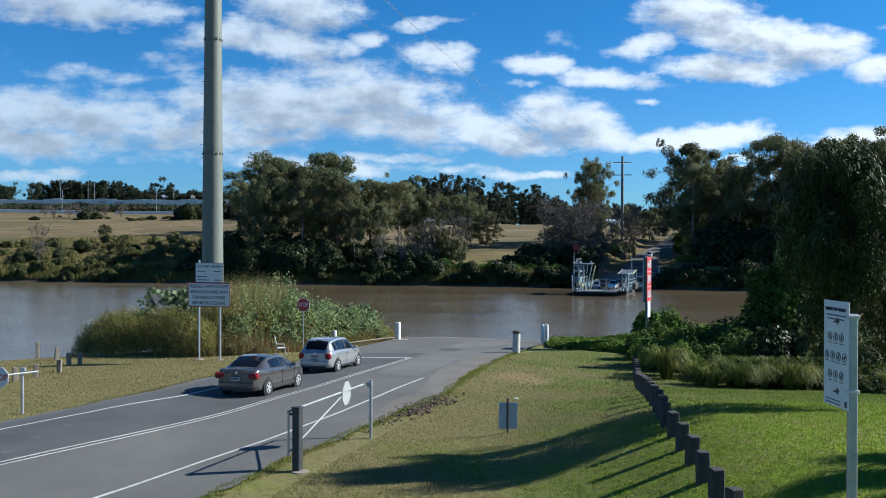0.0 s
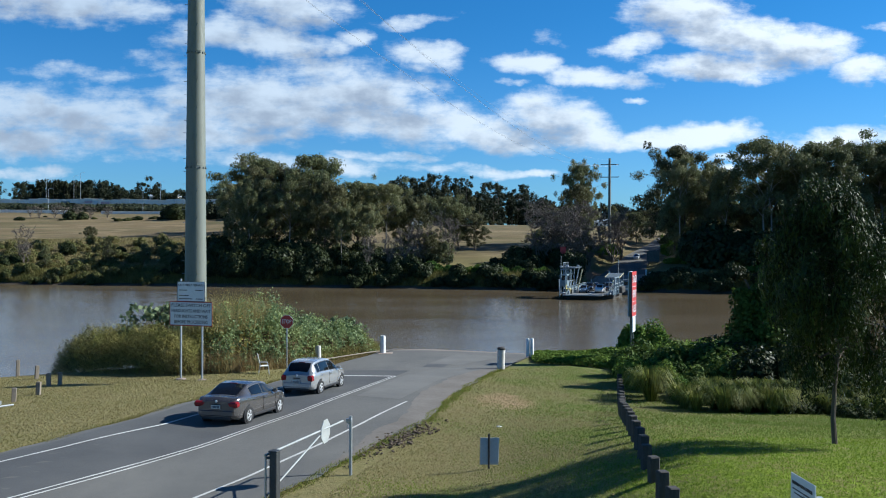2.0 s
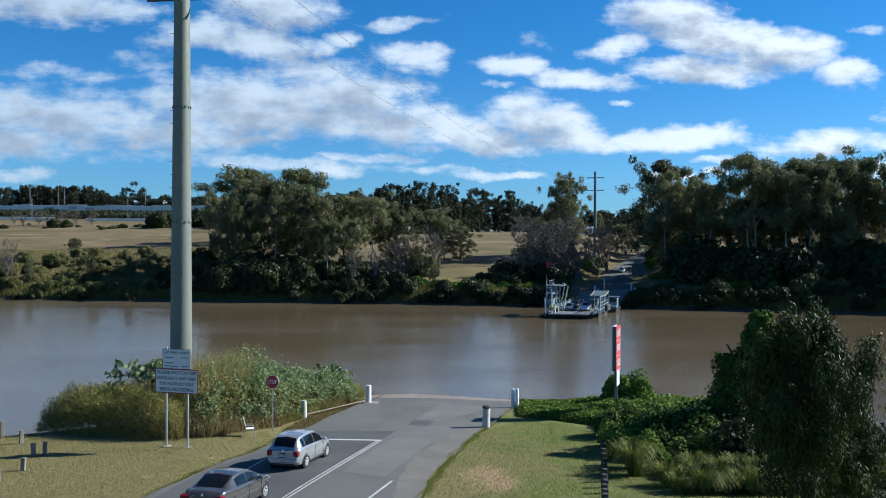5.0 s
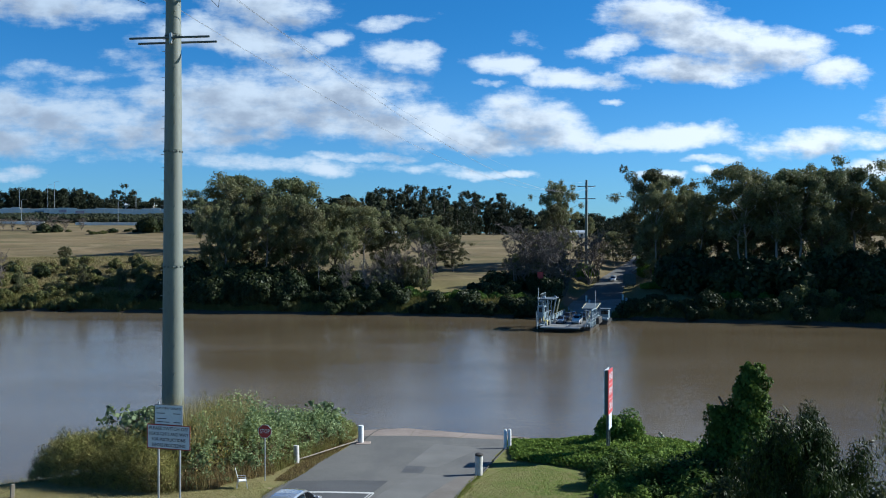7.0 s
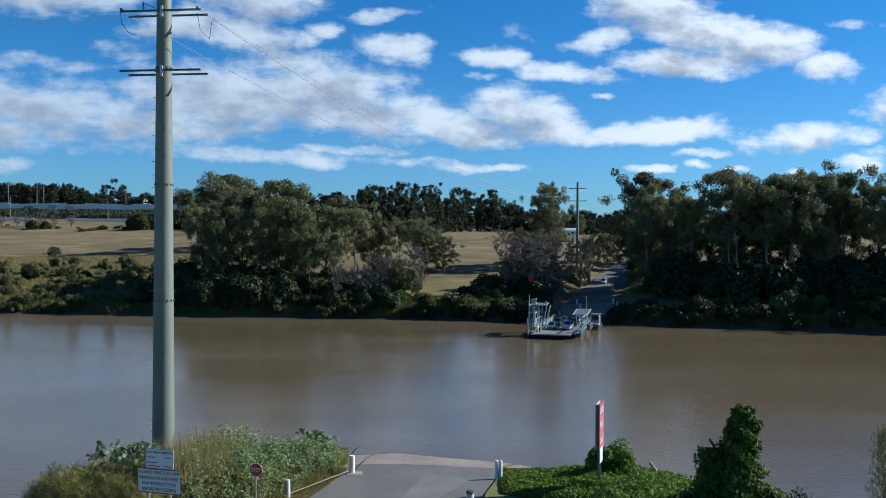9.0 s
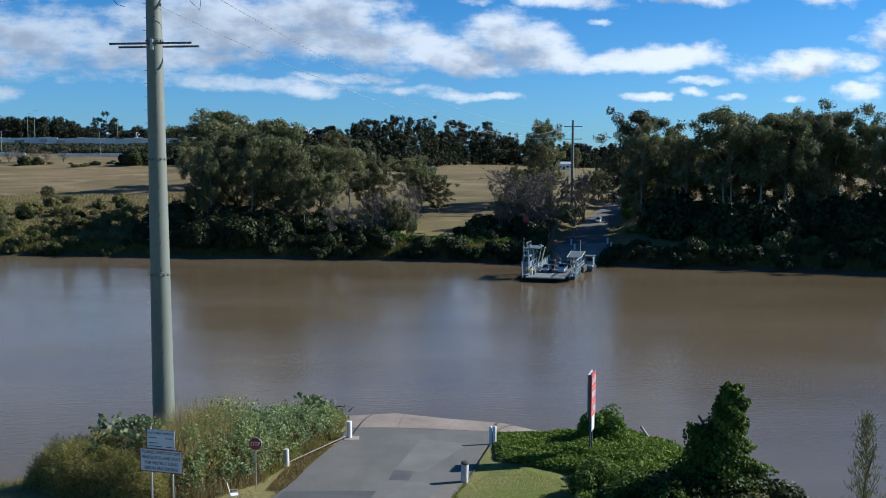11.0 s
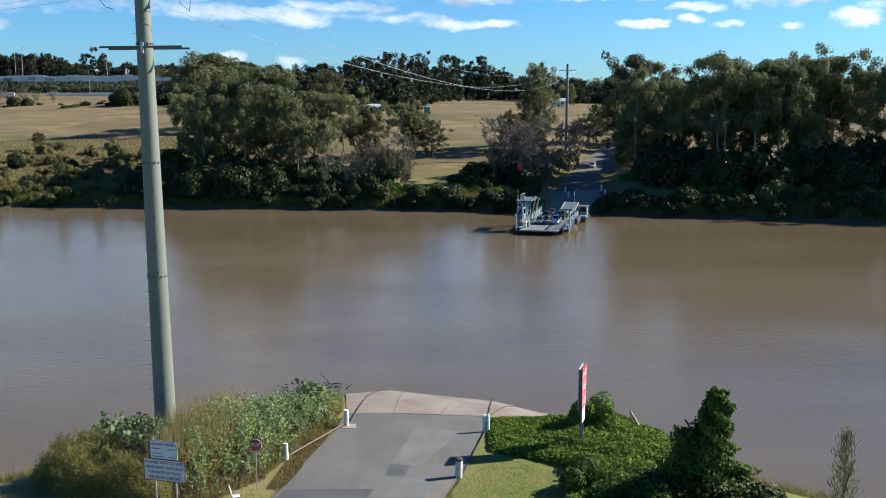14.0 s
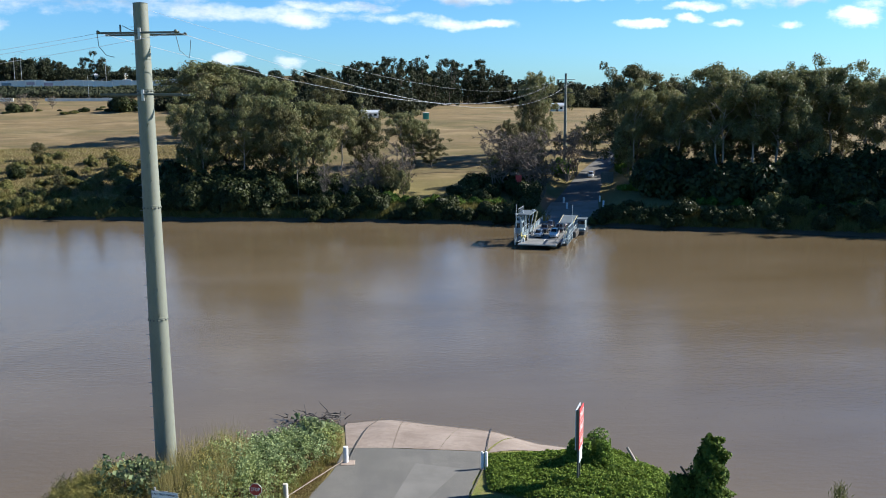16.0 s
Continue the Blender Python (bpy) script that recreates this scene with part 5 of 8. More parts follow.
def ferry_notice():
    x, y = -10.92, 41.72
    z0 = height(x, y)
    ob = thing("ferry_notice_sign", (x, y, z0, 0, 0, -18), "two white notice boards on steel legs beside the road", "sign")
    for s in (-0.55, 0.55):
        part("leg", Geo().tube([(s, 0.02, -0.2), (s, 0.02, 4.55 if s < 0 else 4.2)], 0.045, 10), GALV, ob, "galvanised pipe leg", True)
        part("footing", Geo().lathe([(0.24, -0.1), (0.23, 0.02), (0.12, 0.06)], 9, c=(s, 0.02, 0)), CONCRETE_WET, ob, "pale concrete footing")
    zb = 6.17 - z0
    low = part("lower_board", board(Geo(), 2.2, 1.06, zb), SIGN_WHITE, ob, "white board with dark capital letters")
    for dx, dz, w, h in ((0, 0.53, 2.2, 0.04), (0, -0.53, 2.2, 0.04), (-1.09, 0, 0.035, 1.06), (1.09, 0, 0.035, 1.06)):
        part("border", Geo().box((dx, -0.045, zb + dz), (w, 0.012, h)), SIGN_RED_DARK, low, "dull red border")
    for i, text in enumerate(("PLEASE SWITCH OFF", "HEADLIGHTS AND WAIT", "FOR INSTRUCTIONS", "BEFORE PROCEEDING")):
        part("lettering", lettering(text, 0.150, INK, 2.02 if i in (0, 1) else 1.72, bold=0.018), INK, low, "dark capital letters", at=Matrix.Translation((0, -0.046, zb + 0.37 - i * 0.25)))
    zt = zb + 0.53 + 0.47
    upper = part("upper_board", board(Geo(), 1.45, 0.90, zt), SIGN_WHITE, ob, "smaller white timetable board")
    for dx, dz, w, h in ((0, 0.44, 1.43, 0.02), (0, -0.44, 1.43, 0.02), (-0.71, 0, 0.02, 0.88), (0.71, 0, 0.02, 0.88)):
        part("border", Geo().box((dx, -0.044, zt + dz), (w, 0.01, h)), INK, upper)
    part("lettering", lettering("LAST FERRY DEPARTS", 0.095, INK, 1.3), INK, upper, "dark capital letters", at=Matrix.Translation((0, -0.046, zt + 0.28)))
    for dx, dz, w in ((-0.40, 0.06, 0.42), (0.42, 0.06, 0.36), (-0.36, -0.18, 0.50), (-0.28, -0.33, 0.66), (0.43, -0.33, 0.34)):
        part("text_bar", Geo().box((dx, -0.044, zt + dz), (w, 0.008, 0.035)), INK, upper)


ferry_notice()


def octagon(r):
    return [(r * math.cos(math.pi / 8 + k * math.pi / 4), r * math.sin(math.pi / 8 + k * math.pi / 4)) for k in range(8)]


def stop_sign():
    x, y = -7.45, 46.6
    z0 = height(x, y)
    ob = thing("stop_sign", (x, y, z0, 0, 0, -8), "red octagonal stop sign on a thin steel post", "sign")
    part("post", Geo().tube([(0, 0.03, -0.2), (0, 0.03, 5.7 - z0)], 0.03, 8), GALV, ob, smooth=True)
    zc = 5.41 - z0
    rim = part("plate", Geo().plate([(a, b + zc) for a, b in octagon(0.36)], -0.01, 0.005), SIGN_WHITE, ob, "white-edged plate")
    part("face", Geo().plate([(a, b + zc) for a, b in octagon(0.34)], -0.018, -0.0105), SIGN_RED_DARK, rim, "dark red face")
    part("lettering", lettering("STOP", 0.21, SIGN_WHITE, 0.50, bold=0.01), SIGN_WHITE, rim, "white capital letters", at=Matrix.Translation((0, -0.022, zc)))


stop_sign()


def danger_sign():
    x, y = 11.15, 51.7
    z0 = height(x, y)
    ob = thing("river_warning_sign", (x, y, z0, 0, 0, 69), "tall red and white warning board facing the river", "sign")
    for s in (-0.32, 0.32):
        part("leg", Geo().box((s, 0.10, 2.55), (0.10, 0.10, 5.3), None, 0.012), DARK_STEEL, ob)
    zt, zb = 7.85 - z0, 5.35 - z0
    main = part("red_board", Geo().box((0, 0, (zt + zb) / 2), (1.45, 0.05, zt - zb), None, 0.008), SIGN_RED, ob, "red board with white capital letters")
    for k, text in enumerate(("DANGER", "FERRY", "CABLES")):
        z = zt - 0.42 - k * 0.83
        part("lettering", lettering(text, 0.42, SIGN_WHITE, 1.3), SIGN_WHITE, main, "white capital letters", at=Matrix.Translation((0, -0.034, z)))
        part("divider", Geo().box((0, -0.030, z - 0.41), (1.40, 0.006, 0.03)), SIGN_WHITE, main)
    part("back_board", Geo().box((0, 0.20, (zt + zb) / 2), (1.45, 0.05, zt - zb), None, 0.008), SIGN_BACK, ob, "grey board on the reverse")
    part("end_channel", Geo().box((-0.70, 0.10, (zt + zb) / 2), (0.05, 0.15, zt - zb), None, 0.008), DARK_STEEL, ob)
    part("white_board", Geo().box((0, 0.0, zb - 0.45), (0.95, 0.04, 0.86), None, 0.008), SIGN_WHITE, ob, "small plain white board below")


danger_sign()


def park_notice():
    x, y = 2.16, 5.28
    z0 = height(x, y)
    ob = thing("park_rules_board", (x, y, z0, 0, 0, 0), "pale park rules board clamped to a steel post", "sign")
    z1, z2 = 8.125 - z0, 7.565 - z0
    part("post", Geo().box((0, 0, (z1 - 0.06) / 2 - 0.1), (0.045, 0.035, z1 + 0.14), None, 0.005), GALV, ob)
    b = part("board", Geo().box((0, 0, (z1 + z2) / 2), (0.285, 0.006, z1 - z2), None, 0.002), SIGN_WHITE, ob, "pale blue-white rules panel", at=pose(-0.03, 0.125, 0, 0, 0, -88))
    part("lettering", lettering("BRISBANE CITY COUNCIL", 0.018, INK, 0.235, bold=0.0), INK, b, "small dark heading", at=Matrix.Translation((0, -0.0045, z1 - 0.045)))
    for k in range(2):
        part("text_bar", Geo().box((0, -0.004, z1 - 0.076 - 0.02 * k), (0.23 - 0.04 * k, 0.002, 0.006)), INK, b)
    for z in (z1 - 0.105, z2 + 0.085):
        part("arrow", Geo().plate([(-0.035, z - 0.01), (0.02, z - 0.01), (0.02, z - 0.02), (0.042, z), (0.02, z + 0.02), (0.02, z + 0.01)], -0.006, -0.0035), INK, b)
    for row, cols in enumerate((3, 4, 3)):
        for c in range(cols):
            cx, cz = (c - (cols - 1) / 2) * 0.066, z1 - 0.19 - row * 0.10
            pts = [(cx + 0.022 * math.cos(a), -0.004, cz + 0.022 * math.sin(a)) for a in np.linspace(0, 2 * math.pi, 17)]
            part("symbol_ring", Geo().tube(pts, 0.0022, 4), INK, b)
            part("symbol", Geo().box((cx, -0.004, cz), (0.012, 0.002, 0.026), pose(0, 0, 0, 0, 25 * (c - 1), 0)), INK, b)
            part("text_bar", Geo().box((cx, -0.004, cz - 0.034), (0.042, 0.002, 0.004)), INK, b)
    part("logo_mark", Geo().box((0.115, -0.004, z2 + 0.03), (0.022, 0.002, 0.03)), INK, b)
    for k in range(2):
        part("text_bar", Geo().box((-0.03, -0.004, z2 + 0.034 - 0.018 * k), (0.17, 0.002, 0.005)), INK, b)
    for z in (z1 - 0.075, z2 + 0.10):
        part("clamp", Geo().box((0.0, 0.0, z), (0.06, 0.045, 0.02), None, 0.004), RIM, ob, "bright steel band clamp")


park_notice()


def small_sign():
    x, y = 1.52, 23.74
    z0 = height(x, y)
    ob = thing("low_sign", (x, y, z0, 0, 0, 6), "low blue-grey sign seen from the back on a timber stake", "sign")
    part("stake", Geo().box((0.0, -0.035, 0.40), (0.05, 0.04, 1.0), None, 0.008), TIMBER_DARK, ob, "dark timber stake")
    part("board", Geo().box((0.02, 0.0, 0.45), (0.48, 0.016, 0.68), pose(0, 0, 0, 0, 1.5, 0), 0.004), SIGN_BACK, ob, "grey aluminium back of the board")


small_sign()

# ---- posts ----


def round_post(name, x, y, h, r, material, label, group, cap=True, tilt=0.0):
    ob = thing(name, pose(x, y, height(x, y), tilt, tilt * 0.6, 0), label, "bollard", group)
    part("shaft", Geo().lathe([(r, -0.25), (r * 1.03, 0.03), (r, 0.1), (r * 0.98, h - 0.06), (r * 0.9, h)], 20), material, ob, smooth=True)
    if cap:
        part("cap", Geo().lathe([(r * 1.06, h - 0.10), (r * 1.08, h - 0.02), (r * 0.7, h + 0.03), (r * 0.1, h + 0.04)], 20), TIMBER_DARK, ob, "dark weathered top", True)
    return ob


round_post("bollard", -3.24, 56.73, 1.14, 0.17, WHITE_PAINT, "white painted round bollard at the ramp head", "ramp bollards", False)
round_post("bollard", 3.42, 47.55, 1.15, 0.20, PEELING, "peeling white timber bollard with a dark top", "ramp bollards", True, 2)
round_post("bollard", -6.45, 51.1, 1.0, 0.16, PEELING, "peeling white bollard half hidden by weeds", "ramp bollards", False, -3)
twin = thing("twin_bollard", (5.68, 55.24, height(5.68, 55.24)), "pair of white steel posts standing close together", "bollard", "ramp bollards")
for s in (-0.13, 0.13):
    part("post", Geo().lathe([(0.10, -0.2), (0.10, 1.15), (0.07, 1.19)], 16, c=(s, 0, 0)), WHITE_PAINT, twin, smooth=True)
solo("concrete_pad", Geo().box((-3.1, 56.6, height(-3.1, 56.6) + 0.05), (0.9, 0.8, 0.10), None, 0.02), CONCRETE_WET, "small pale concrete pad at the bollard", "pad")


def ground_rail(name, a, b, lift, r, material, label, category):
    pts = [(a[0] + (b[0] - a[0]) * t, a[1] + (b[1] - a[1]) * t, height(a[0] + (b[0] - a[0]) * t, a[1] + (b[1] - a[1]) * t) + lift) for t in np.linspace(0, 1, 9)]
    return solo(name, Geo().tube(pts, r, 8), material, label, category, smooth=True)


ground_rail("low_rail", (-6.35, 51.2), (-3.4, 56.6), 0.22, 0.035, TIMBER_GREY, "low weathered timber rail between bollards", "rail")
ground_rail("ferry_cable", (3.6, 47.6), (5.6, 55.1), 0.10, 0.03, TIMBER_DARK, "dark ferry guide cable along the ground", "cable")
ground_rail("ferry_cable", (5.75, 55.4), (8.0, 72.0), 0.12, 0.025, TIMBER_DARK, "dark ferry guide cable running into the river", "cable")
ground_rail("ferry_cable", (-3.1, 56.9), (-1.0, 74.0), 0.12, 0.025, TIMBER_DARK, "dark ferry guide cable running into the river", "cable")

rp = random.Random(4)
PY = (12.5, 14.7, 20, 25, 30, 36.5, 44.3, 48)
PX = (4.05, 4.18, 4.67, 5.4, 6.15, 7.4, 8.9, 9.5)
timber_post_mesh = Geo().box((0, 0, 0.13), (0.20, 0.20, 0.80), None, 0.018).mesh("timber_post")
timber_post_mesh.materials.append(TIMBER_DARK)
y = 12.4
while y < 48:
    x = float(np.interp(y, PY, PX))
    m = pose(x, y, height(x, y) - 0.02, rp.uniform(-2.5, 2.5), rp.uniform(-2.5, 2.5), 8 + rp.uniform(-8, 8))
    solo("timber_post", timber_post_mesh, None, "short dark square timber post on the lawn edge", "post", "row of timber posts", m=m)
    y += 1.09 + rp.uniform(-0.06, 0.06)
for x, y, k in ((-15.85, 37.3, 1.0), (-15.9, 35.3, 1.0), (-16.15, 34.2, 1.0), (-16.45, 40.8, 1.05), (-16.8, 40.5, 1.05), (-18.85, 43.9, 1.2), (-20.9, 46.4, 1.6)):
    m = pose(x, y, height(x, y), rp.uniform(-3, 3), rp.uniform(-3, 3), rp.uniform(0, 40)) @ Matrix.Diagonal((0.85, 0.85, k, 1))
    ob = solo("timber_post", timber_post_mesh.copy(), None, "short weathered grey timber post by the river", "post", "posts by the river", m=m)
    ob.data.materials[0] = TIMBER_GREY


DISC_GREY = surface("weathered_disc", (0.30, 0.32, 0.32), (0.38, 0.40, 0.40), (0.24, 0.25, 0.25), 0.6, big=3, small=16, bump=0.05)


def swing_gate(x, y, turn, length, label, disc_at, disc_red):
    z0 = height(x, y)
    ob = thing("boom_gate", (x, y, z0, 0, 0, turn), label, "gate", "road gates")
    part("hinge_post", Geo().box((0, 0, 0.55), (0.17, 0.17, 1.6), None, 0.012), DARK_PAINT, ob, "charcoal square steel hinge post")
    part("hinge_post_cap", Geo().box((0, 0, 1.36), (0.20, 0.20, 0.03), None, 0.006), DARK_PAINT, ob)
    part("footing", Geo().lathe([(0.20, -0.15), (0.19, 0.02), (0.10, 0.03)], 9, c=(0.10, -0.05, 0)), CONCRETE_WET, ob, "rough concrete footing")
    part("top_rail", Geo().tube([(-0.16, -0.14, 1.28), (-0.16, length, 1.34)], 0.024, 10), DISC_GREY, ob, "pale pipe boom", True)
    part("upright", Geo().tube([(-0.16, -0.10, 0.35), (-0.16, -0.10, 1.28)], 0.022, 10), GALV, ob, smooth=True)
    part("brace", Geo().tube([(-0.16, -0.05, 0.42), (-0.16, length * 0.74, 1.31)], 0.02, 10), DISC_GREY, ob, "pale pipe brace", True)
    part("hinge", Geo().box((-0.08, -0.06, 1.22), (0.18, 0.05, 0.05), None, 0.008), DARK_PAINT, ob)
    d = part("disc", Geo().plate(octagon(0.30), -0.008, 0.008), DISC_GREY, ob, "octagonal plate on the boom", at=Matrix.Translation((-0.16, disc_at, 1.26)) @ pose(0, 0, 0, 0, 0, 96 if not disc_red else -60))
    if disc_red:
        part("lettering", lettering("STOP", 0.17, SIGN_RED_DARK), SIGN_RED_DARK, d, "faded red letters", at=Matrix.Translation((0, -0.013, 0)))
    return ob


gate = swing_gate(-3.18, 19.85, -20, 3.55, "open white boom gate on a charcoal post beside the road", 2.62, False)
rest = thing("gate_rest_post", (-1.93, 23.34, height(-1.93, 23.34)), "thin galvanised post that holds the open gate", "post", "gate rest posts")
part("post", Geo().tube([(0, 0, -0.2), (0, 0, 1.47)], 0.04, 10), GALV, rest, smooth=True)
part("latch", Geo().box((-0.04, -0.02, 1.36), (0.14, 0.08, 0.10), None, 0.01), GALV, rest)
part("chain", Geo().tube([(-0.05, -0.06, 1.33), (-0.07, -0.08, 1.2), (-0.02, -0.07, 1.22)], 0.012, 6), GALV, rest)
# its fellow over the road, its boom coming into view
left_gate = thing("boom_gate", (-13.6, 23.1, height(-13.6, 23.1), 0, 0, -39.6), "open pipe gate with a faded stop plate on the verge", "gate", "road gates")
part("hinge_post", Geo().box((0, 0, 0.55), (0.17, 0.17, 1.6), None, 0.012), DARK_PAINT, left_gate, "charcoal square steel hinge post")
part("top_rail", Geo().tube([(0.05, -0.1, 1.08), (0.05, 3.4, 1.12)], 0.026, 10), GALV, left_gate, "grey pipe boom", True)
plate_l = part("plate", Geo().plate(octagon(0.30), -0.008, 0.008), SIGN_WHITE, left_gate, "faded octagonal stop plate", at=Matrix.Translation((0.02, 2.34, 1.06)) @ pose(0, 0, 0, 0, 0, 32))
part("lettering", lettering("STOP", 0.17, SIGN_RED), SIGN_RED, plate_l, "faded red letters", at=Matrix.Translation((0, -0.013, 0)))
rest2 = thing("gate_rest_post", (-11.72, 25.45, height(-11.72, 25.45)), "thin galvanised post under the open gate", "post", "gate rest posts")
part("post", Geo().tube([(0, 0, -0.2), (0, 0, 1.28)], 0.04, 10), GALV, rest2, smooth=True)
part("latch", Geo().box((0.02, 0, 1.24), (0.14, 0.10, 0.10), None, 0.01), GALV, rest2)


def garden_chair():
    x, y = -8.22, 44.7
    ob = thing("outdoor_chair", pose(x, y, height(x, y), 0, 0, 105) @ Matrix.Scale(0.95, 4), "white folding outdoor chair standing beside the weeds", "chair")
    part("seat", Geo().box((0, 0, 0.42), (0.46, 0.44, 0.03), None, 0.012), WHITE_PAINT, ob)
    part("backrest", Geo().box((0, 0.26, 0.74), (0.44, 0.03, 0.62), pose(0, 0, 0, -14, 0, 0), 0.012), WHITE_PAINT, ob)
    for sx in (-0.22, 0.22):
        part("leg", Geo().tube([(sx, -0.20, 0.42), (sx, -0.26, 0.0)], 0.014, 6), GALV, ob)
        part("leg", Geo().tube([(sx, 0.20, 0.42), (sx, 0.28, 0.0)], 0.014, 6), GALV, ob)
        part("armrest", Geo().tube([(sx, 0.27, 0.62), (sx, -0.18, 0.60), (sx, -0.2, 0.42)], 0.014, 6), GALV, ob)


garden_chair()

# ---- vehicles ----


def car_paint(name, col, metal=0.5):
    m, nt, p = _nodes(name)
    f = _noise(nt, 240.0, 2, 0.5)
    d = _noise(nt, 3.0, 5, 0.6)
    c = _mix(nt, _range(nt, f, 0.3, 0.7, 0, 0.25), col, tuple(min(1, v * 1.5) for v in col))
    c = _mix(nt, _range(nt, d, 0.45, 0.8, 0, 0.25), c, (0.20, 0.18, 0.15))
    nt.links.new(c, p.inputs["Base Color"])
    p.inputs["Metallic"].default_value, p.inputs["Roughness"].default_value = metal, 0.24
    p.inputs["Coat Weight"].default_value, p.inputs["Coat Roughness"].default_value = 1.0, 0.03
    return m


SILVER = car_paint("silver_paint", (0.40, 0.41, 0.415))
TAUPE = car_paint("taupe_paint", (0.10, 0.093, 0.09))
WHITE_CAR = car_paint("white_car_paint", (0.68, 0.69, 0.70), 0.0)
BLUE_CAR = car_paint("blue_grey_paint", (0.14, 0.21, 0.30))
BLACK_CAR = car_paint("dark_car_paint", (0.025, 0.028, 0.034), 0.2)
RED_CAR = car_paint("red_car_paint", (0.35, 0.02, 0.02), 0.1)

# Length, width, shoulder line, roof line; all along the car from tail (-) to nose (+).
SHAPES = {
    "hatch": dict(L=4.30, W=1.70, base=2.60, shoulder=((-2.15, 0.84), (-2.05, 0.98), (-1.2, 1.00), (0.2, 0.95), (1.05, 0.95), (1.5, 0.90), (1.9, 0.78), (2.15, 0.58)),
                  cabin=((-2.08, 0.98), (-1.92, 1.20), (-1.72, 1.40), (-1.45, 1.48), (-0.9, 1.53), (-0.2, 1.53), (0.2, 1.47), (0.7, 1.24), (1.25, 0.95)), rear=(-2.03, -1.66), front=(1.2, 0.28),
                  doors=((-1.28, -0.32), (-0.24, 0.74)), quarter=(-1.62, -1.36), plan=((-2.15, 0.80), (-2.0, 0.93), (-1.5, 0.99), (-0.8, 1), (0.9, 1), (1.6, 0.95), (1.95, 0.84), (2.15, 0.64))),
    "sedan": dict(L=4.54, W=1.755, base=2.67, shoulder=((-2.27, 0.80), (-2.18, 1.00), (-1.7, 1.03), (-1.0, 0.98), (0.3, 0.93), (1.1, 0.92), (1.6, 0.85), (2.05, 0.72), (2.27, 0.54)),
                  cabin=((-1.80, 1.03), (-1.35, 1.24), (-0.95, 1.38), (-0.5, 1.43), (0.0, 1.42), (0.3, 1.36), (0.8, 1.17), (1.45, 0.92)), rear=(-1.72, -0.98), front=(1.38, 0.36),
                  doors=((-1.08, -0.22), (-0.14, 0.86)), quarter=None, plan=((-2.27, 0.78), (-2.1, 0.92), (-1.6, 0.98), (-0.8, 1), (0.9, 1), (1.7, 0.95), (2.08, 0.83), (2.27, 0.62))),
    "wagon": dict(L=4.65, W=1.85, base=2.70, shoulder=((-2.32, 0.95), (-2.2, 1.08), (-1.2, 1.08), (0.8, 1.06), (1.1, 1.06), (1.7, 0.98), (2.15, 0.86), (2.32, 0.64)),
                  cabin=((-2.26, 1.09), (-2.1, 1.46), (-1.9, 1.64), (-1.2, 1.72), (0.0, 1.71), (0.3, 1.65), (0.75, 1.40), (1.2, 1.07)), rear=(-2.2, -1.95), front=(1.15, 0.36),
                  doors=((-1.30, -0.25), (-0.17, 0.80)), quarter=(-1.75, -1.38), plan=((-2.32, 0.90), (-2.1, 0.97), (-1, 1), (1, 1), (1.9, 0.95), (2.32, 0.74)))}


def curve(pairs, t):
    return float(np.interp(t, [p[0] for p in pairs], [p[1] for p in pairs]))


def eased(pairs, t):
    """The same with its corners rounded."""
    return (curve(pairs, t - 0.09) + curve(pairs, t - 0.045) + curve(pairs, t) + curve(pairs, t + 0.045) + curve(pairs, t + 0.09)) / 5


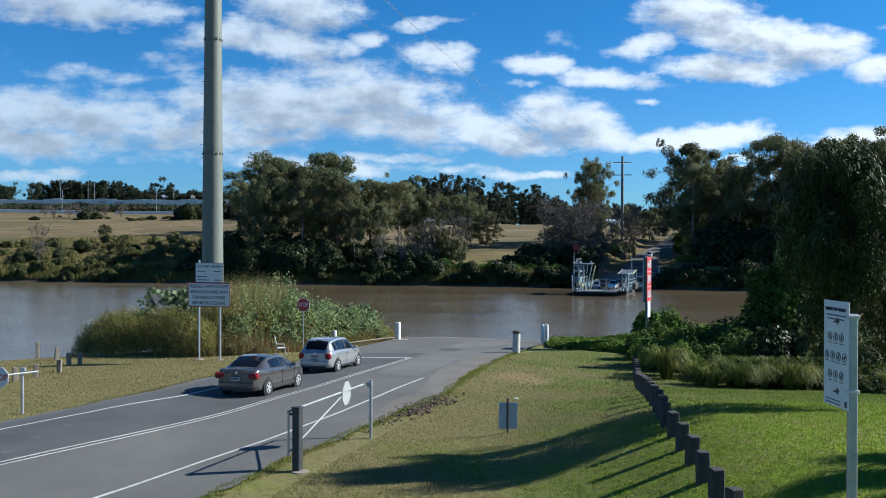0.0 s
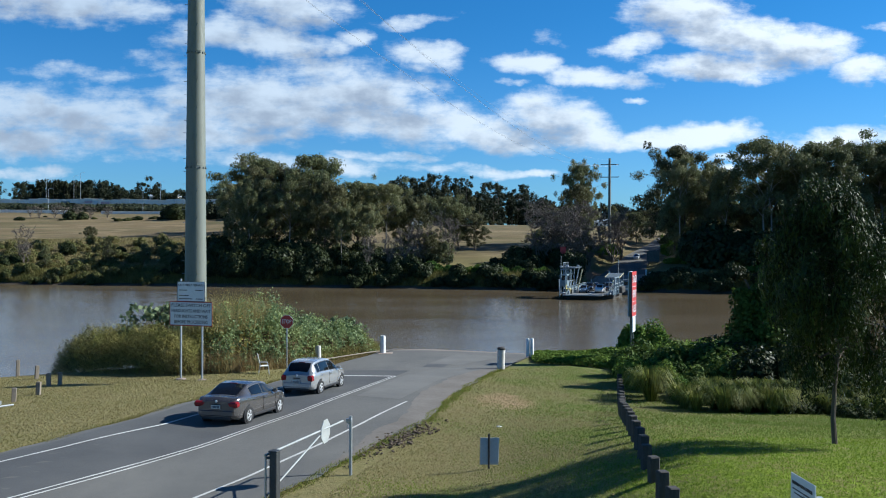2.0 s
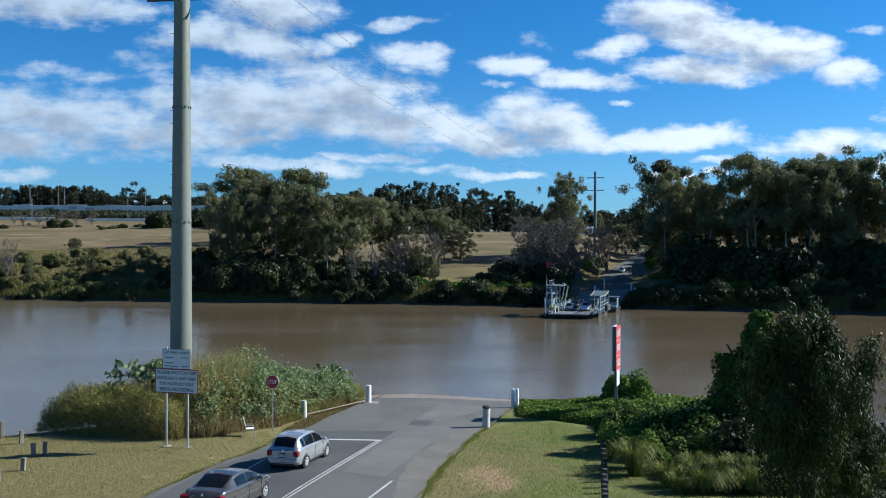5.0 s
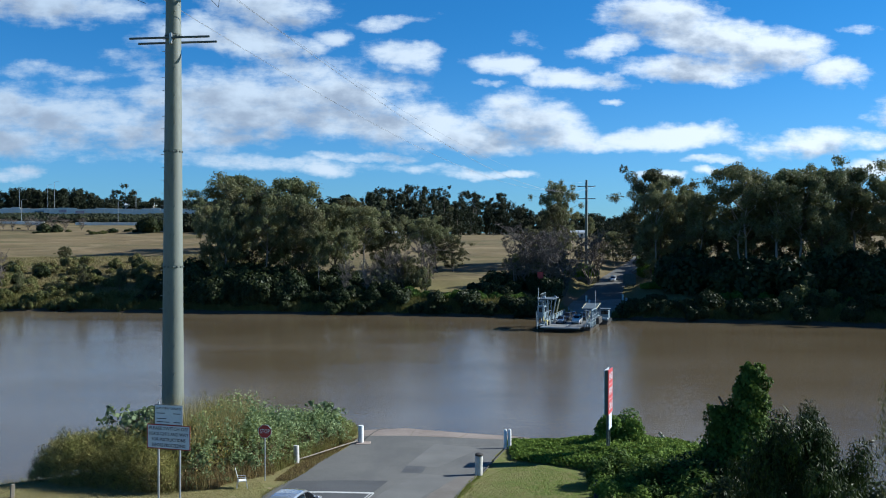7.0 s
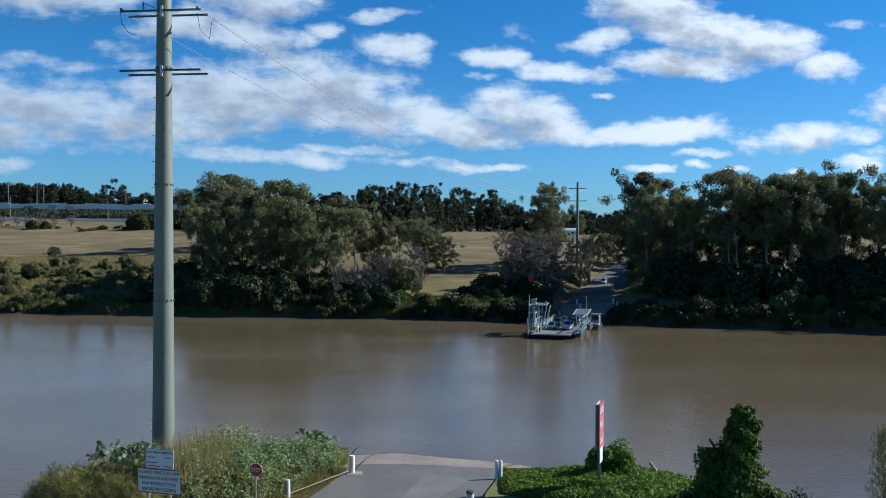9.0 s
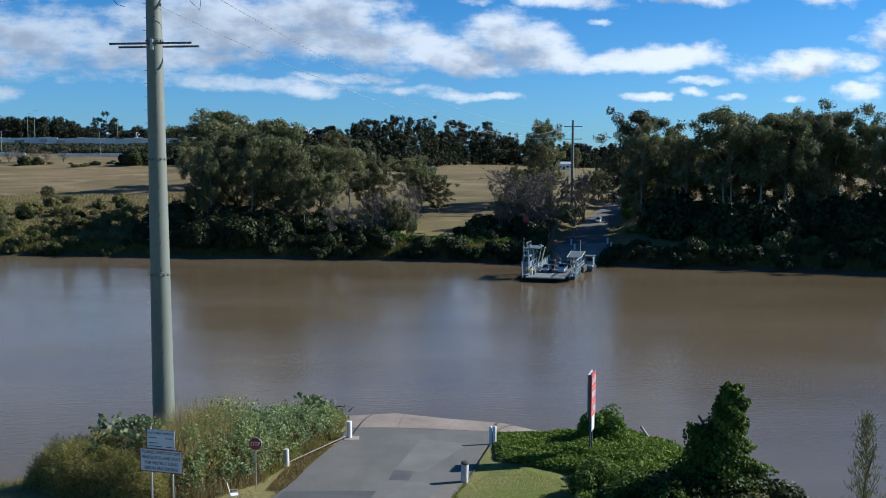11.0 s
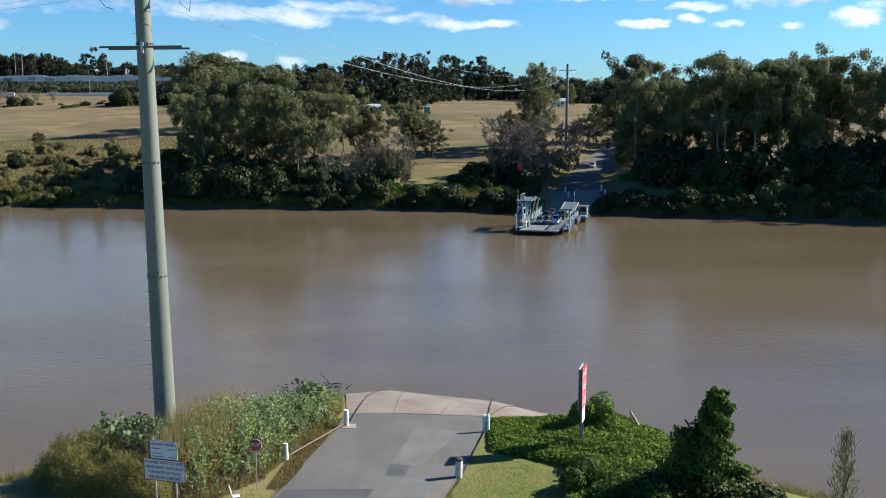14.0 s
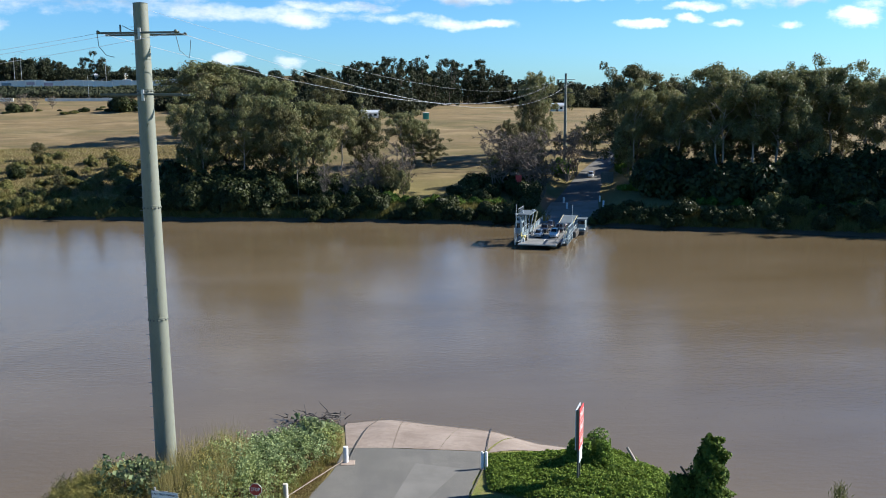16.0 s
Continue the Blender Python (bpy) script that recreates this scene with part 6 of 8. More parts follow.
def car_model(kind, m, paint, label, group, detail=True, name="car"):
    s = SHAPES[kind]
    L, W = s["L"], s["W"]
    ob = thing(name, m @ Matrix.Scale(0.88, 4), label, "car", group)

    def half(y):
        return W / 2 * eased(s["plan"], y)

    def sh(y):
        return eased(s["shoulder"], y)

    def cab(y):
        inside = s["cabin"][0][0] < y < s["cabin"][-1][0]
        return max(curve(s["cabin"], y) if inside else 0, sh(y) + 0.012)

    def side(y, f):
        """A place on the side of the cabin, f from the shoulder to the roof edge."""
        rise = cab(y) - sh(y)
        k = min(1, rise / 0.45)
        z = sh(y) + (rise - 0.045 * k) * f
        return half(y) * (0.925 - (0.235 * f ** 1.25) * k - 0.20 * f * (1 - k)), z

    def crest(y, x):
        """Height of the roof, bonnet or glass over the middle part at a sideways place."""
        edge = side(y, 1)[0]
        return cab(y) + 0.022 - 0.034 * (x / edge) ** 2

    g = Geo()
    ys = sorted(set(list(np.linspace(-L / 2, L / 2, 39)) + [p[0] for p in s["cabin"]] + [-L / 2 + 0.03, L / 2 - 0.03]))
    n = 0
    for y in ys:
        w, z = half(y), sh(y)
        tuck = max(0, abs(y) / (L / 2) - 0.88) / 0.12
        lo = 0.22 + 0.12 * tuck
        ring = [(0, lo), (w * 0.84, lo), (w * 0.95, lo + 0.06), (w * 0.985, 0.42), (w, 0.60), (w * 0.995, z - 0.20), (w * 0.975, z - 0.07), (w * 0.945, z - 0.015)]
        ring += [side(y, f) for f in (0.0, 0.35, 0.7, 0.92)]
        e = side(y, 1)[0]
        ring += [(e * k, crest(y, e * k)) for k in (0.96, 0.86, 0.6, 0.3)] + [(0, crest(y, 0))]
        ring = ring + [(-a, b) for a, b in reversed(ring[1:-1])]
        n = len(ring)
        g.v += [(a, y, b) for a, b in ring]
    g.f += [(i * n + k, i * n + (k + 1) % n, (i + 1) * n + (k + 1) % n, (i + 1) * n + k) for i in range(len(ys) - 1) for k in range(n)]
    g.f += [tuple(range(n)), tuple(reversed(range((len(ys) - 1) * n, len(ys) * n)))]
    part("body", g, paint, ob, smooth=True)

    def pane(ya, yb, f0, f1, sgn, nm, out, material, lab):
        q = Geo()
        for i in range(9):
            y = ya + (yb - ya) * i / 8
            for f in (f0, (f0 + f1) / 2, f1):
                x, z = side(y, f)
                q.v.append((sgn * (x + out), y, z))
        q.f += [(3 * i + k, 3 * i + k + 1, 3 * i + k + 4, 3 * i + k + 3) for i in range(8) for k in (0, 1)]
        part(nm, q, material, ob, lab, True)

    for sgn in (-1, 1):
        sides = list(s["doors"]) + ([s["quarter"]] if s["quarter"] else [])
        for k, (ya, yb) in enumerate(sides):
            pane(ya - 0.025, yb + 0.025, 0.05, 0.93, sgn, "window_trim", 0.006, BLACK_TRIM, "")
            pane(ya, yb, 0.10, 0.88, sgn, "side_window" if k < 2 else "quarter_window", 0.011, GLASS, "dark tinted side glass")

    def slope(ya, yb, nm):
        q = Geo()
        for i in range(7):
            y = ya + (yb - ya) * i / 6
            e = side(y, 1)[0] * (0.90 - 0.05 * abs(i - 3) / 3)
            q.v += [(e * t, y, crest(y, e * t) + 0.010) for t in (-1, -0.5, 0, 0.5, 1)]
        q.f += [(5 * r + i, 5 * r + i + 1, 5 * r + i + 6, 5 * r + i + 5) for r in range(6) for i in range(4)]
        part(nm, q, GLASS, ob, "dark tinted glass", True)

    slope(s["rear"][0], s["rear"][1], "rear_window")
    slope(s["front"][0], s["front"][1], "windscreen")
    rw = 0.315 if kind != "wagon" else 0.36
    for sgn in (-1, 1):
        for yy in (-s["base"] / 2 - 0.03, s["base"] / 2 - 0.03):
            hx = half(yy)
            # flat black disc on the flank imitates the shaded wheel well
            part("wheel_arch", Geo().lathe([(rw + 0.07, 0), (rw + 0.065, 0.012 * sgn)], 28, "x", (sgn * (hx - 0.012), yy, rw + 0.015)), BLACK_TRIM, ob)
            wheel = part("wheel", Geo().lathe([(rw * 0.62, -0.1), (rw * 0.94, -0.1), (rw, -0.07), (rw, 0.07), (rw * 0.94, 0.1), (rw * 0.62, 0.1)], 28, "x"), TYRE, ob, "black rubber tyre", True,
                         at=Matrix.Translation((sgn * (hx - 0.082), yy, rw)))
            rim = Geo().lathe([(rw * 0.66, 0.085 * sgn), (rw * 0.64, 0.102 * sgn), (rw * 0.58, 0.104 * sgn), (rw * 0.55, 0.092 * sgn)], 24, "x")
            rim.lathe([(rw * 0.16, 0.085 * sgn), (rw * 0.15, 0.112 * sgn)], 12, "x")
            for k in range(5 if detail else 0):
                a = k * 2 * math.pi / 5
                rim.box((0.100 * sgn, math.cos(a) * rw * 0.36, math.sin(a) * rw * 0.36), (0.02, rw * 0.52, rw * 0.17), Matrix.Rotation(a, 4, "X"), 0.005)
            part("rim", rim, RIM, wheel, "silver alloy rim", True)
            part("brake_disc", Geo().lathe([(rw * 0.56, 0.06 * sgn), (rw * 0.55, 0.075 * sgn)], 16, "x"), BLACK_TRIM, wheel)
    t = -L / 2
    zt = sh(t + 0.12)
    for sgn in (-1, 1):
        w = half(t + 0.08)
        tall = 0.27 if kind != "sedan" else 0.21
        part("tail_light", Geo().box((sgn * (w - 0.10), t + 0.085, zt - 0.17), (0.28 if kind != "sedan" else 0.46, 0.24, tall), pose(0, 0, 0, 10, 0, -14 * sgn), 0.05), TAIL_RED, ob, "red tail light")
        part("headlight", Geo().box((sgn * (half(L / 2 - 0.2) - 0.19), L / 2 - 0.19, 0.66), (0.26, 0.26, 0.14), pose(0, 0, 0, 0, 0, 22 * -sgn), 0.05), LAMP_CLEAR, ob, "clear headlight")
        part("mirror", Geo().box((sgn * (half(0.70) + 0.05), 0.70, sh(0.70) + 0.07), (0.20, 0.13, 0.14), pose(0, 0, 0, 0, 0, 10 * sgn), 0.04), paint, ob, "door mirror")
        if detail:
            part("reflector", Geo().box((sgn * (w - 0.20), t + 0.03, 0.42), (0.22, 0.05, 0.05), None, 0.01), TAIL_RED, ob)
            for ya, yb in s["doors"]:
                part("door_handle", Geo().box((sgn * (half(ya) + 0.004), ya + 0.12, sh(ya) - 0.13), (0.03, 0.16, 0.035), None, 0.01), paint, ob)
                part("door_seam", Geo().box((sgn * (half(yb) - 0.002), yb + 0.04, 0.63), (0.012, 0.012, 0.52)), BLACK_TRIM, ob)
            part("sill", Geo().box((sgn * (half(0) - 0.02), 0, 0.27), (0.06, s["base"] - 0.75, 0.10), None, 0.02), BLACK_TRIM, ob)
    part("rear_bumper", Geo().box((0, t + 0.09, 0.47), (half(t + 0.1) * 2 * 0.985, 0.24, 0.34), None, 0.10), paint, ob)
    part("bumper_insert", Geo().box((0, t + 0.07, 0.29), (half(t) * 1.6, 0.16, 0.12), None, 0.03), BLACK_TRIM, ob)
    plate = part("number_plate", Geo().box((0, t - 0.038, 0.62 if kind != "sedan" else 0.70), (0.37, 0.02, 0.13), None, 0.004), PLATE, ob, "pale plate with plain bars")
    for k in range(6 if detail else 0):
        part("plate_bar", Geo().box((-0.13 + k * 0.052, t - 0.058, 0.62 if kind != "sedan" else 0.70), (0.03, 0.006, 0.07)), INK, plate)
    if detail:
        part("boot_handle", Geo().box((0, t + 0.0, 0.78), (0.34, 0.04, 0.05), None, 0.012), BLACK_TRIM, ob)
        part("badge", Geo().lathe([(0.05, 0), (0.045, -0.015)], 12, "y", (0, t + 0.005, 0.90)), RIM, ob)
        part("aerial", Geo().tube([(0, -0.9, cab(-0.9) + 0.015), (0, -1.15, cab(-0.9) + 0.22)], 0.006, 5), BLACK_TRIM, ob)
        part("third_brake_light", Geo().box((0, s["rear"][1] + 0.04, crest(s["rear"][1] + 0.04, 0) + 0.004), (0.3, 0.05, 0.025), None, 0.008), TAIL_RED, ob)
    part("front_bumper", Geo().box((0, L / 2 - 0.08, 0.42), (half(L / 2) * 2 * 0.98, 0.22, 0.26), None, 0.07), paint, ob)
    return ob


def on_road(x, y, heading):
    """Pose of a car on sloping ground: nose up or down with the road."""
    d = Vector((math.sin(radians(heading)), math.cos(radians(heading))))
    z0, z1 = height(x - d.x * 1.3, y - d.y * 1.3), height(x + d.x * 1.3, y + d.y * 1.3)
    return pose(x, y, (z0 + z1) / 2 + UP, 0, 0, -heading) @ pose(0, 0, 0, math.degrees(math.atan2(z1 - z0, 2.6)))


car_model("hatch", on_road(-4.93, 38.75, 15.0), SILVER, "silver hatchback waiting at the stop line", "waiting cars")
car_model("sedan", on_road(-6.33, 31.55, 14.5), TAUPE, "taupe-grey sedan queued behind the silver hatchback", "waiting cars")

# ---- the cable ferry at the far landing ----
FERRY_BLUE = surface("ferry_paint", (0.13, 0.19, 0.23), (0.22, 0.29, 0.335), (0.10, 0.095, 0.09), 0.5, 0.1, 0.6, 5, 0.1)
DECK = surface("ferry_deck", (0.13, 0.137, 0.14), (0.21, 0.213, 0.215), (0.09, 0.085, 0.08), 0.75, 0.1, 0.4, 4, 0.2)
HULL = surface("ferry_hull", (0.025, 0.028, 0.03), (0.05, 0.05, 0.05), (0.12, 0.08, 0.06), 0.6, 0.0, 0.5, 4, 0.1)
FERRY_ROOF = surface("ferry_roof", (0.060, 0.088, 0.115), (0.095, 0.130, 0.160), (0.05, 0.05, 0.05), 0.8, 0.0, 0.6, 5, 0.1)
FERRY_PALE = surface("ferry_pale_paint", (0.26, 0.31, 0.34), (0.40, 0.45, 0.47), (0.16, 0.15, 0.14), 0.5, 0.0, 0.8, 6, 0.1)
FERRY_CREAM = surface("ferry_cream", (0.36, 0.34, 0.22), (0.46, 0.43, 0.28), (0.2, 0.18, 0.12), 0.6, 0, 1, 6, 0.05)
YELLOW = surface("safety_yellow", (0.50, 0.42, 0.14), (0.60, 0.52, 0.2), (0.3, 0.26, 0.15), 0.6, 0, 1, 6, 0.05)


FM = pose(25.0, 155.0, 0, 0, 0, -17.5)


def build_ferry():
    ob = thing("cable_ferry", FM @ Matrix.Diagonal((0.86, 1, 0.93, 1)), "blue-grey vehicle ferry with side gantries at the far landing", "ferry")
    part("hull", Geo().box((0, 17.9, 0.33), (9.6, 26, 1.05), None, 0.15), HULL, ob, "dark low hull")
    part("deck", Geo().box((0, 17.5, 0.83), (9.9, 27.4, 0.12), None, 0.02), DECK, ob, "worn grey steel deck")
    part("front_flap", Geo().box((-0.6, 2.0, 0.86), (7.9, 4.2, 0.14), pose(0, 0, 0, -1.5), 0.03), DECK, ob, "grey loading flap")
    part("flap_lip", Geo().box((-0.6, -0.1, 0.88), (7.9, 0.10, 0.22), None, 0.02), CONCRETE, ob, "white flap edge")
    part("rear_flap", Geo().box((0.0, 33.0, 0.75), (7.6, 5.5, 0.14), pose(0, 0, 0, 3.0), 0.03), DECK, ob)
    part("lane_line", Geo().box((0, 16, 0.90), (0.12, 22, 0.01)), LINE_PAINT, ob)
    for sgn in (-1, 1):
        x = 4.75 * sgn
        part("bulwark", Geo().box((x, 17.5, 1.35), (0.10, 26, 0.95), None, 0.02), FERRY_BLUE, ob)
        for k in range(12):
            part("stanchion", Geo().box((x - 0.08 * sgn, 5 + k * 2.25, 1.5), (0.12, 0.12, 1.3), None, 0.015), FERRY_BLUE, ob)
        part("handrail", Geo().tube([(x, 4.6, 2.05), (x, 30.5, 2.05)], 0.04, 8), FERRY_PALE, ob, smooth=True)
        part("flap_arm", Geo().box((x - 0.6 * sgn, 3.2, 1.5), (0.16, 4.4, 0.16), pose(0, 0, 0, 18), 0.02), FERRY_BLUE, ob, "pale hoisting arm")
    # wheelhouse side: portal frames with a walkway roof
    for y in (3.4, 6.2, 9.6, 13.0):
        for x in (-5.6, -4.7):
            part("portal_post", Geo().box((x, y, 3.2), (0.18, 0.18, 4.8), None, 0.03), FERRY_BLUE, ob)
        part("portal_beam", Geo().box((-5.15, y, 5.5), (1.2, 0.22, 0.22), None, 0.03), FERRY_BLUE, ob)
    part("gangway", Geo().box((-5.2, 8.2, 0.95), (1.5, 11.5, 0.10), None, 0.02), DECK, ob)
    part("gantry_roof", Geo().box((-4.4, 8.6, 5.75), (2.9, 6.8, 0.16), None, 0.04), FERRY_ROOF, ob, "dull blue flat canopy")
    house = part("wheelhouse", Geo().box((-5.2, 5.0, 3.4), (1.5, 2.4, 2.3), None, 0.08), FERRY_BLUE, ob, "small blue-grey control cabin")
    for dx, dy, sx, sy in ((0, -1.21, 1.1, 0.03), (0.76, 0, 0.03, 1.8), (-0.76, 0, 0.03, 1.8)):
        part("window", Geo().box((-5.2 + dx, 5.0 + dy, 3.85), (sx, sy, 0.9), None, 0.01), GLASS, house)
    part("brace", Geo().box((-4.1, 12.8, 3.4), (0.22, 0.22, 5.0), pose(0, 0, 0, 0, 12, 0), 0.03), FERRY_PALE, ob, "pale raking brace")
    part("brace", Geo().box((-5.6, 1.9, 2.0), (0.2, 0.2, 3.4), pose(0, 0, 0, 14, 0, 0), 0.03), FERRY_PALE, ob, "pale raking brace")
    for k, (x, y, z) in enumerate(((-5.7, 4.0, 6.0), (-5.0, 6.8, 6.0), (-3.4, 10.2, 6.0), (-5.4, 9.0, 6.0))):
        part("floodlight", Geo().box((x, y, z), (0.5, 0.35, 0.32), pose(0, 0, 0, -25), 0.06), FERRY_PALE, ob)
        part("lamp_post", Geo().tube([(x, y, 5.8), (x, y, z)], 0.05, 6), GALV, ob)
    part("mast", Geo().tube([(-5.6, 3.4, 5.5), (-5.6, 3.4, 8.0)], 0.05, 6), FERRY_PALE, ob)
    part("life_ring", Geo().tube([(-4.52, 3.4 + 0.35 * math.cos(a), 2.2 + 0.35 * math.sin(a)) for a in np.linspace(0, 6.2832, 15)], 0.07, 8), YELLOW, ob, "pale life ring")
    part("locker", Geo().box((-4.2, 4.4, 1.4), (0.7, 1.0, 1.0), None, 0.05), YELLOW, ob, "yellow deck locker")
    # machinery side
    for y in (2.6, 5.2, 8.5):
        part("portal_post", Geo().box((5.3, y, 2.4), (0.24, 0.24, 3.2), pose(0, 0, 0, 8 if y < 4 else 0), 0.03), FERRY_BLUE, ob)
    part("portal_beam", Geo().box((5.3, 5.4, 4.0), (0.22, 6.2, 0.22), None, 0.03), FERRY_BLUE, ob)
    part("hoist_arm", Geo().box((-3.5, 13.6, 3.5), (0.24, 0.3, 3.8), pose(0, 0, 0, 0, 14, 0), 0.05), FERRY_CREAM, ob, "cream hoisting arm")
    part("hoist_arm", Geo().box((4.6, 4.4, 2.6), (0.24, 3.4, 0.24), pose(0, 0, 0, 40, 0, 0), 0.03), FERRY_CREAM, ob, "cream hoisting arm")
    part("engine_housing", Geo().box((5.5, 11.5, 1.5), (1.1, 5.0, 1.2), None, 0.1), HULL, ob)
    canopy_roof = part("side_canopy", Geo().box((3.9, 12.4, 4.15), (3.0, 6.4, 0.10), pose(0, 0, 0, 6, 0, 0), 0.02), FERRY_ROOF, ob, "dark blue flat side canopy")
    for x in (2.4, 5.4):
        part("edge_trim", Geo().box((x, 12.4, 4.16), (0.14, 6.5, 0.16), pose(0, 0, 0, 6, 0, 0), 0.02), FERRY_CREAM, canopy_roof, "cream edge")
        for y in (9.6, 15.2):
            part("canopy_post", Geo().tube([(x, y, 0.9), (x, y, 4.0 + (y - 12.4) * 0.1)], 0.07, 6), FERRY_BLUE, ob)
    for x in (-2.9, 2.9):
        part("flap_cylinder", Geo().tube([(x * 1.6, 4.6, 1.0), (x * 1.6, 0.6, 1.3)], 0.09, 8), GALV, ob)
    # lattice of rails, ladders and stays on both sides
    for x in (-5.65, -4.65):
        for y0, y1 in ((3.4, 6.2), (6.2, 9.6), (9.6, 13.0)):
            part("cross_brace", Geo().tube([(x, y0, 1.2), (x, y1, 3.1)], 0.05, 6), FERRY_BLUE, ob)
            part("cross_brace", Geo().tube([(x, y1, 3.2), (x, y0, 5.3)], 0.05, 6), FERRY_BLUE, ob)
            part("guard_rail", Geo().tube([(x, y0, 3.15), (x, y1, 3.15)], 0.04, 6), FERRY_PALE, ob)
    for y in (6.4, 7.4, 8.4, 9.4, 10.4, 11.4):
        part("roof_rail_post", Geo().tube([(-5.7, y, 5.8), (-5.7, y, 6.7)], 0.03, 6), FERRY_PALE, ob)
    part("roof_rail", Geo().tube([(-5.7, 6.2, 6.7), (-5.7, 11.6, 6.7)], 0.035, 6), FERRY_PALE, ob)
    for k in range(9):
        part("guard_post", Geo().tube([(5.35, 2.6 + k * 1.4, 0.9), (5.35, 2.6 + k * 1.4, 2.6 + 0.9 * (k % 2))], 0.05, 6), FERRY_BLUE, ob)
    for z in (1.7, 2.3, 2.9):
        part("guard_rail", Geo().tube([(5.4, 2.4, z), (5.4, 14.2, z)], 0.035, 6), FERRY_PALE, ob)
    for a, b in (((4.6, 1.2, 1.0), (5.3, 4.0, 4.0)), ((5.4, 1.0, 0.9), (5.4, 3.0, 3.6)), ((4.2, 0.4, 1.0), (5.2, 2.6, 3.2)), ((5.3, 8.5, 4.0), (5.3, 13.5, 1.4))):
        part("stay", Geo().tube([a, b], 0.06, 6), FERRY_BLUE, ob)
    part("winch_frame", Geo().box((4.7, 3.0, 1.3), (0.9, 1.8, 0.8), None, 0.08), FERRY_BLUE, ob)
    for x in (-3.9, 4.4):
        part("rear_arm", Geo().tube([(x, 30.4, 2.6), (x, 34.8, 1.0)], 0.08, 6), FERRY_BLUE, ob)
        part("rear_post", Geo().tube([(x, 30.4, 0.9), (x, 30.4, 2.6)], 0.10, 6), FERRY_BLUE, ob)
    for k, y in enumerate((3.0, 4.6, 6.4, 8.2, 10.0, 12.0)):
        part("deck_fitting", Geo().box((-3.9 + 0.2 * (k % 2), y, 1.2), (0.4, 0.5, 0.7 + 0.2 * (k % 3)), None, 0.05), (FERRY_PALE, HULL, GALV)[k % 3], ob)
    part("aerial", Geo().tube([(5.3, 8.5, 4.0), (5.3, 8.5, 7.4)], 0.04, 6), FERRY_PALE, ob)
    return ob


build_ferry()


def on_deck(x, y, turn=180):
    return FM @ pose(x * 0.86, y, 0.84, 0, 0, turn)


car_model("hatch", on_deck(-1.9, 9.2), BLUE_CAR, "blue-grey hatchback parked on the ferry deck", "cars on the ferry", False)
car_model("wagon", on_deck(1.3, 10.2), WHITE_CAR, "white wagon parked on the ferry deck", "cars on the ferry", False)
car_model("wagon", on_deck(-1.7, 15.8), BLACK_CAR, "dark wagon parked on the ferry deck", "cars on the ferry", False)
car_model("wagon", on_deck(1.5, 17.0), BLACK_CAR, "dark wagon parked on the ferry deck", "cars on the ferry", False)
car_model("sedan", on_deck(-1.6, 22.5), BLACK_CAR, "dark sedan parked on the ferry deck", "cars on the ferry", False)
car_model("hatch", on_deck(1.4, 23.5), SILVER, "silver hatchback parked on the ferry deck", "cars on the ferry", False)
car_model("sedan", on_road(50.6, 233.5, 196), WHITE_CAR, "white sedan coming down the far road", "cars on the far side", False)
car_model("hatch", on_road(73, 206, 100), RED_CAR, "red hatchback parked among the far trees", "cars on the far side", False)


def work_boat():
    ob = thing("work_boat", (36.3, 174.5, 0, 0, 0, -17.5), "small blue work boat moored beside the ferry", "boat")
    g = Geo()
    for y, w, z in ((-3.6, 0.9, 0.75), (-2.5, 1.15, 0.7), (1.5, 1.2, 0.75), (3.4, 0.6, 1.0), (4.0, 0.05, 1.1)):
        g.v += [(-w, y, z), (-w * 0.7, y, -0.2), (w * 0.7, y, -0.2), (w, y, z)]
    g.f += [(i * 4 + k, i * 4 + k + 1, i * 4 + k + 5, i * 4 + k + 4) for i in range(4) for k in range(3)]
    g.f += [(0, 3, 2, 1)] + [(i * 4, i * 4 + 4, i * 4 + 7, i * 4 + 3) for i in range(4)]
    part("hull", g, HULL, ob)
    part("deckhouse", Geo().box((0, 0.2, 1.7), (1.5, 2.4, 1.6), None, 0.1), FERRY_BLUE, ob, "blue-grey deckhouse")
    part("window", Geo().box((0, -1.12, 2.1), (1.3, 0.04, 0.6), None, 0.01), GLASS, ob)
    part("roof", Geo().box((0, 0.2, 2.75), (1.9, 3.0, 0.1), None, 0.03), FERRY_ROOF, ob)
    part("tarpaulin", Geo().box((0.1, -2.4, 0.95), (1.7, 1.4, 0.5), None, 0.2), FERRY_BLUE, ob)


work_boat()

# ---- landing across the river ----
far_sign = thing("red_road_sign", (27.6, 203.0, height(27.6, 203)), "red warning board on a post at the far landing", "sign")
part("post", Geo().box((0, 0, 1.6), (0.14, 0.14, 3.6), None, 0.02), DARK_STEEL, far_sign)
part("board", Geo().box((0, -0.1, 3.5), (1.3, 0.06, 2.2), None, 0.01), SIGN_RED, far_sign)
for x, y in ((38.0, 199.5), (38.3, 205), (46.5, 204.5), (46.2, 199.5)):
    round_post("bollard", x, y, 1.4, 0.22, WHITE_PAINT, "white post at the far landing", "far landing posts", False)
hut = thing("dark_sign_board", (51.8, 220.5, height(51.8, 220.5), 0, 0, -12), "dark square board beside the far road", "sign")
part("board", Geo().box((0, 0, 2.2), (3.0, 0.2, 2.6), None, 0.02), DARK_STEEL, hut)
for s in (-1.0, 1.0):
    part("leg", Geo().box((s, 0.15, 0.9), (0.15, 0.15, 2.6), None, 0.02), DARK_STEEL, hut)
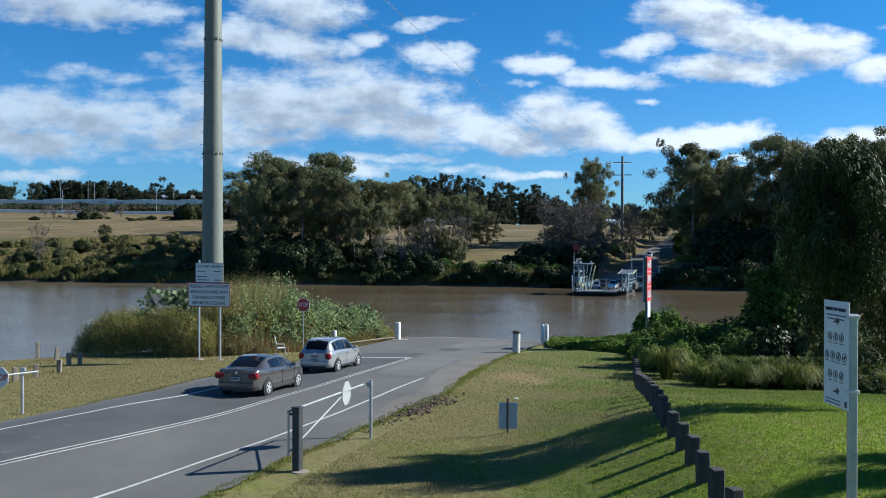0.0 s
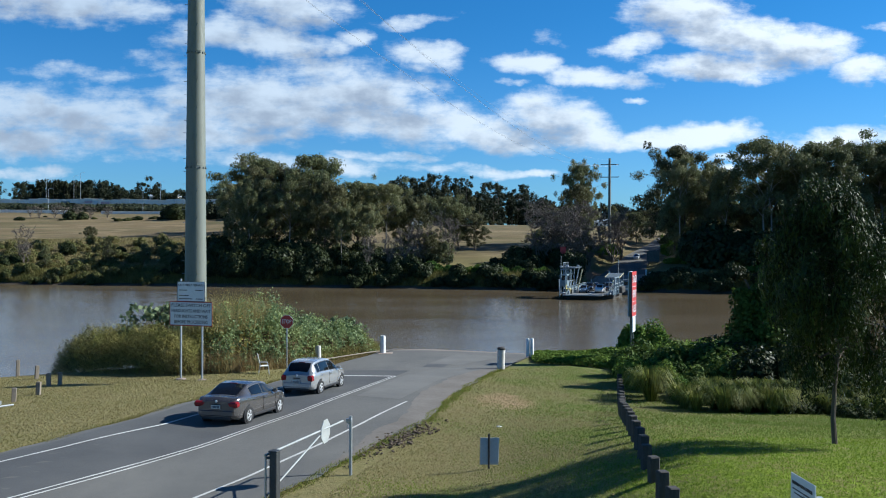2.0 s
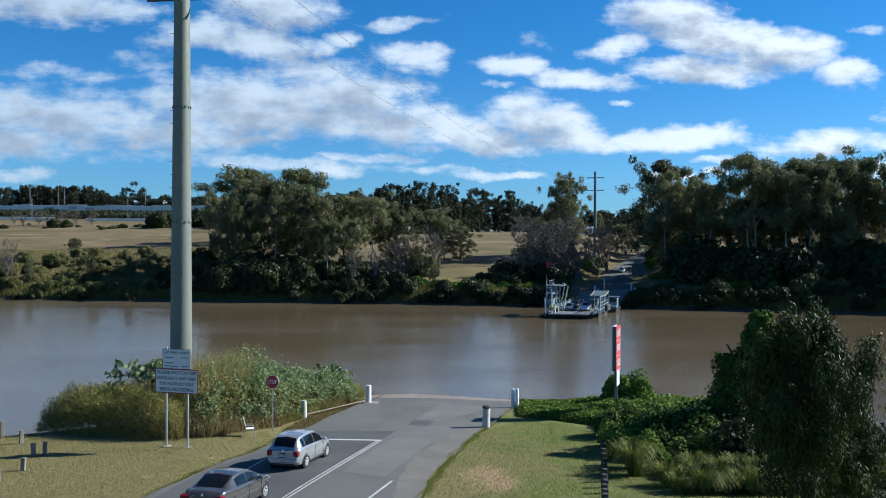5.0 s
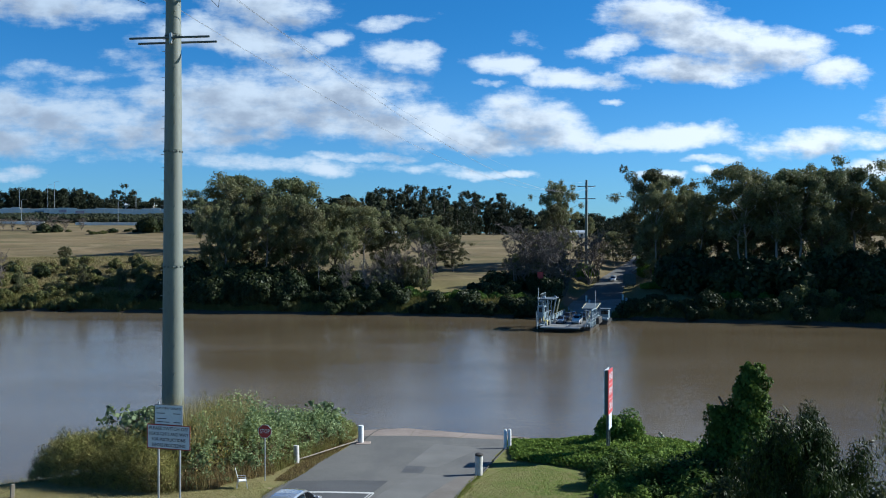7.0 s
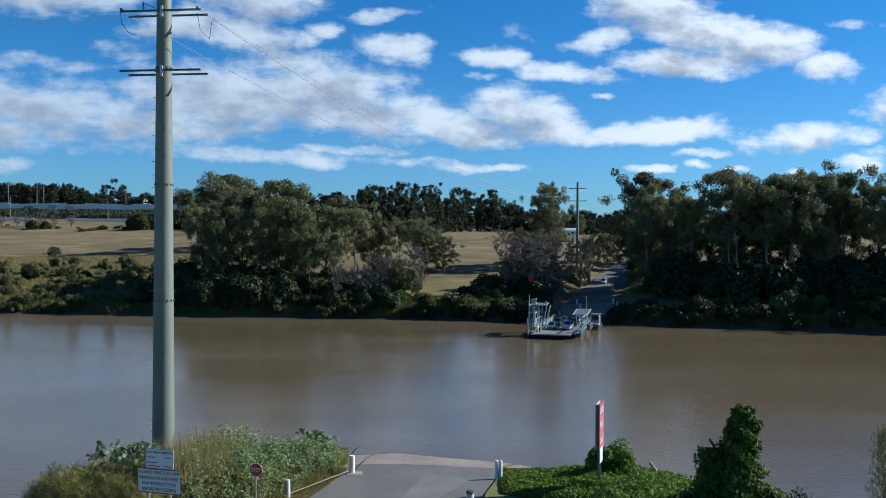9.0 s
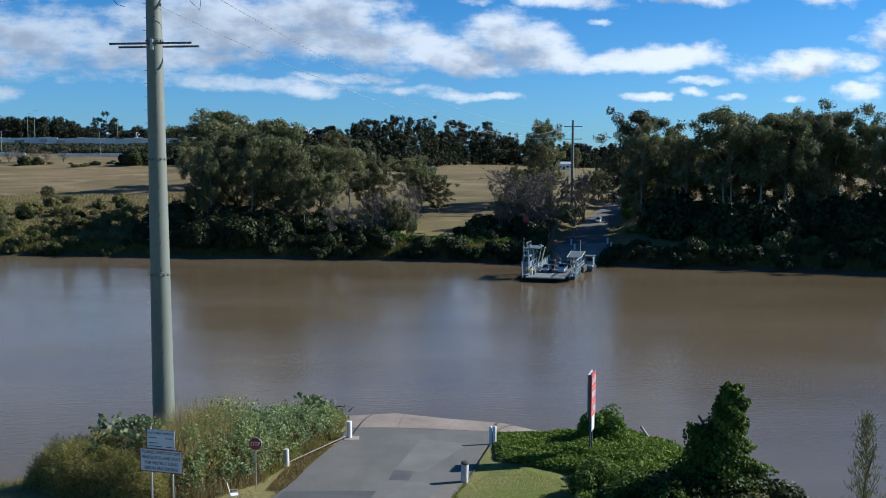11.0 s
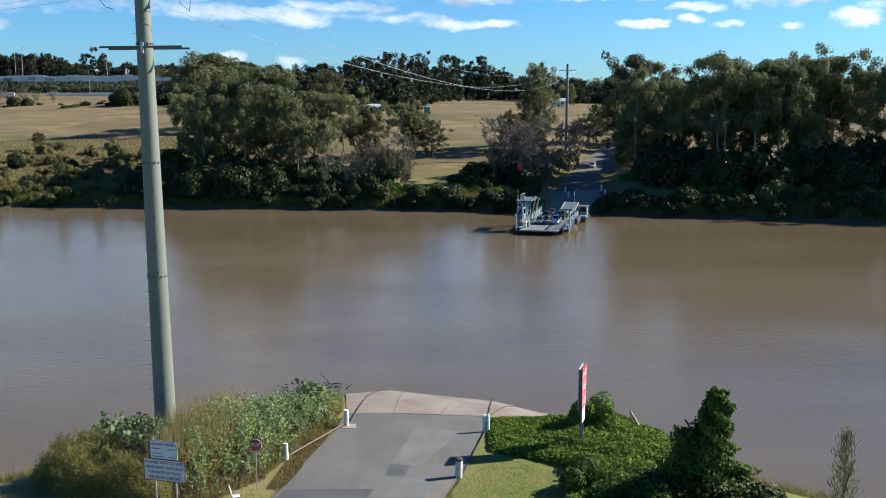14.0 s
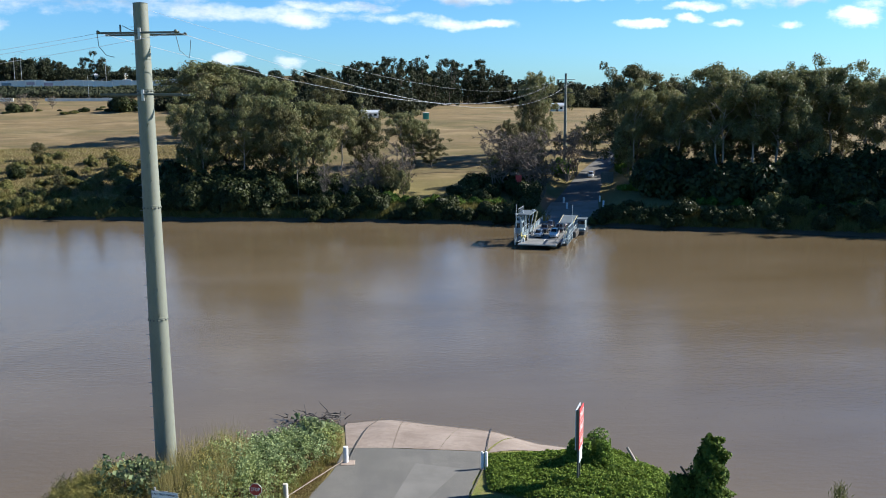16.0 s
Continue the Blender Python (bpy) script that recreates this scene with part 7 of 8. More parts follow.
rail_pts = [(x - 4.0, y, height(x - 4.0, y)) for x, y in [(54 + k * 2.4, 246 + k * 5.2) for k in range(9)]]
guard = thing("guard_rail", (0, 0, 0), "pale guard rail along the far road", "guard rail")
part("rail", Geo().tube([(x + 8.5, y, z + 0.9) for x, y, z in rail_pts], 0.16, 6), CONCRETE, guard)
for x, y, z in rail_pts:
    part("post", Geo().box((x + 8.5, y, z + 0.3), (0.14, 0.14, 1.3), None, 0.02), TIMBER_GREY, guard)

# ---- up on the rise: motorway wall, lamps, sheds ----


def motorway():
    wall = thing("noise_wall", (0, 0, 0), "long pale concrete motorway noise wall on the embankment", "wall", kind="structure")
    x = -420.0
    i = 0
    while x < -128:
        y = 598 + (x + 300) * 0.01
        z = height(x + 3, y)
        part("panel", Geo().box((x + 3.0, y, z + 1.9), (5.94, 0.4, 4.6 + 0.35 * (i % 3)), None, 0.05), WALL_GREY, wall)
        x += 6.0
        i += 1
    for x, w, mat_ in ((-231, 5.0, TAG_PINK), (-225.5, 4.2, WHITE_PAINT), (-220, 5.4, TAG_PINK), (-246, 6.0, FERRY_BLUE)):
        z = height(x, 597.6)
        part("painted_tag", Geo().box((x, 597.75 + (x + 300) * 0.01 - 0.02, z + 2.3), (w, 0.06, 1.7), None, 0.01), mat_, wall, "faded painted patch")
    low = thing("retaining_wall", (0, 0, 0), "low pale retaining wall below the motorway", "wall", kind="structure")
    for a, b in ((-330, -203), (-186, -150)):
        x = a
        while x < b:
            part("panel", Geo().box((x + 2.9, 500, height(x + 2.9, 500) + 0.6), (5.76, 0.4, 2.0), None, 0.04), WALL_GREY, low)
            x += 5.8
    for x, y, h in ((-262, 606, 16), (-244, 607, 19), (-238, 603, 21), (-186, 606, 16), (-140, 606, 14), (-215, 500, 13), (-165, 506, 13)):
        lamp = thing("street_lamp", (x, y, height(x, y)), "tall thin motorway light pole", "street lamp", "motorway lamps")
        part("pole", Geo().tube([(0, 0, 0), (0, 0, h)], [0.16, 0.09], 8), GALV, lamp)
        part("arm", Geo().tube([(0, 0, h), (0.5, 0, h + 0.35), (2.0, 0, h + 0.45)], 0.06, 6), GALV, lamp)
        part("lamp_head", Geo().box((2.3, 0, h + 0.42), (0.8, 0.3, 0.14), None, 0.04), GALV, lamp)


motorway()


def shed(x, y, turn, w, d, h, wall_mat, roof_mat, label, name="shed"):
    ob = thing(name, (x, y, height(x, y) - 0.2, 0, 0, turn), label, "building")
    part("walls", Geo().box((0, 0, h / 2), (w, d, h), None, 0.03), wall_mat, ob)
    g = Geo()
    o = 0.5
    g.v += [(-w / 2 - o, -d / 2 - o, h), (w / 2 + o, -d / 2 - o, h), (w / 2 + o, d / 2 + o, h), (-w / 2 - o, d / 2 + o, h), (-w / 2 - o, 0, h + d * 0.22), (w / 2 + o, 0, h + d * 0.22)]
    g.f += [(0, 1, 5, 4), (2, 3, 4, 5), (0, 4, 3), (1, 2, 5), (3, 2, 1, 0)]
    part("roof", g, roof_mat, ob)
    part("door", Geo().box((0, -d / 2 - 0.02, 1.05), (1.0, 0.06, 2.1), None, 0.01), DARK_PAINT, ob)
    for s in (-0.3, 0.3):
        win = part("window", Geo().box((s * w, -d / 2 - 0.02, h * 0.6), (1.4, 0.06, 1.0), None, 0.01), GLASS, ob)
        part("sill", Geo().box((s * w, -d / 2 - 0.06, h * 0.6 - 0.55), (1.6, 0.12, 0.08)), WHITE_PAINT, win)


shed(-11, 402, 5, 7, 5, 2.6, WALL_GREY, SIGN_BACK, "low farm shed with a pale metal roof", "farm_shed")
shed(86, 486, -10, 7, 6, 3.4, WALL_GREY, SIGN_BACK, "white farmhouse behind the trees", "farmhouse")
shed(-196, 650, 0, 20, 9, 5, WALL_GREY, SIGN_BACK, "pale roofed building beyond the motorway", "distant_building")
GREEN_PLASTIC = plain("green_plastic", (0.03, 0.22, 0.16), 0.5)
loo = thing("site_toilet", (12.6, 381, height(12.6, 381), 0, 0, 10), "green portable site toilet in the paddock", "toilet")
part("cabin", Geo().box((0, 0, 1.3), (2.2, 2.2, 2.6), None, 0.10), GREEN_PLASTIC, loo)
part("roof", Geo().box((0, 0, 2.7), (2.3, 2.3, 0.2), None, 0.08), WHITE_PAINT, loo)
part("door", Geo().box((0, -1.12, 1.2), (0.9, 0.06, 2.1), None, 0.02), GREEN_PLASTIC, loo)

# ---- vegetation on the near bank ----


def scatter(rng, n, poly):
    """Places spread evenly in a polygon of the plan."""
    p = np.array(poly)
    lo, hi = p.min(0), p.max(0)
    out = np.zeros((0, 2))
    while len(out) < n:
        q = rng.uniform(lo, hi, (n * 2, 2))
        inside = np.zeros(len(q), bool)
        for (x1, y1), (x2, y2) in zip(p, np.roll(p, -1, 0)):
            cond = ((y1 > q[:, 1]) != (y2 > q[:, 1])) & (q[:, 0] < (x2 - x1) * (q[:, 1] - y1) / (y2 - y1 + 1e-9) + x1)
            inside ^= cond
        out = np.concatenate([out, q[inside]])
    return out[:n]


def edge_distance(q, poly):
    p = np.array(poly)
    best = np.full(len(q), 1e9)
    for a, b in zip(p, np.roll(p, -1, 0)):
        t = np.clip(((q - a) @ (b - a)) / ((b - a) @ (b - a)), 0, 1)
        best = np.minimum(best, np.linalg.norm(q - (a + t[:, None] * (b - a)), axis=1))
    return best


def lumpy(q, k, seed):
    return (np.sin(q[:, 0] * k + seed) * np.sin(q[:, 1] * k * 1.1 + seed * 2) + 0.6 * np.sin(q[:, 0] * k * 2.3 + q[:, 1] * k * 1.7 + seed)) / 1.6


def canopy(name, seed, poly, n, top, size, material, aspect, droop=0.2, rise=1.1, fill=0.55, stalks=0):
    """A thicket over a patch of ground: leaves from the ground up to an uneven canopy that falls off towards its edge."""
    rng = np.random.default_rng(seed)
    q = scatter(rng, n, poly)
    d = edge_distance(q, poly)
    own = 1.0
    if stalks:
        pick = rng.integers(0, stalks, n)
        q = q[:stalks][pick]
        d = d[:stalks][pick]
        own = rng.uniform(0.72, 1.12, stalks)[pick]
        q = q + rng.normal(0, 0.11, (n, 2))
    hmax = own * top(q) * (1 - np.exp(-d / rise * 1.6)) * (1 + 0.24 * lumpy(q, 1.3, seed) + 0.20 * lumpy(q, 3.7, seed + 3)) + 0.12
    f = rng.uniform(0, 1, n) ** (1 - fill)
    z = land(q[:, 0], q[:, 1]) + np.maximum(hmax, 0.05) * f
    c = np.concatenate([q + rng.normal(0, 0.05, (n, 2)), z[:, None]], 1)
    mid = np.array(poly).mean(0)
    out = np.concatenate([(q - mid) / np.abs(q - mid).max() * 0.8 + rng.normal(0, 0.5, (n, 2)), np.full((n, 1), 0.8)], 1)
    return leaf_cloud(name, rng, c, size, material, aspect, droop, out=out, loose=0.6)


THICKET = ((-11.2, 44.2), (-10.0, 44.4), (-8.9, 46.5), (-7.4, 48.2), (-6.6, 51.4), (-5.2, 55.0), (-4.0, 58.0), (-4.0, 63.0), (-4.4, 67.5), (-6.5, 69.0), (-8.6, 64.5), (-10, 60), (-12.4, 54), (-12.6, 48))
MOUND = ((-20.3, 49.0), (-17.6, 46.3), (-15, 45.0), (-12.4, 43.6), (-11.2, 43.4), (-11.0, 50), (-13, 56), (-17, 57.5), (-20.5, 54))


def thicket_top(q):
    return np.interp(q[:, 1], (43, 46, 50, 55, 60, 64, 69), (2.2, 2.9, 3.1, 2.3, 1.7, 1.1, 0.8))


weeds = thing("weed_thicket", (0, 0, 0), "tall broadleaf weeds with pale dry seed grass on the bank", "weeds", kind="stuff")
part("broad_leaves", canopy("broad_leaves", 201, THICKET, 56000, thicket_top, 0.165, LEAF_WEED, 0.55, 0.7, stalks=1000), None, weeds)
part("yellow_leaves", canopy("yellow_leaves", 202, ((-12.6, 44.5), (-10, 44.8), (-8.8, 48), (-8.6, 54), (-9.5, 58.5), (-11.5, 57.5), (-12.8, 52)), 15000, lambda q: thicket_top(q) * 1.03, 0.16, LEAF_YELLOW, 0.35, 0.6, stalks=700), None, weeds)
part("under_leaves", canopy("under_leaves", 203, THICKET, 9000, lambda q: thicket_top(q) * 0.5, 0.2, LEAF_DEAD, 0.5, rise=0.5), None, weeds)
rng_w = np.random.default_rng(205)
q = scatter(rng_w, 1500, THICKET)
root = np.concatenate([q, land(q[:, 0], q[:, 1])[:, None]], 1)
part("stems", blades("stems", rng_w, root, thicket_top(q) * rng_w.uniform(0.5, 0.9, 1500), 0.010, 0.10, GRASS_RANK), None, weeds)
seed_poly = ((-12.8, 45.5), (-10.5, 45.5), (-9, 48), (-8.8, 54), (-11, 57), (-13, 53))
q = scatter(rng_w, 2600, seed_poly)
root = np.concatenate([q, (land(q[:, 0], q[:, 1]) + 1.9)[:, None]], 1)
part("seed_heads", blades("seed_heads", rng_w, root, thicket_top(q) * 0.36 * (1 + 0.5 * lumpy(q, 2.1, 1.0)) + rng_w.uniform(0.2, 1.25, 2600), 0.010, 0.2, GRASS_DRY), None, weeds, "pale dry grass heads")
q = scatter(rng_w, 9000, ((-7.4, 48), (-6.3, 51.5), (-4.2, 57), (-3.7, 60.5), (-4.6, 64), (-7, 64), (-8, 55)))
root = np.concatenate([q, land(q[:, 0], q[:, 1])[:, None]], 1)
part("edge_grass", blades("edge_grass", rng_w, root, rng_w.uniform(0.35, 0.95, 9000), 0.014, 0.4, GRASS_RANK), None, weeds)

q = scatter(rng_w, 4200, ((-12.8, 43.8), (-9.6, 44.0), (-8.4, 46.4), (-7.0, 48.2), (-8.0, 50.0), (-10.5, 47.5), (-12.8, 47.0)))
root = np.concatenate([q, land(q[:, 0], q[:, 1])[:, None]], 1)
part("dry_stalks", blades("dry_stalks", rng_w, root, rng_w.uniform(0.4, 1.7, 4200) * np.interp(q[:, 0], (-12, -8), (1.0, 0.55)), 0.012, 0.22, GRASS_STALK), None, weeds, "dry brown grass stalks")

q = scatter(rng_w, 9000, ((-7.0, 46.6), (-6.05, 46.6), (-4.75, 52.5), (-3.55, 58.4), (-4.3, 58.6), (-6.3, 51.6)))
root = np.concatenate([q, land(q[:, 0], q[:, 1])[:, None]], 1)
part("verge_stubble", blades("verge_stubble", rng_w, root, rng_w.uniform(0.04, 0.22, 9000), 0.014, 0.7, GRASS_STALK), None, weeds, "short dry stubble beside the rail")

rank = thing("rank_grass_mound", (0, 0, 0), "mound of rank brown-green grass and creeper", "grass", kind="stuff")


def mound_top(q):
    return np.interp(q[:, 0], (-20.5, -18, -15, -11), (1.9, 2.1, 1.95, 1.7))


part("creeper", canopy("creeper", 211, MOUND, 15000, mound_top, 0.12, LEAF_MOUND, 0.4, 0.4, 0.35), None, rank)
# brown stems kept to the lower half also paint the mound's shadowed base
part("dead_stems", canopy("dead_stems", 213, MOUND, 7000, lambda q: mound_top(q) * 0.55, 0.16, LEAF_DEAD, 0.3, 0.4, 0.3), None, rank)
rng_m = np.random.default_rng(212)
q = scatter(rng_m, 52000, MOUND)
d = edge_distance(q, MOUND)
hm = mound_top(q) * (1 - np.exp(-d * 3.5)) * (1 + 0.30 * lumpy(q, 1.3, 4.0) + 0.22 * lumpy(q, 3.6, 1.0))
root = np.concatenate([q, (land(q[:, 0], q[:, 1]) + np.maximum(hm, 0) * rng_m.uniform(0.1, 0.9, 52000) ** 0.7)[:, None]], 1)
part("blades", blades("blades", rng_m, root, rng_m.uniform(0.25, 0.6, 52000), 0.011, 1.3, GRASS_MOUND), None, rank)


def castor(x, y, h, seed):
    """Open broad-leaved shrub: bare stems, big leaves near the ends."""
    tr, cr = tree_meshes(seed, h, 0.40, h * 0.36, 330, 0.27, BARK, LEAF_CASTOR, 0.07, 0.34, 3, 12, 0.5, 0.8)
    plant_tree((tr, cr), x, y, 1.0, 30 * seed, "open shrub with broad grey-green leaves", "shrub", "broadleaf shrubs", name="broadleaf_shrub")


castor(-15.2, 49.6, 3.4, 4)
castor(-14.2, 49.2, 3.5, 7)
castor(-13.2, 48.6, 3.4, 7)
castor(-5.9, 60.5, 2.3, 6)
drift = Geo()
rd = np.random.default_rng(8)
for k in range(80):
    a = Vector((-6.5 + rd.uniform(-2.4, 2.4), 71.0 + rd.uniform(-0.9, 1.2), 0.05 + rd.uniform(0, 0.7)))
    limb(drift, rd, a, a + Vector(rd.normal(size=3) * np.array([0.9, 0.7, 0.35])), 0.05, 0.015, 0, 5, 3)
solo("driftwood", drift, TIMBER_DARK, "dark tangled driftwood at the water's edge", "driftwood")

# right of the ramp: vine mat, mound, ivy-clad stump, saplings
VINE = ((5.9, 57.6), (8.5, 58.2), (11.3, 58.6), (13.8, 60.2), (15.8, 58.0), (17.4, 53.0), (17.6, 47.0), (14.5, 42.5), (10.0, 42.5), (9.6, 46.0), (9.6, 49.0), (7.4, 50.6), (5.6, 51.6))


def vine_top(q):
    return np.interp(q[:, 0], (5.5, 9, 11, 14, 18), (0.30, 0.45, 0.9, 1.3, 1.2)) * np.interp(q[:, 1], (42, 46, 52, 60), (1.5, 1.2, 0.9, 0.6))


vine = thing("vine_mat", (0, 0, 0), "lush bright green vine smothering the bank", "vine", kind="stuff")
part("leaves", canopy("leaves", 221, VINE, 52000, vine_top, 0.15, LEAF_LUSH, 0.8, 0.3, 0.5, 0.7), None, vine)
m_bush = bush_mesh(231, 1.5, 1.4, 2.2, 5200, 0.15, LEAF_LUSH, 0.8, 10)
ob = solo("vine_mound", m_bush, None, "rounded bush covered in bright vine", "bush")
ob.matrix_world = pose(12.5, 55.2, height(12.5, 55.2) + 0.3) @ Matrix.Diagonal((1.1, 1.1, 1.2, 1))
solo("fallen_trunk", Geo().tube([(15.3, 56.6, 3.2), (15.6, 55.2, 2.6), (15.85, 53.2, 2.0)], [0.09, 0.11, 0.12], 8), BARK_PALE, "pale broken trunk leaning out of the vine", "log", smooth=True)


def ivy_tree():
    rng = np.random.default_rng(241)
    x, y = 15.7, 42.7
    z0 = height(x, y)
    ob = thing("ivy_clad_tree", (x, y, z0), "dead tree trunk wrapped in dense green ivy", "tree")
    g = Geo()
    limb(g, rng, (0, 0, -0.2), (0.15, 0, 5.6), 0.22, 0.08, 0, 8, 6)
    limb(g, rng, (0, 0, 2.2), (-1.35, 0, 5.0), 0.12, 0.05, 0.1, 6, 4)
    part("trunk", g, BARK, ob, smooth=True)
    n = 17000
    t = rng.uniform(0, 1, n) ** 1.25
    a = rng.uniform(0, 6.28, n)
    z = t * (9.4 - z0) - 0.25 * np.abs(np.sin(a * 1.5 + 0.7)) * (t > 0.9)
    r = np.interp(z, (0, 1.5, 2.5, 3.5, 4.5, 5.5, 6.3, 6.9), (2.9, 2.4, 1.75, 1.15, 0.82, 0.66, 0.45, 0.25)) * (1 + 0.40 * np.sin(z * 2.6 + a * 2) * np.sin(a * 3 + z * 1.7) + 0.24 * np.sin(z * 6.1 + a * 4) + 0.12 * np.sin(z * 13 + a * 9)) * rng.uniform(0.6, 1.05, n)
    c = np.stack([r * np.cos(a) + 0.02 * z, r * np.sin(a), z], 1)
    n2 = 2600
    z2 = rng.uniform(0, 1, n2)
    a2 = rng.uniform(0, 6.28, n2)
    r2 = (0.95 - 0.55 * z2) * rng.uniform(0.4, 1.05, n2) * (1 + 0.4 * np.sin(z2 * 9 + a2 * 2) + 0.25 * np.sin(z2 * 19 + a2 * 4))
    c2 = np.stack([-1.15 - 0.25 * z2 + r2 * np.cos(a2), r2 * np.sin(a2), 1.8 + 2.75 * z2], 1)
    part("ivy", leaf_cloud("ivy", rng, np.concatenate([c, c2]), 0.17, LEAF_IVY, 0.8, 0.5, out=np.concatenate([np.stack([np.cos(a), np.sin(a), np.full(n, 0.3)], 1), np.stack([np.cos(a2), np.sin(a2), np.full(n2, 0.3)], 1)])), None, ob, "dense green ivy")


ivy_tree()


def sapling():
    rng = np.random.default_rng(251)
    x, y = 19.0, 35.9
    z0 = height(x, y)
    ob = thing("sapling", (x, y, z0), "slender feathery young tree at the water's edge", "tree")
    g = Geo()
    h = 9.7 - z0
    limb(g, rng, (0, 0, -0.2), (0.1, 0, h), 0.08, 0.012, 0, 6, 8)
    pos, way = [], []
    for k in range(40):
        z = h * (0.25 + 0.72 * k / 40)
        ln = 1.5 * (1 - z / h) + 0.25
        a = k * 2.4
        e = Vector((math.cos(a) * ln * 0.55, math.sin(a) * ln * 0.55, z + ln * 0.9))
        pts = limb(g, rng, (0.1 * z / h, 0, z), e, 0.02, 0.005, 0.1, 4, 4)
        for p in pts[1:]:
            for _ in range(9):
                pos.append(tuple(p + Vector(rng.normal(size=3) * 0.11)))
                way.append(rng.normal(size=3) * 0.35 + np.array([math.cos(a) * 0.4, math.sin(a) * 0.4, 1.0]))
    part("stem", g, BARK, ob, smooth=True)
    way = unit(np.array(way))
    s = unit(np.cross(way, rng.normal(size=way.shape))) * 0.016
    part("needles", quads("needles", np.array(pos), way * 0.13, s, LEAF_BANK), None, ob)


sapling()

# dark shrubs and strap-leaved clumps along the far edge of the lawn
NEAR_SHRUB = [bush_mesh(261 + i, 1.5, 1.4, 2.1, 3600, 0.16, (LEAF_SHADED, LEAF_WILLOW, LEAF_BANK, LEAF_IVY)[i], 0.7, 11, tri=True) for i in range(4)]
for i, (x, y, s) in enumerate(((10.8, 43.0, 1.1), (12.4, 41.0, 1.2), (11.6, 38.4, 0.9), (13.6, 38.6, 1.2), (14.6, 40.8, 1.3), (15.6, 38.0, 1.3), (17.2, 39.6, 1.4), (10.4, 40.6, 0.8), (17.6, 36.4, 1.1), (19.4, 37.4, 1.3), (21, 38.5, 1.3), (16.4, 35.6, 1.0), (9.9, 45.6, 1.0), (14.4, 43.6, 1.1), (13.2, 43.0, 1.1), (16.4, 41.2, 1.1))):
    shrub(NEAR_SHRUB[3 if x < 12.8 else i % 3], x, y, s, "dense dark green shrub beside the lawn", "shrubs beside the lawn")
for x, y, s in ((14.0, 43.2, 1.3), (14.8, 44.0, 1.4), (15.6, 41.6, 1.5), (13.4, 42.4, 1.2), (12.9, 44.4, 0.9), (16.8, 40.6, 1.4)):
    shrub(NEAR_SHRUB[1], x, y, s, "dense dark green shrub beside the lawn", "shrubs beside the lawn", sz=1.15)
# these near-black shrubs also stand in for shaded grass near the tree
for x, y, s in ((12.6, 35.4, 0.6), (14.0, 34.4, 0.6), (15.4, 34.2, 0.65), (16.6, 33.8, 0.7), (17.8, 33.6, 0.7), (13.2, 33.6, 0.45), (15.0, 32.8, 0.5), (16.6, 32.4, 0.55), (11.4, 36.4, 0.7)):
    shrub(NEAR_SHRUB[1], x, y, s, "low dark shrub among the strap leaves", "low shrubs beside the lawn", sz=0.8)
for x, y, s in ((9.6, 40.2, 0.85), (9.5, 42.2, 0.8), (10.3, 36.6, 0.6)):
    shrub(m_bush, x, y, s, "bright vine-covered shrub at the lawn edge", "vine shrubs", "vine_shrub")
STRAP = [strap_clump(271 + i, 420, 1.25, STRAP_LEAF) for i in range(3)]
rk = random.Random(31)
MORE = tuple((rk.uniform(9.4, 18.8), 33.6 + rk.uniform(-0.4, 1.4), rk.uniform(0.6, 0.95)) for _ in range(30))
for i, (x, y, s) in enumerate(MORE + ((8.6, 36.6, 1.25), (8.9, 38.0, 1.1), (9.4, 34.6, 0.9), (10.6, 34.8, 1.05), (11.3, 34.2, 1.0), (12.2, 34.6, 1.05), (13.0, 34.9, 1.0), (13.9, 35.0, 1.05), (14.7, 35.2, 0.95), (15.6, 35.2, 1.0), (16.6, 35.0, 1.05), (17.6, 34.8, 1.0), (12.6, 36.0, 1.0), (10.9, 36.2, 1.0), (14.5, 36.6, 1.0), (18.6, 34.6, 1.1))):
    ob = solo("strap_leaf_clump", STRAP[i % 3], None, "spiky clump of yellow-green strap leaves", "plant", "strap-leaf clumps")
    ob.matrix_world = pose(x, y, height(x, y) - 0.05, 0, 0, i * 67) @ Matrix.Diagonal((s, s, s, 1))
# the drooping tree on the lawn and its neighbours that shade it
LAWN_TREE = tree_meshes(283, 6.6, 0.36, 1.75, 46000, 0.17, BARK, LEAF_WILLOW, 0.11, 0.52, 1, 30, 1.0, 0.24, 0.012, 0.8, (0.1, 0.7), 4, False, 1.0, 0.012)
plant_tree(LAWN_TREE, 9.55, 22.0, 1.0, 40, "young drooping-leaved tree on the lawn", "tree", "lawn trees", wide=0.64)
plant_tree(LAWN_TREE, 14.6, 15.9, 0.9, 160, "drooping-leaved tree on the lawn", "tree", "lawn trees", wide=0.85)


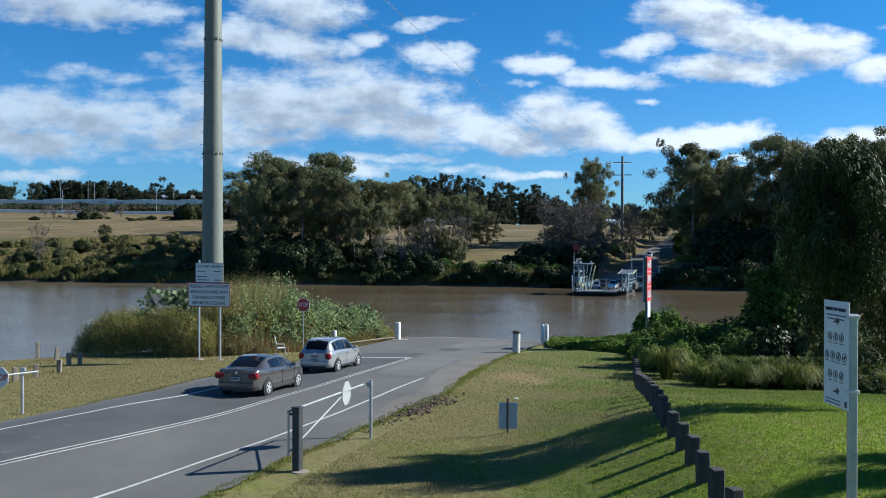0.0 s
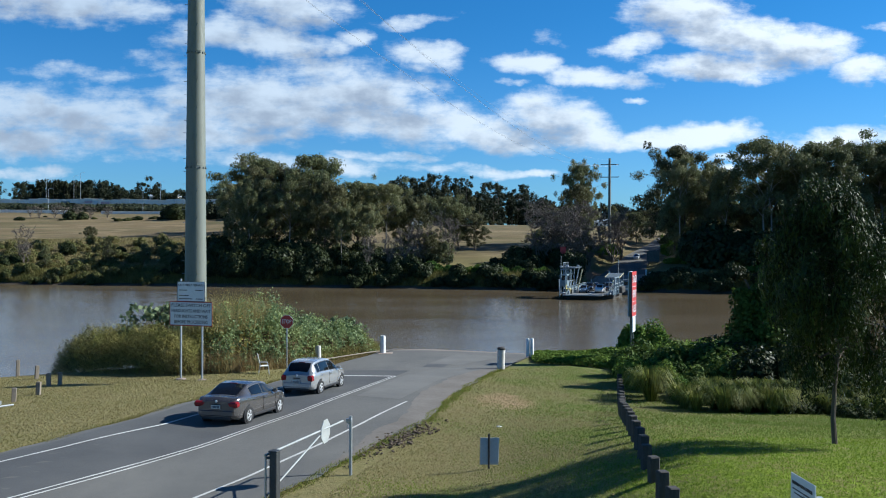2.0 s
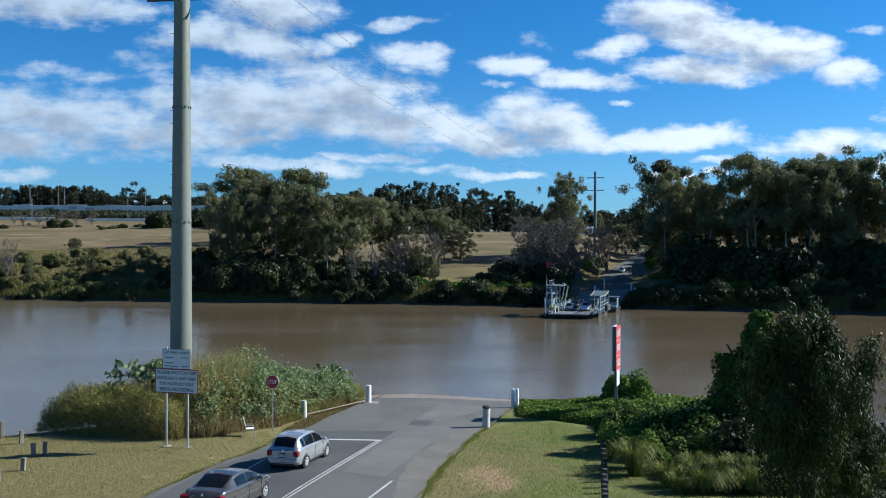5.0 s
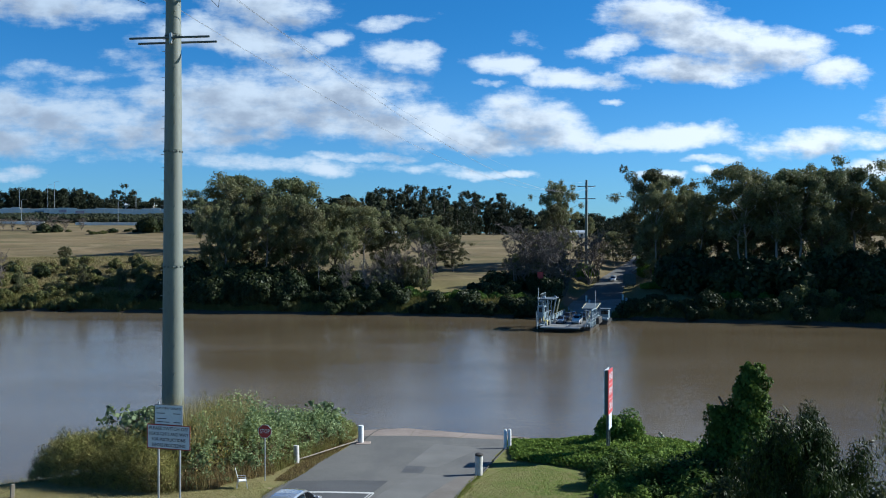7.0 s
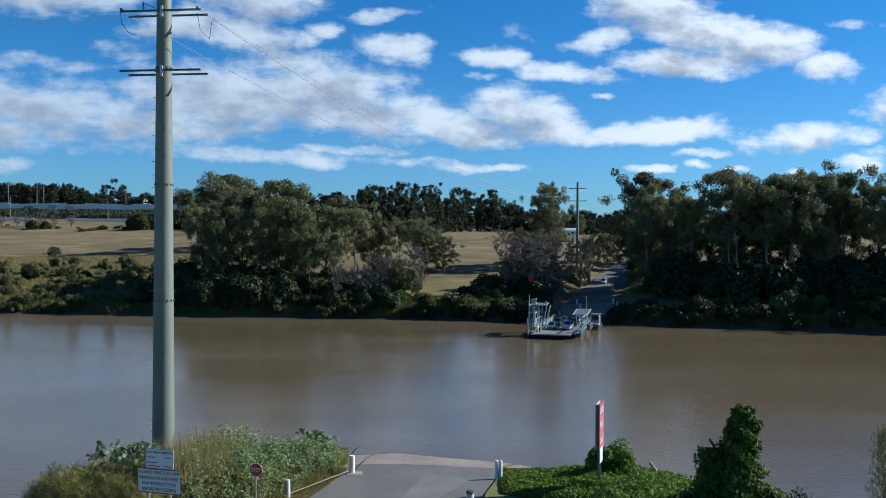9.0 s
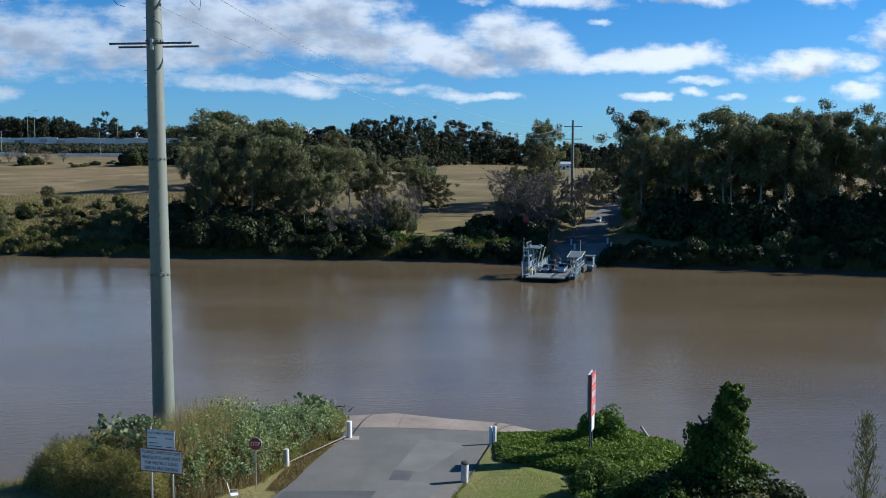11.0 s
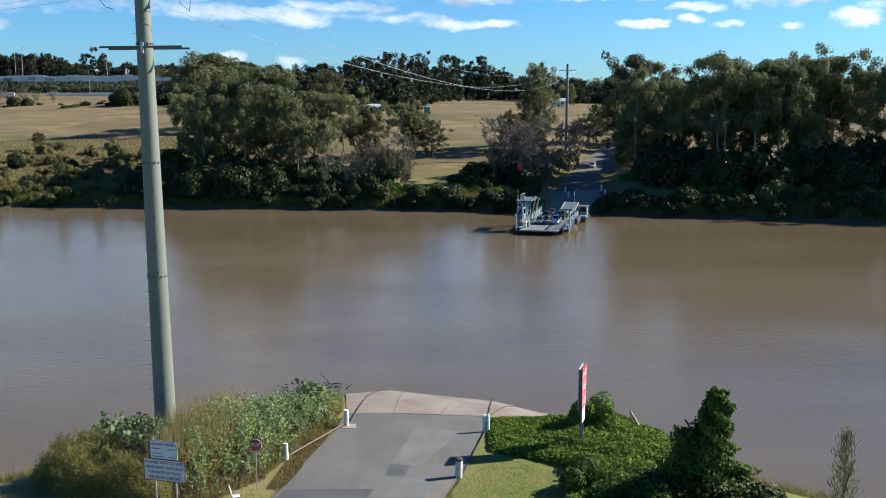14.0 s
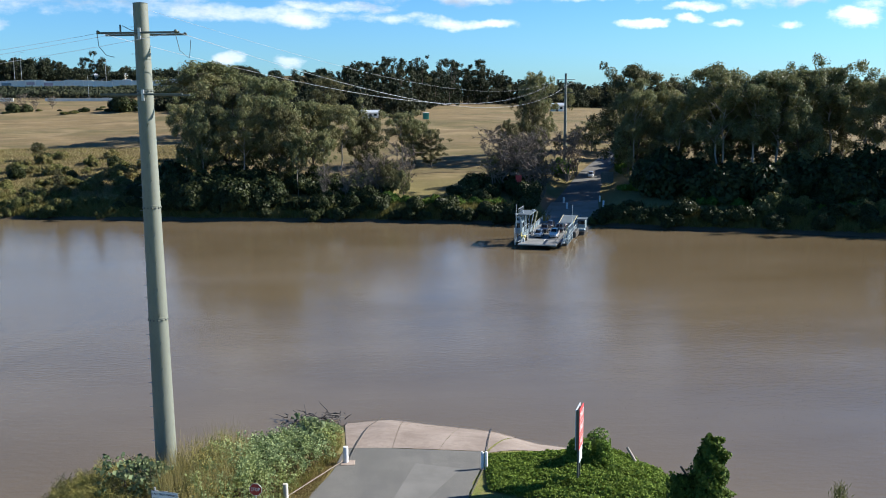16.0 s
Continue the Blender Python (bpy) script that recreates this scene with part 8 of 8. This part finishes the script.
def lawn():
    """Grass blades on the lawns, thicker and greener up the slope, sparse and dry by the road."""
    rng = np.random.default_rng(291)
    ob = thing("lawn_grass", (0, 0, 0), "short mown lawn, green with dry patches", "grass", kind="stuff")
    right_poly = ((-3.6, 17.0), (-1.4, 24.6), (0.0, 31), (1.6, 40), (3.6, 47), (6.0, 51), (9.6, 47), (9.0, 38), (10, 33.6), (19, 33.6), (19, 12), (-1, 12))
    n = 620000
    q = scatter(rng, n, right_poly)
    keep = rng.uniform(0, 1, n) < np.interp(q[:, 1], (12, 17, 24, 34, 50), (0.8, 0.70, 0.40, 0.22, 0.14))
    q = q[keep]
    n = len(q)
    root = np.concatenate([q, land(q[:, 0], q[:, 1])[:, None]], 1)
    wet = np.clip((q[:, 0] + 1) / 8 * 0.62 + 0.35 * np.clip((30 - q[:, 1]) / 18, 0, 1) + 0.45 * lumpy(q, 0.7, 2) + 0.2 * rng.normal(size=n), 0, 1)
    green = wet > 0.42
    for nm, sel, mat_ in (("vivid_blades", green & (q[:, 1] < 23), GRASS_VIVID), ("green_blades", green & (q[:, 1] >= 23), GRASS_GREEN), ("dry_blades", ~green, GRASS_STRAW)):
        r = root[sel]
        part(nm, blades(nm, rng, r, rng.uniform(0.02, 0.06, len(r)) * np.interp(r[:, 1], (15, 40), (1.0, 1.5)), 0.0085, 0.8, mat_), None, ob)
    left_poly = ((-24, 21.5), (-12.75, 21.5), (-10.75, 26), (-9.55, 31), (-8.75, 36), (-7.55, 40.5), (-6.9, 44), (-7.6, 46.5), (-9.5, 44.6), (-15, 45.2), (-20.5, 49.5), (-27, 50), (-30, 40))
    q = scatter(rng, 84000, left_poly)
    r = np.concatenate([q, land(q[:, 0], q[:, 1])[:, None]], 1)
    pick = rng.uniform(0, 1, len(r)) < 0.45 + 0.5 * lumpy(q, 0.8, 5)
    part("verge_green", blades("verge_green", rng, r[pick], rng.uniform(0.03, 0.07, pick.sum()), 0.013, 0.9, GRASS_VERGE), None, ob)
    part("verge_dry", blades("verge_dry", rng, r[~pick], rng.uniform(0.03, 0.07, (~pick).sum()), 0.014, 0.9, GRASS_STRAW), None, ob)


lawn()


def rubble():
    """Clods and broken bitumen along the crumbling road edge."""
    r = random.Random(12)
    g = Geo()
    for _ in range(620):
        y = r.gauss(27.6, 1.25)
        x = float(np.interp(y, [p[1] for p in ROAD_R], [p[0] for p in ROAD_R])) + r.gauss(0.25, 0.30) + 0.18 * math.sin(y * 3.1)
        s = 0.010 + 0.045 * r.random() ** 2.2
        g.box((x, y, height(x, y) + UP * 0.6 + s * 0.2), (s * 2, s * 1.6, s), pose(0, 0, 0, r.uniform(-30, 30), r.uniform(-30, 30), r.uniform(0, 180)), s * 0.25)
    solo("rubble", g, EARTH_CLOD, "dark clods and broken bitumen on the road edge", "rubble", kind="stuff")


rubble()


def road_edge_grass():
    """Tufts that creep over the broken edges of the bitumen."""
    rng = np.random.default_rng(331)
    ob = thing("road_edge_grass", (0, 0, 0), "ragged grass tufts along the road edge", "grass", kind="stuff")
    for nm, edge, side, lo, hi, count, mat_ in (("right_tufts", ROAD_R, 1, 15, 49, 9000, GRASS_GREEN), ("right_straw", ROAD_R, 1, 15, 49, 6000, GRASS_VERGE), ("left_tufts", ROAD_L, -1, 26, 50, 6000, GRASS_VERGE)):
        y = rng.uniform(lo, hi, count)
        x = np.interp(y, [p[1] for p in edge], [p[0] for p in edge]) + side * (np.abs(rng.normal(0, 0.16, count)) - 0.07 + 0.06 * np.sin(y * 2.3))
        r = np.stack([x, y, land(x, y) + 0.01], 1)
        part(nm, blades(nm, rng, r, rng.uniform(0.04, 0.13, count), 0.010, 0.8, mat_), None, ob)


road_edge_grass()
solo("litter", Geo().box((2.15, 29.3, height(2.15, 29.3) + 0.02), (0.16, 0.09, 0.04), pose(0, 0, 0, 0, 8, 30), 0.012), WHITE_PAINT, "scrap of white litter on the grass", "litter")


def bank_grass():
    """Reeds and rough grass along both waterlines."""
    rng = np.random.default_rng(301)
    ob = thing("bank_grass", (0, 0, 0), "rough grass and reeds along the waterline", "grass", kind="stuff")
    n = 60000
    x = rng.uniform(-125, 128, n)
    y = np.interp(x, FAR_X, FAR_Y) + 0.3 + np.abs(rng.normal(0, 3.2, n))
    ok = np.abs(x - np.interp(y, [p[1] for p in FAR_ROAD], [p[0] for p in FAR_ROAD])) > 4.5
    x, y = x[ok], y[ok]
    r = np.stack([x, y, land(x, y)], 1)
    part("far_reeds", blades("far_reeds", rng, r, rng.uniform(0.5, 1.7, len(r)), 0.07, 0.5, GRASS_RANK), None, ob)
    n = 80000
    x = rng.uniform(-140, -46, n)
    y = np.interp(x, FAR_X, FAR_Y) + 3 + 82 * rng.uniform(0, 1, n) ** 1.5
    r = np.stack([x, y, land(x, y)], 1)
    part("rough_grass", blades("rough_grass", rng, r, rng.uniform(0.25, 0.8, n), 0.09, 0.8, GRASS_PADDOCK), None, ob)
    n = 9000
    x = np.concatenate([rng.uniform(-40, -19, n // 2), rng.uniform(16, 40, n // 2)])
    y = np.interp(x, NEAR_X, NEAR_Y) - 0.4 - np.abs(rng.normal(0, 1.2, len(x)))
    r = np.stack([x, y, land(x, y)], 1)
    part("near_reeds", blades("near_reeds", rng, r, rng.uniform(0.3, 0.9, len(x)), 0.016, 0.5, GRASS_RANK), None, ob)


bank_grass()
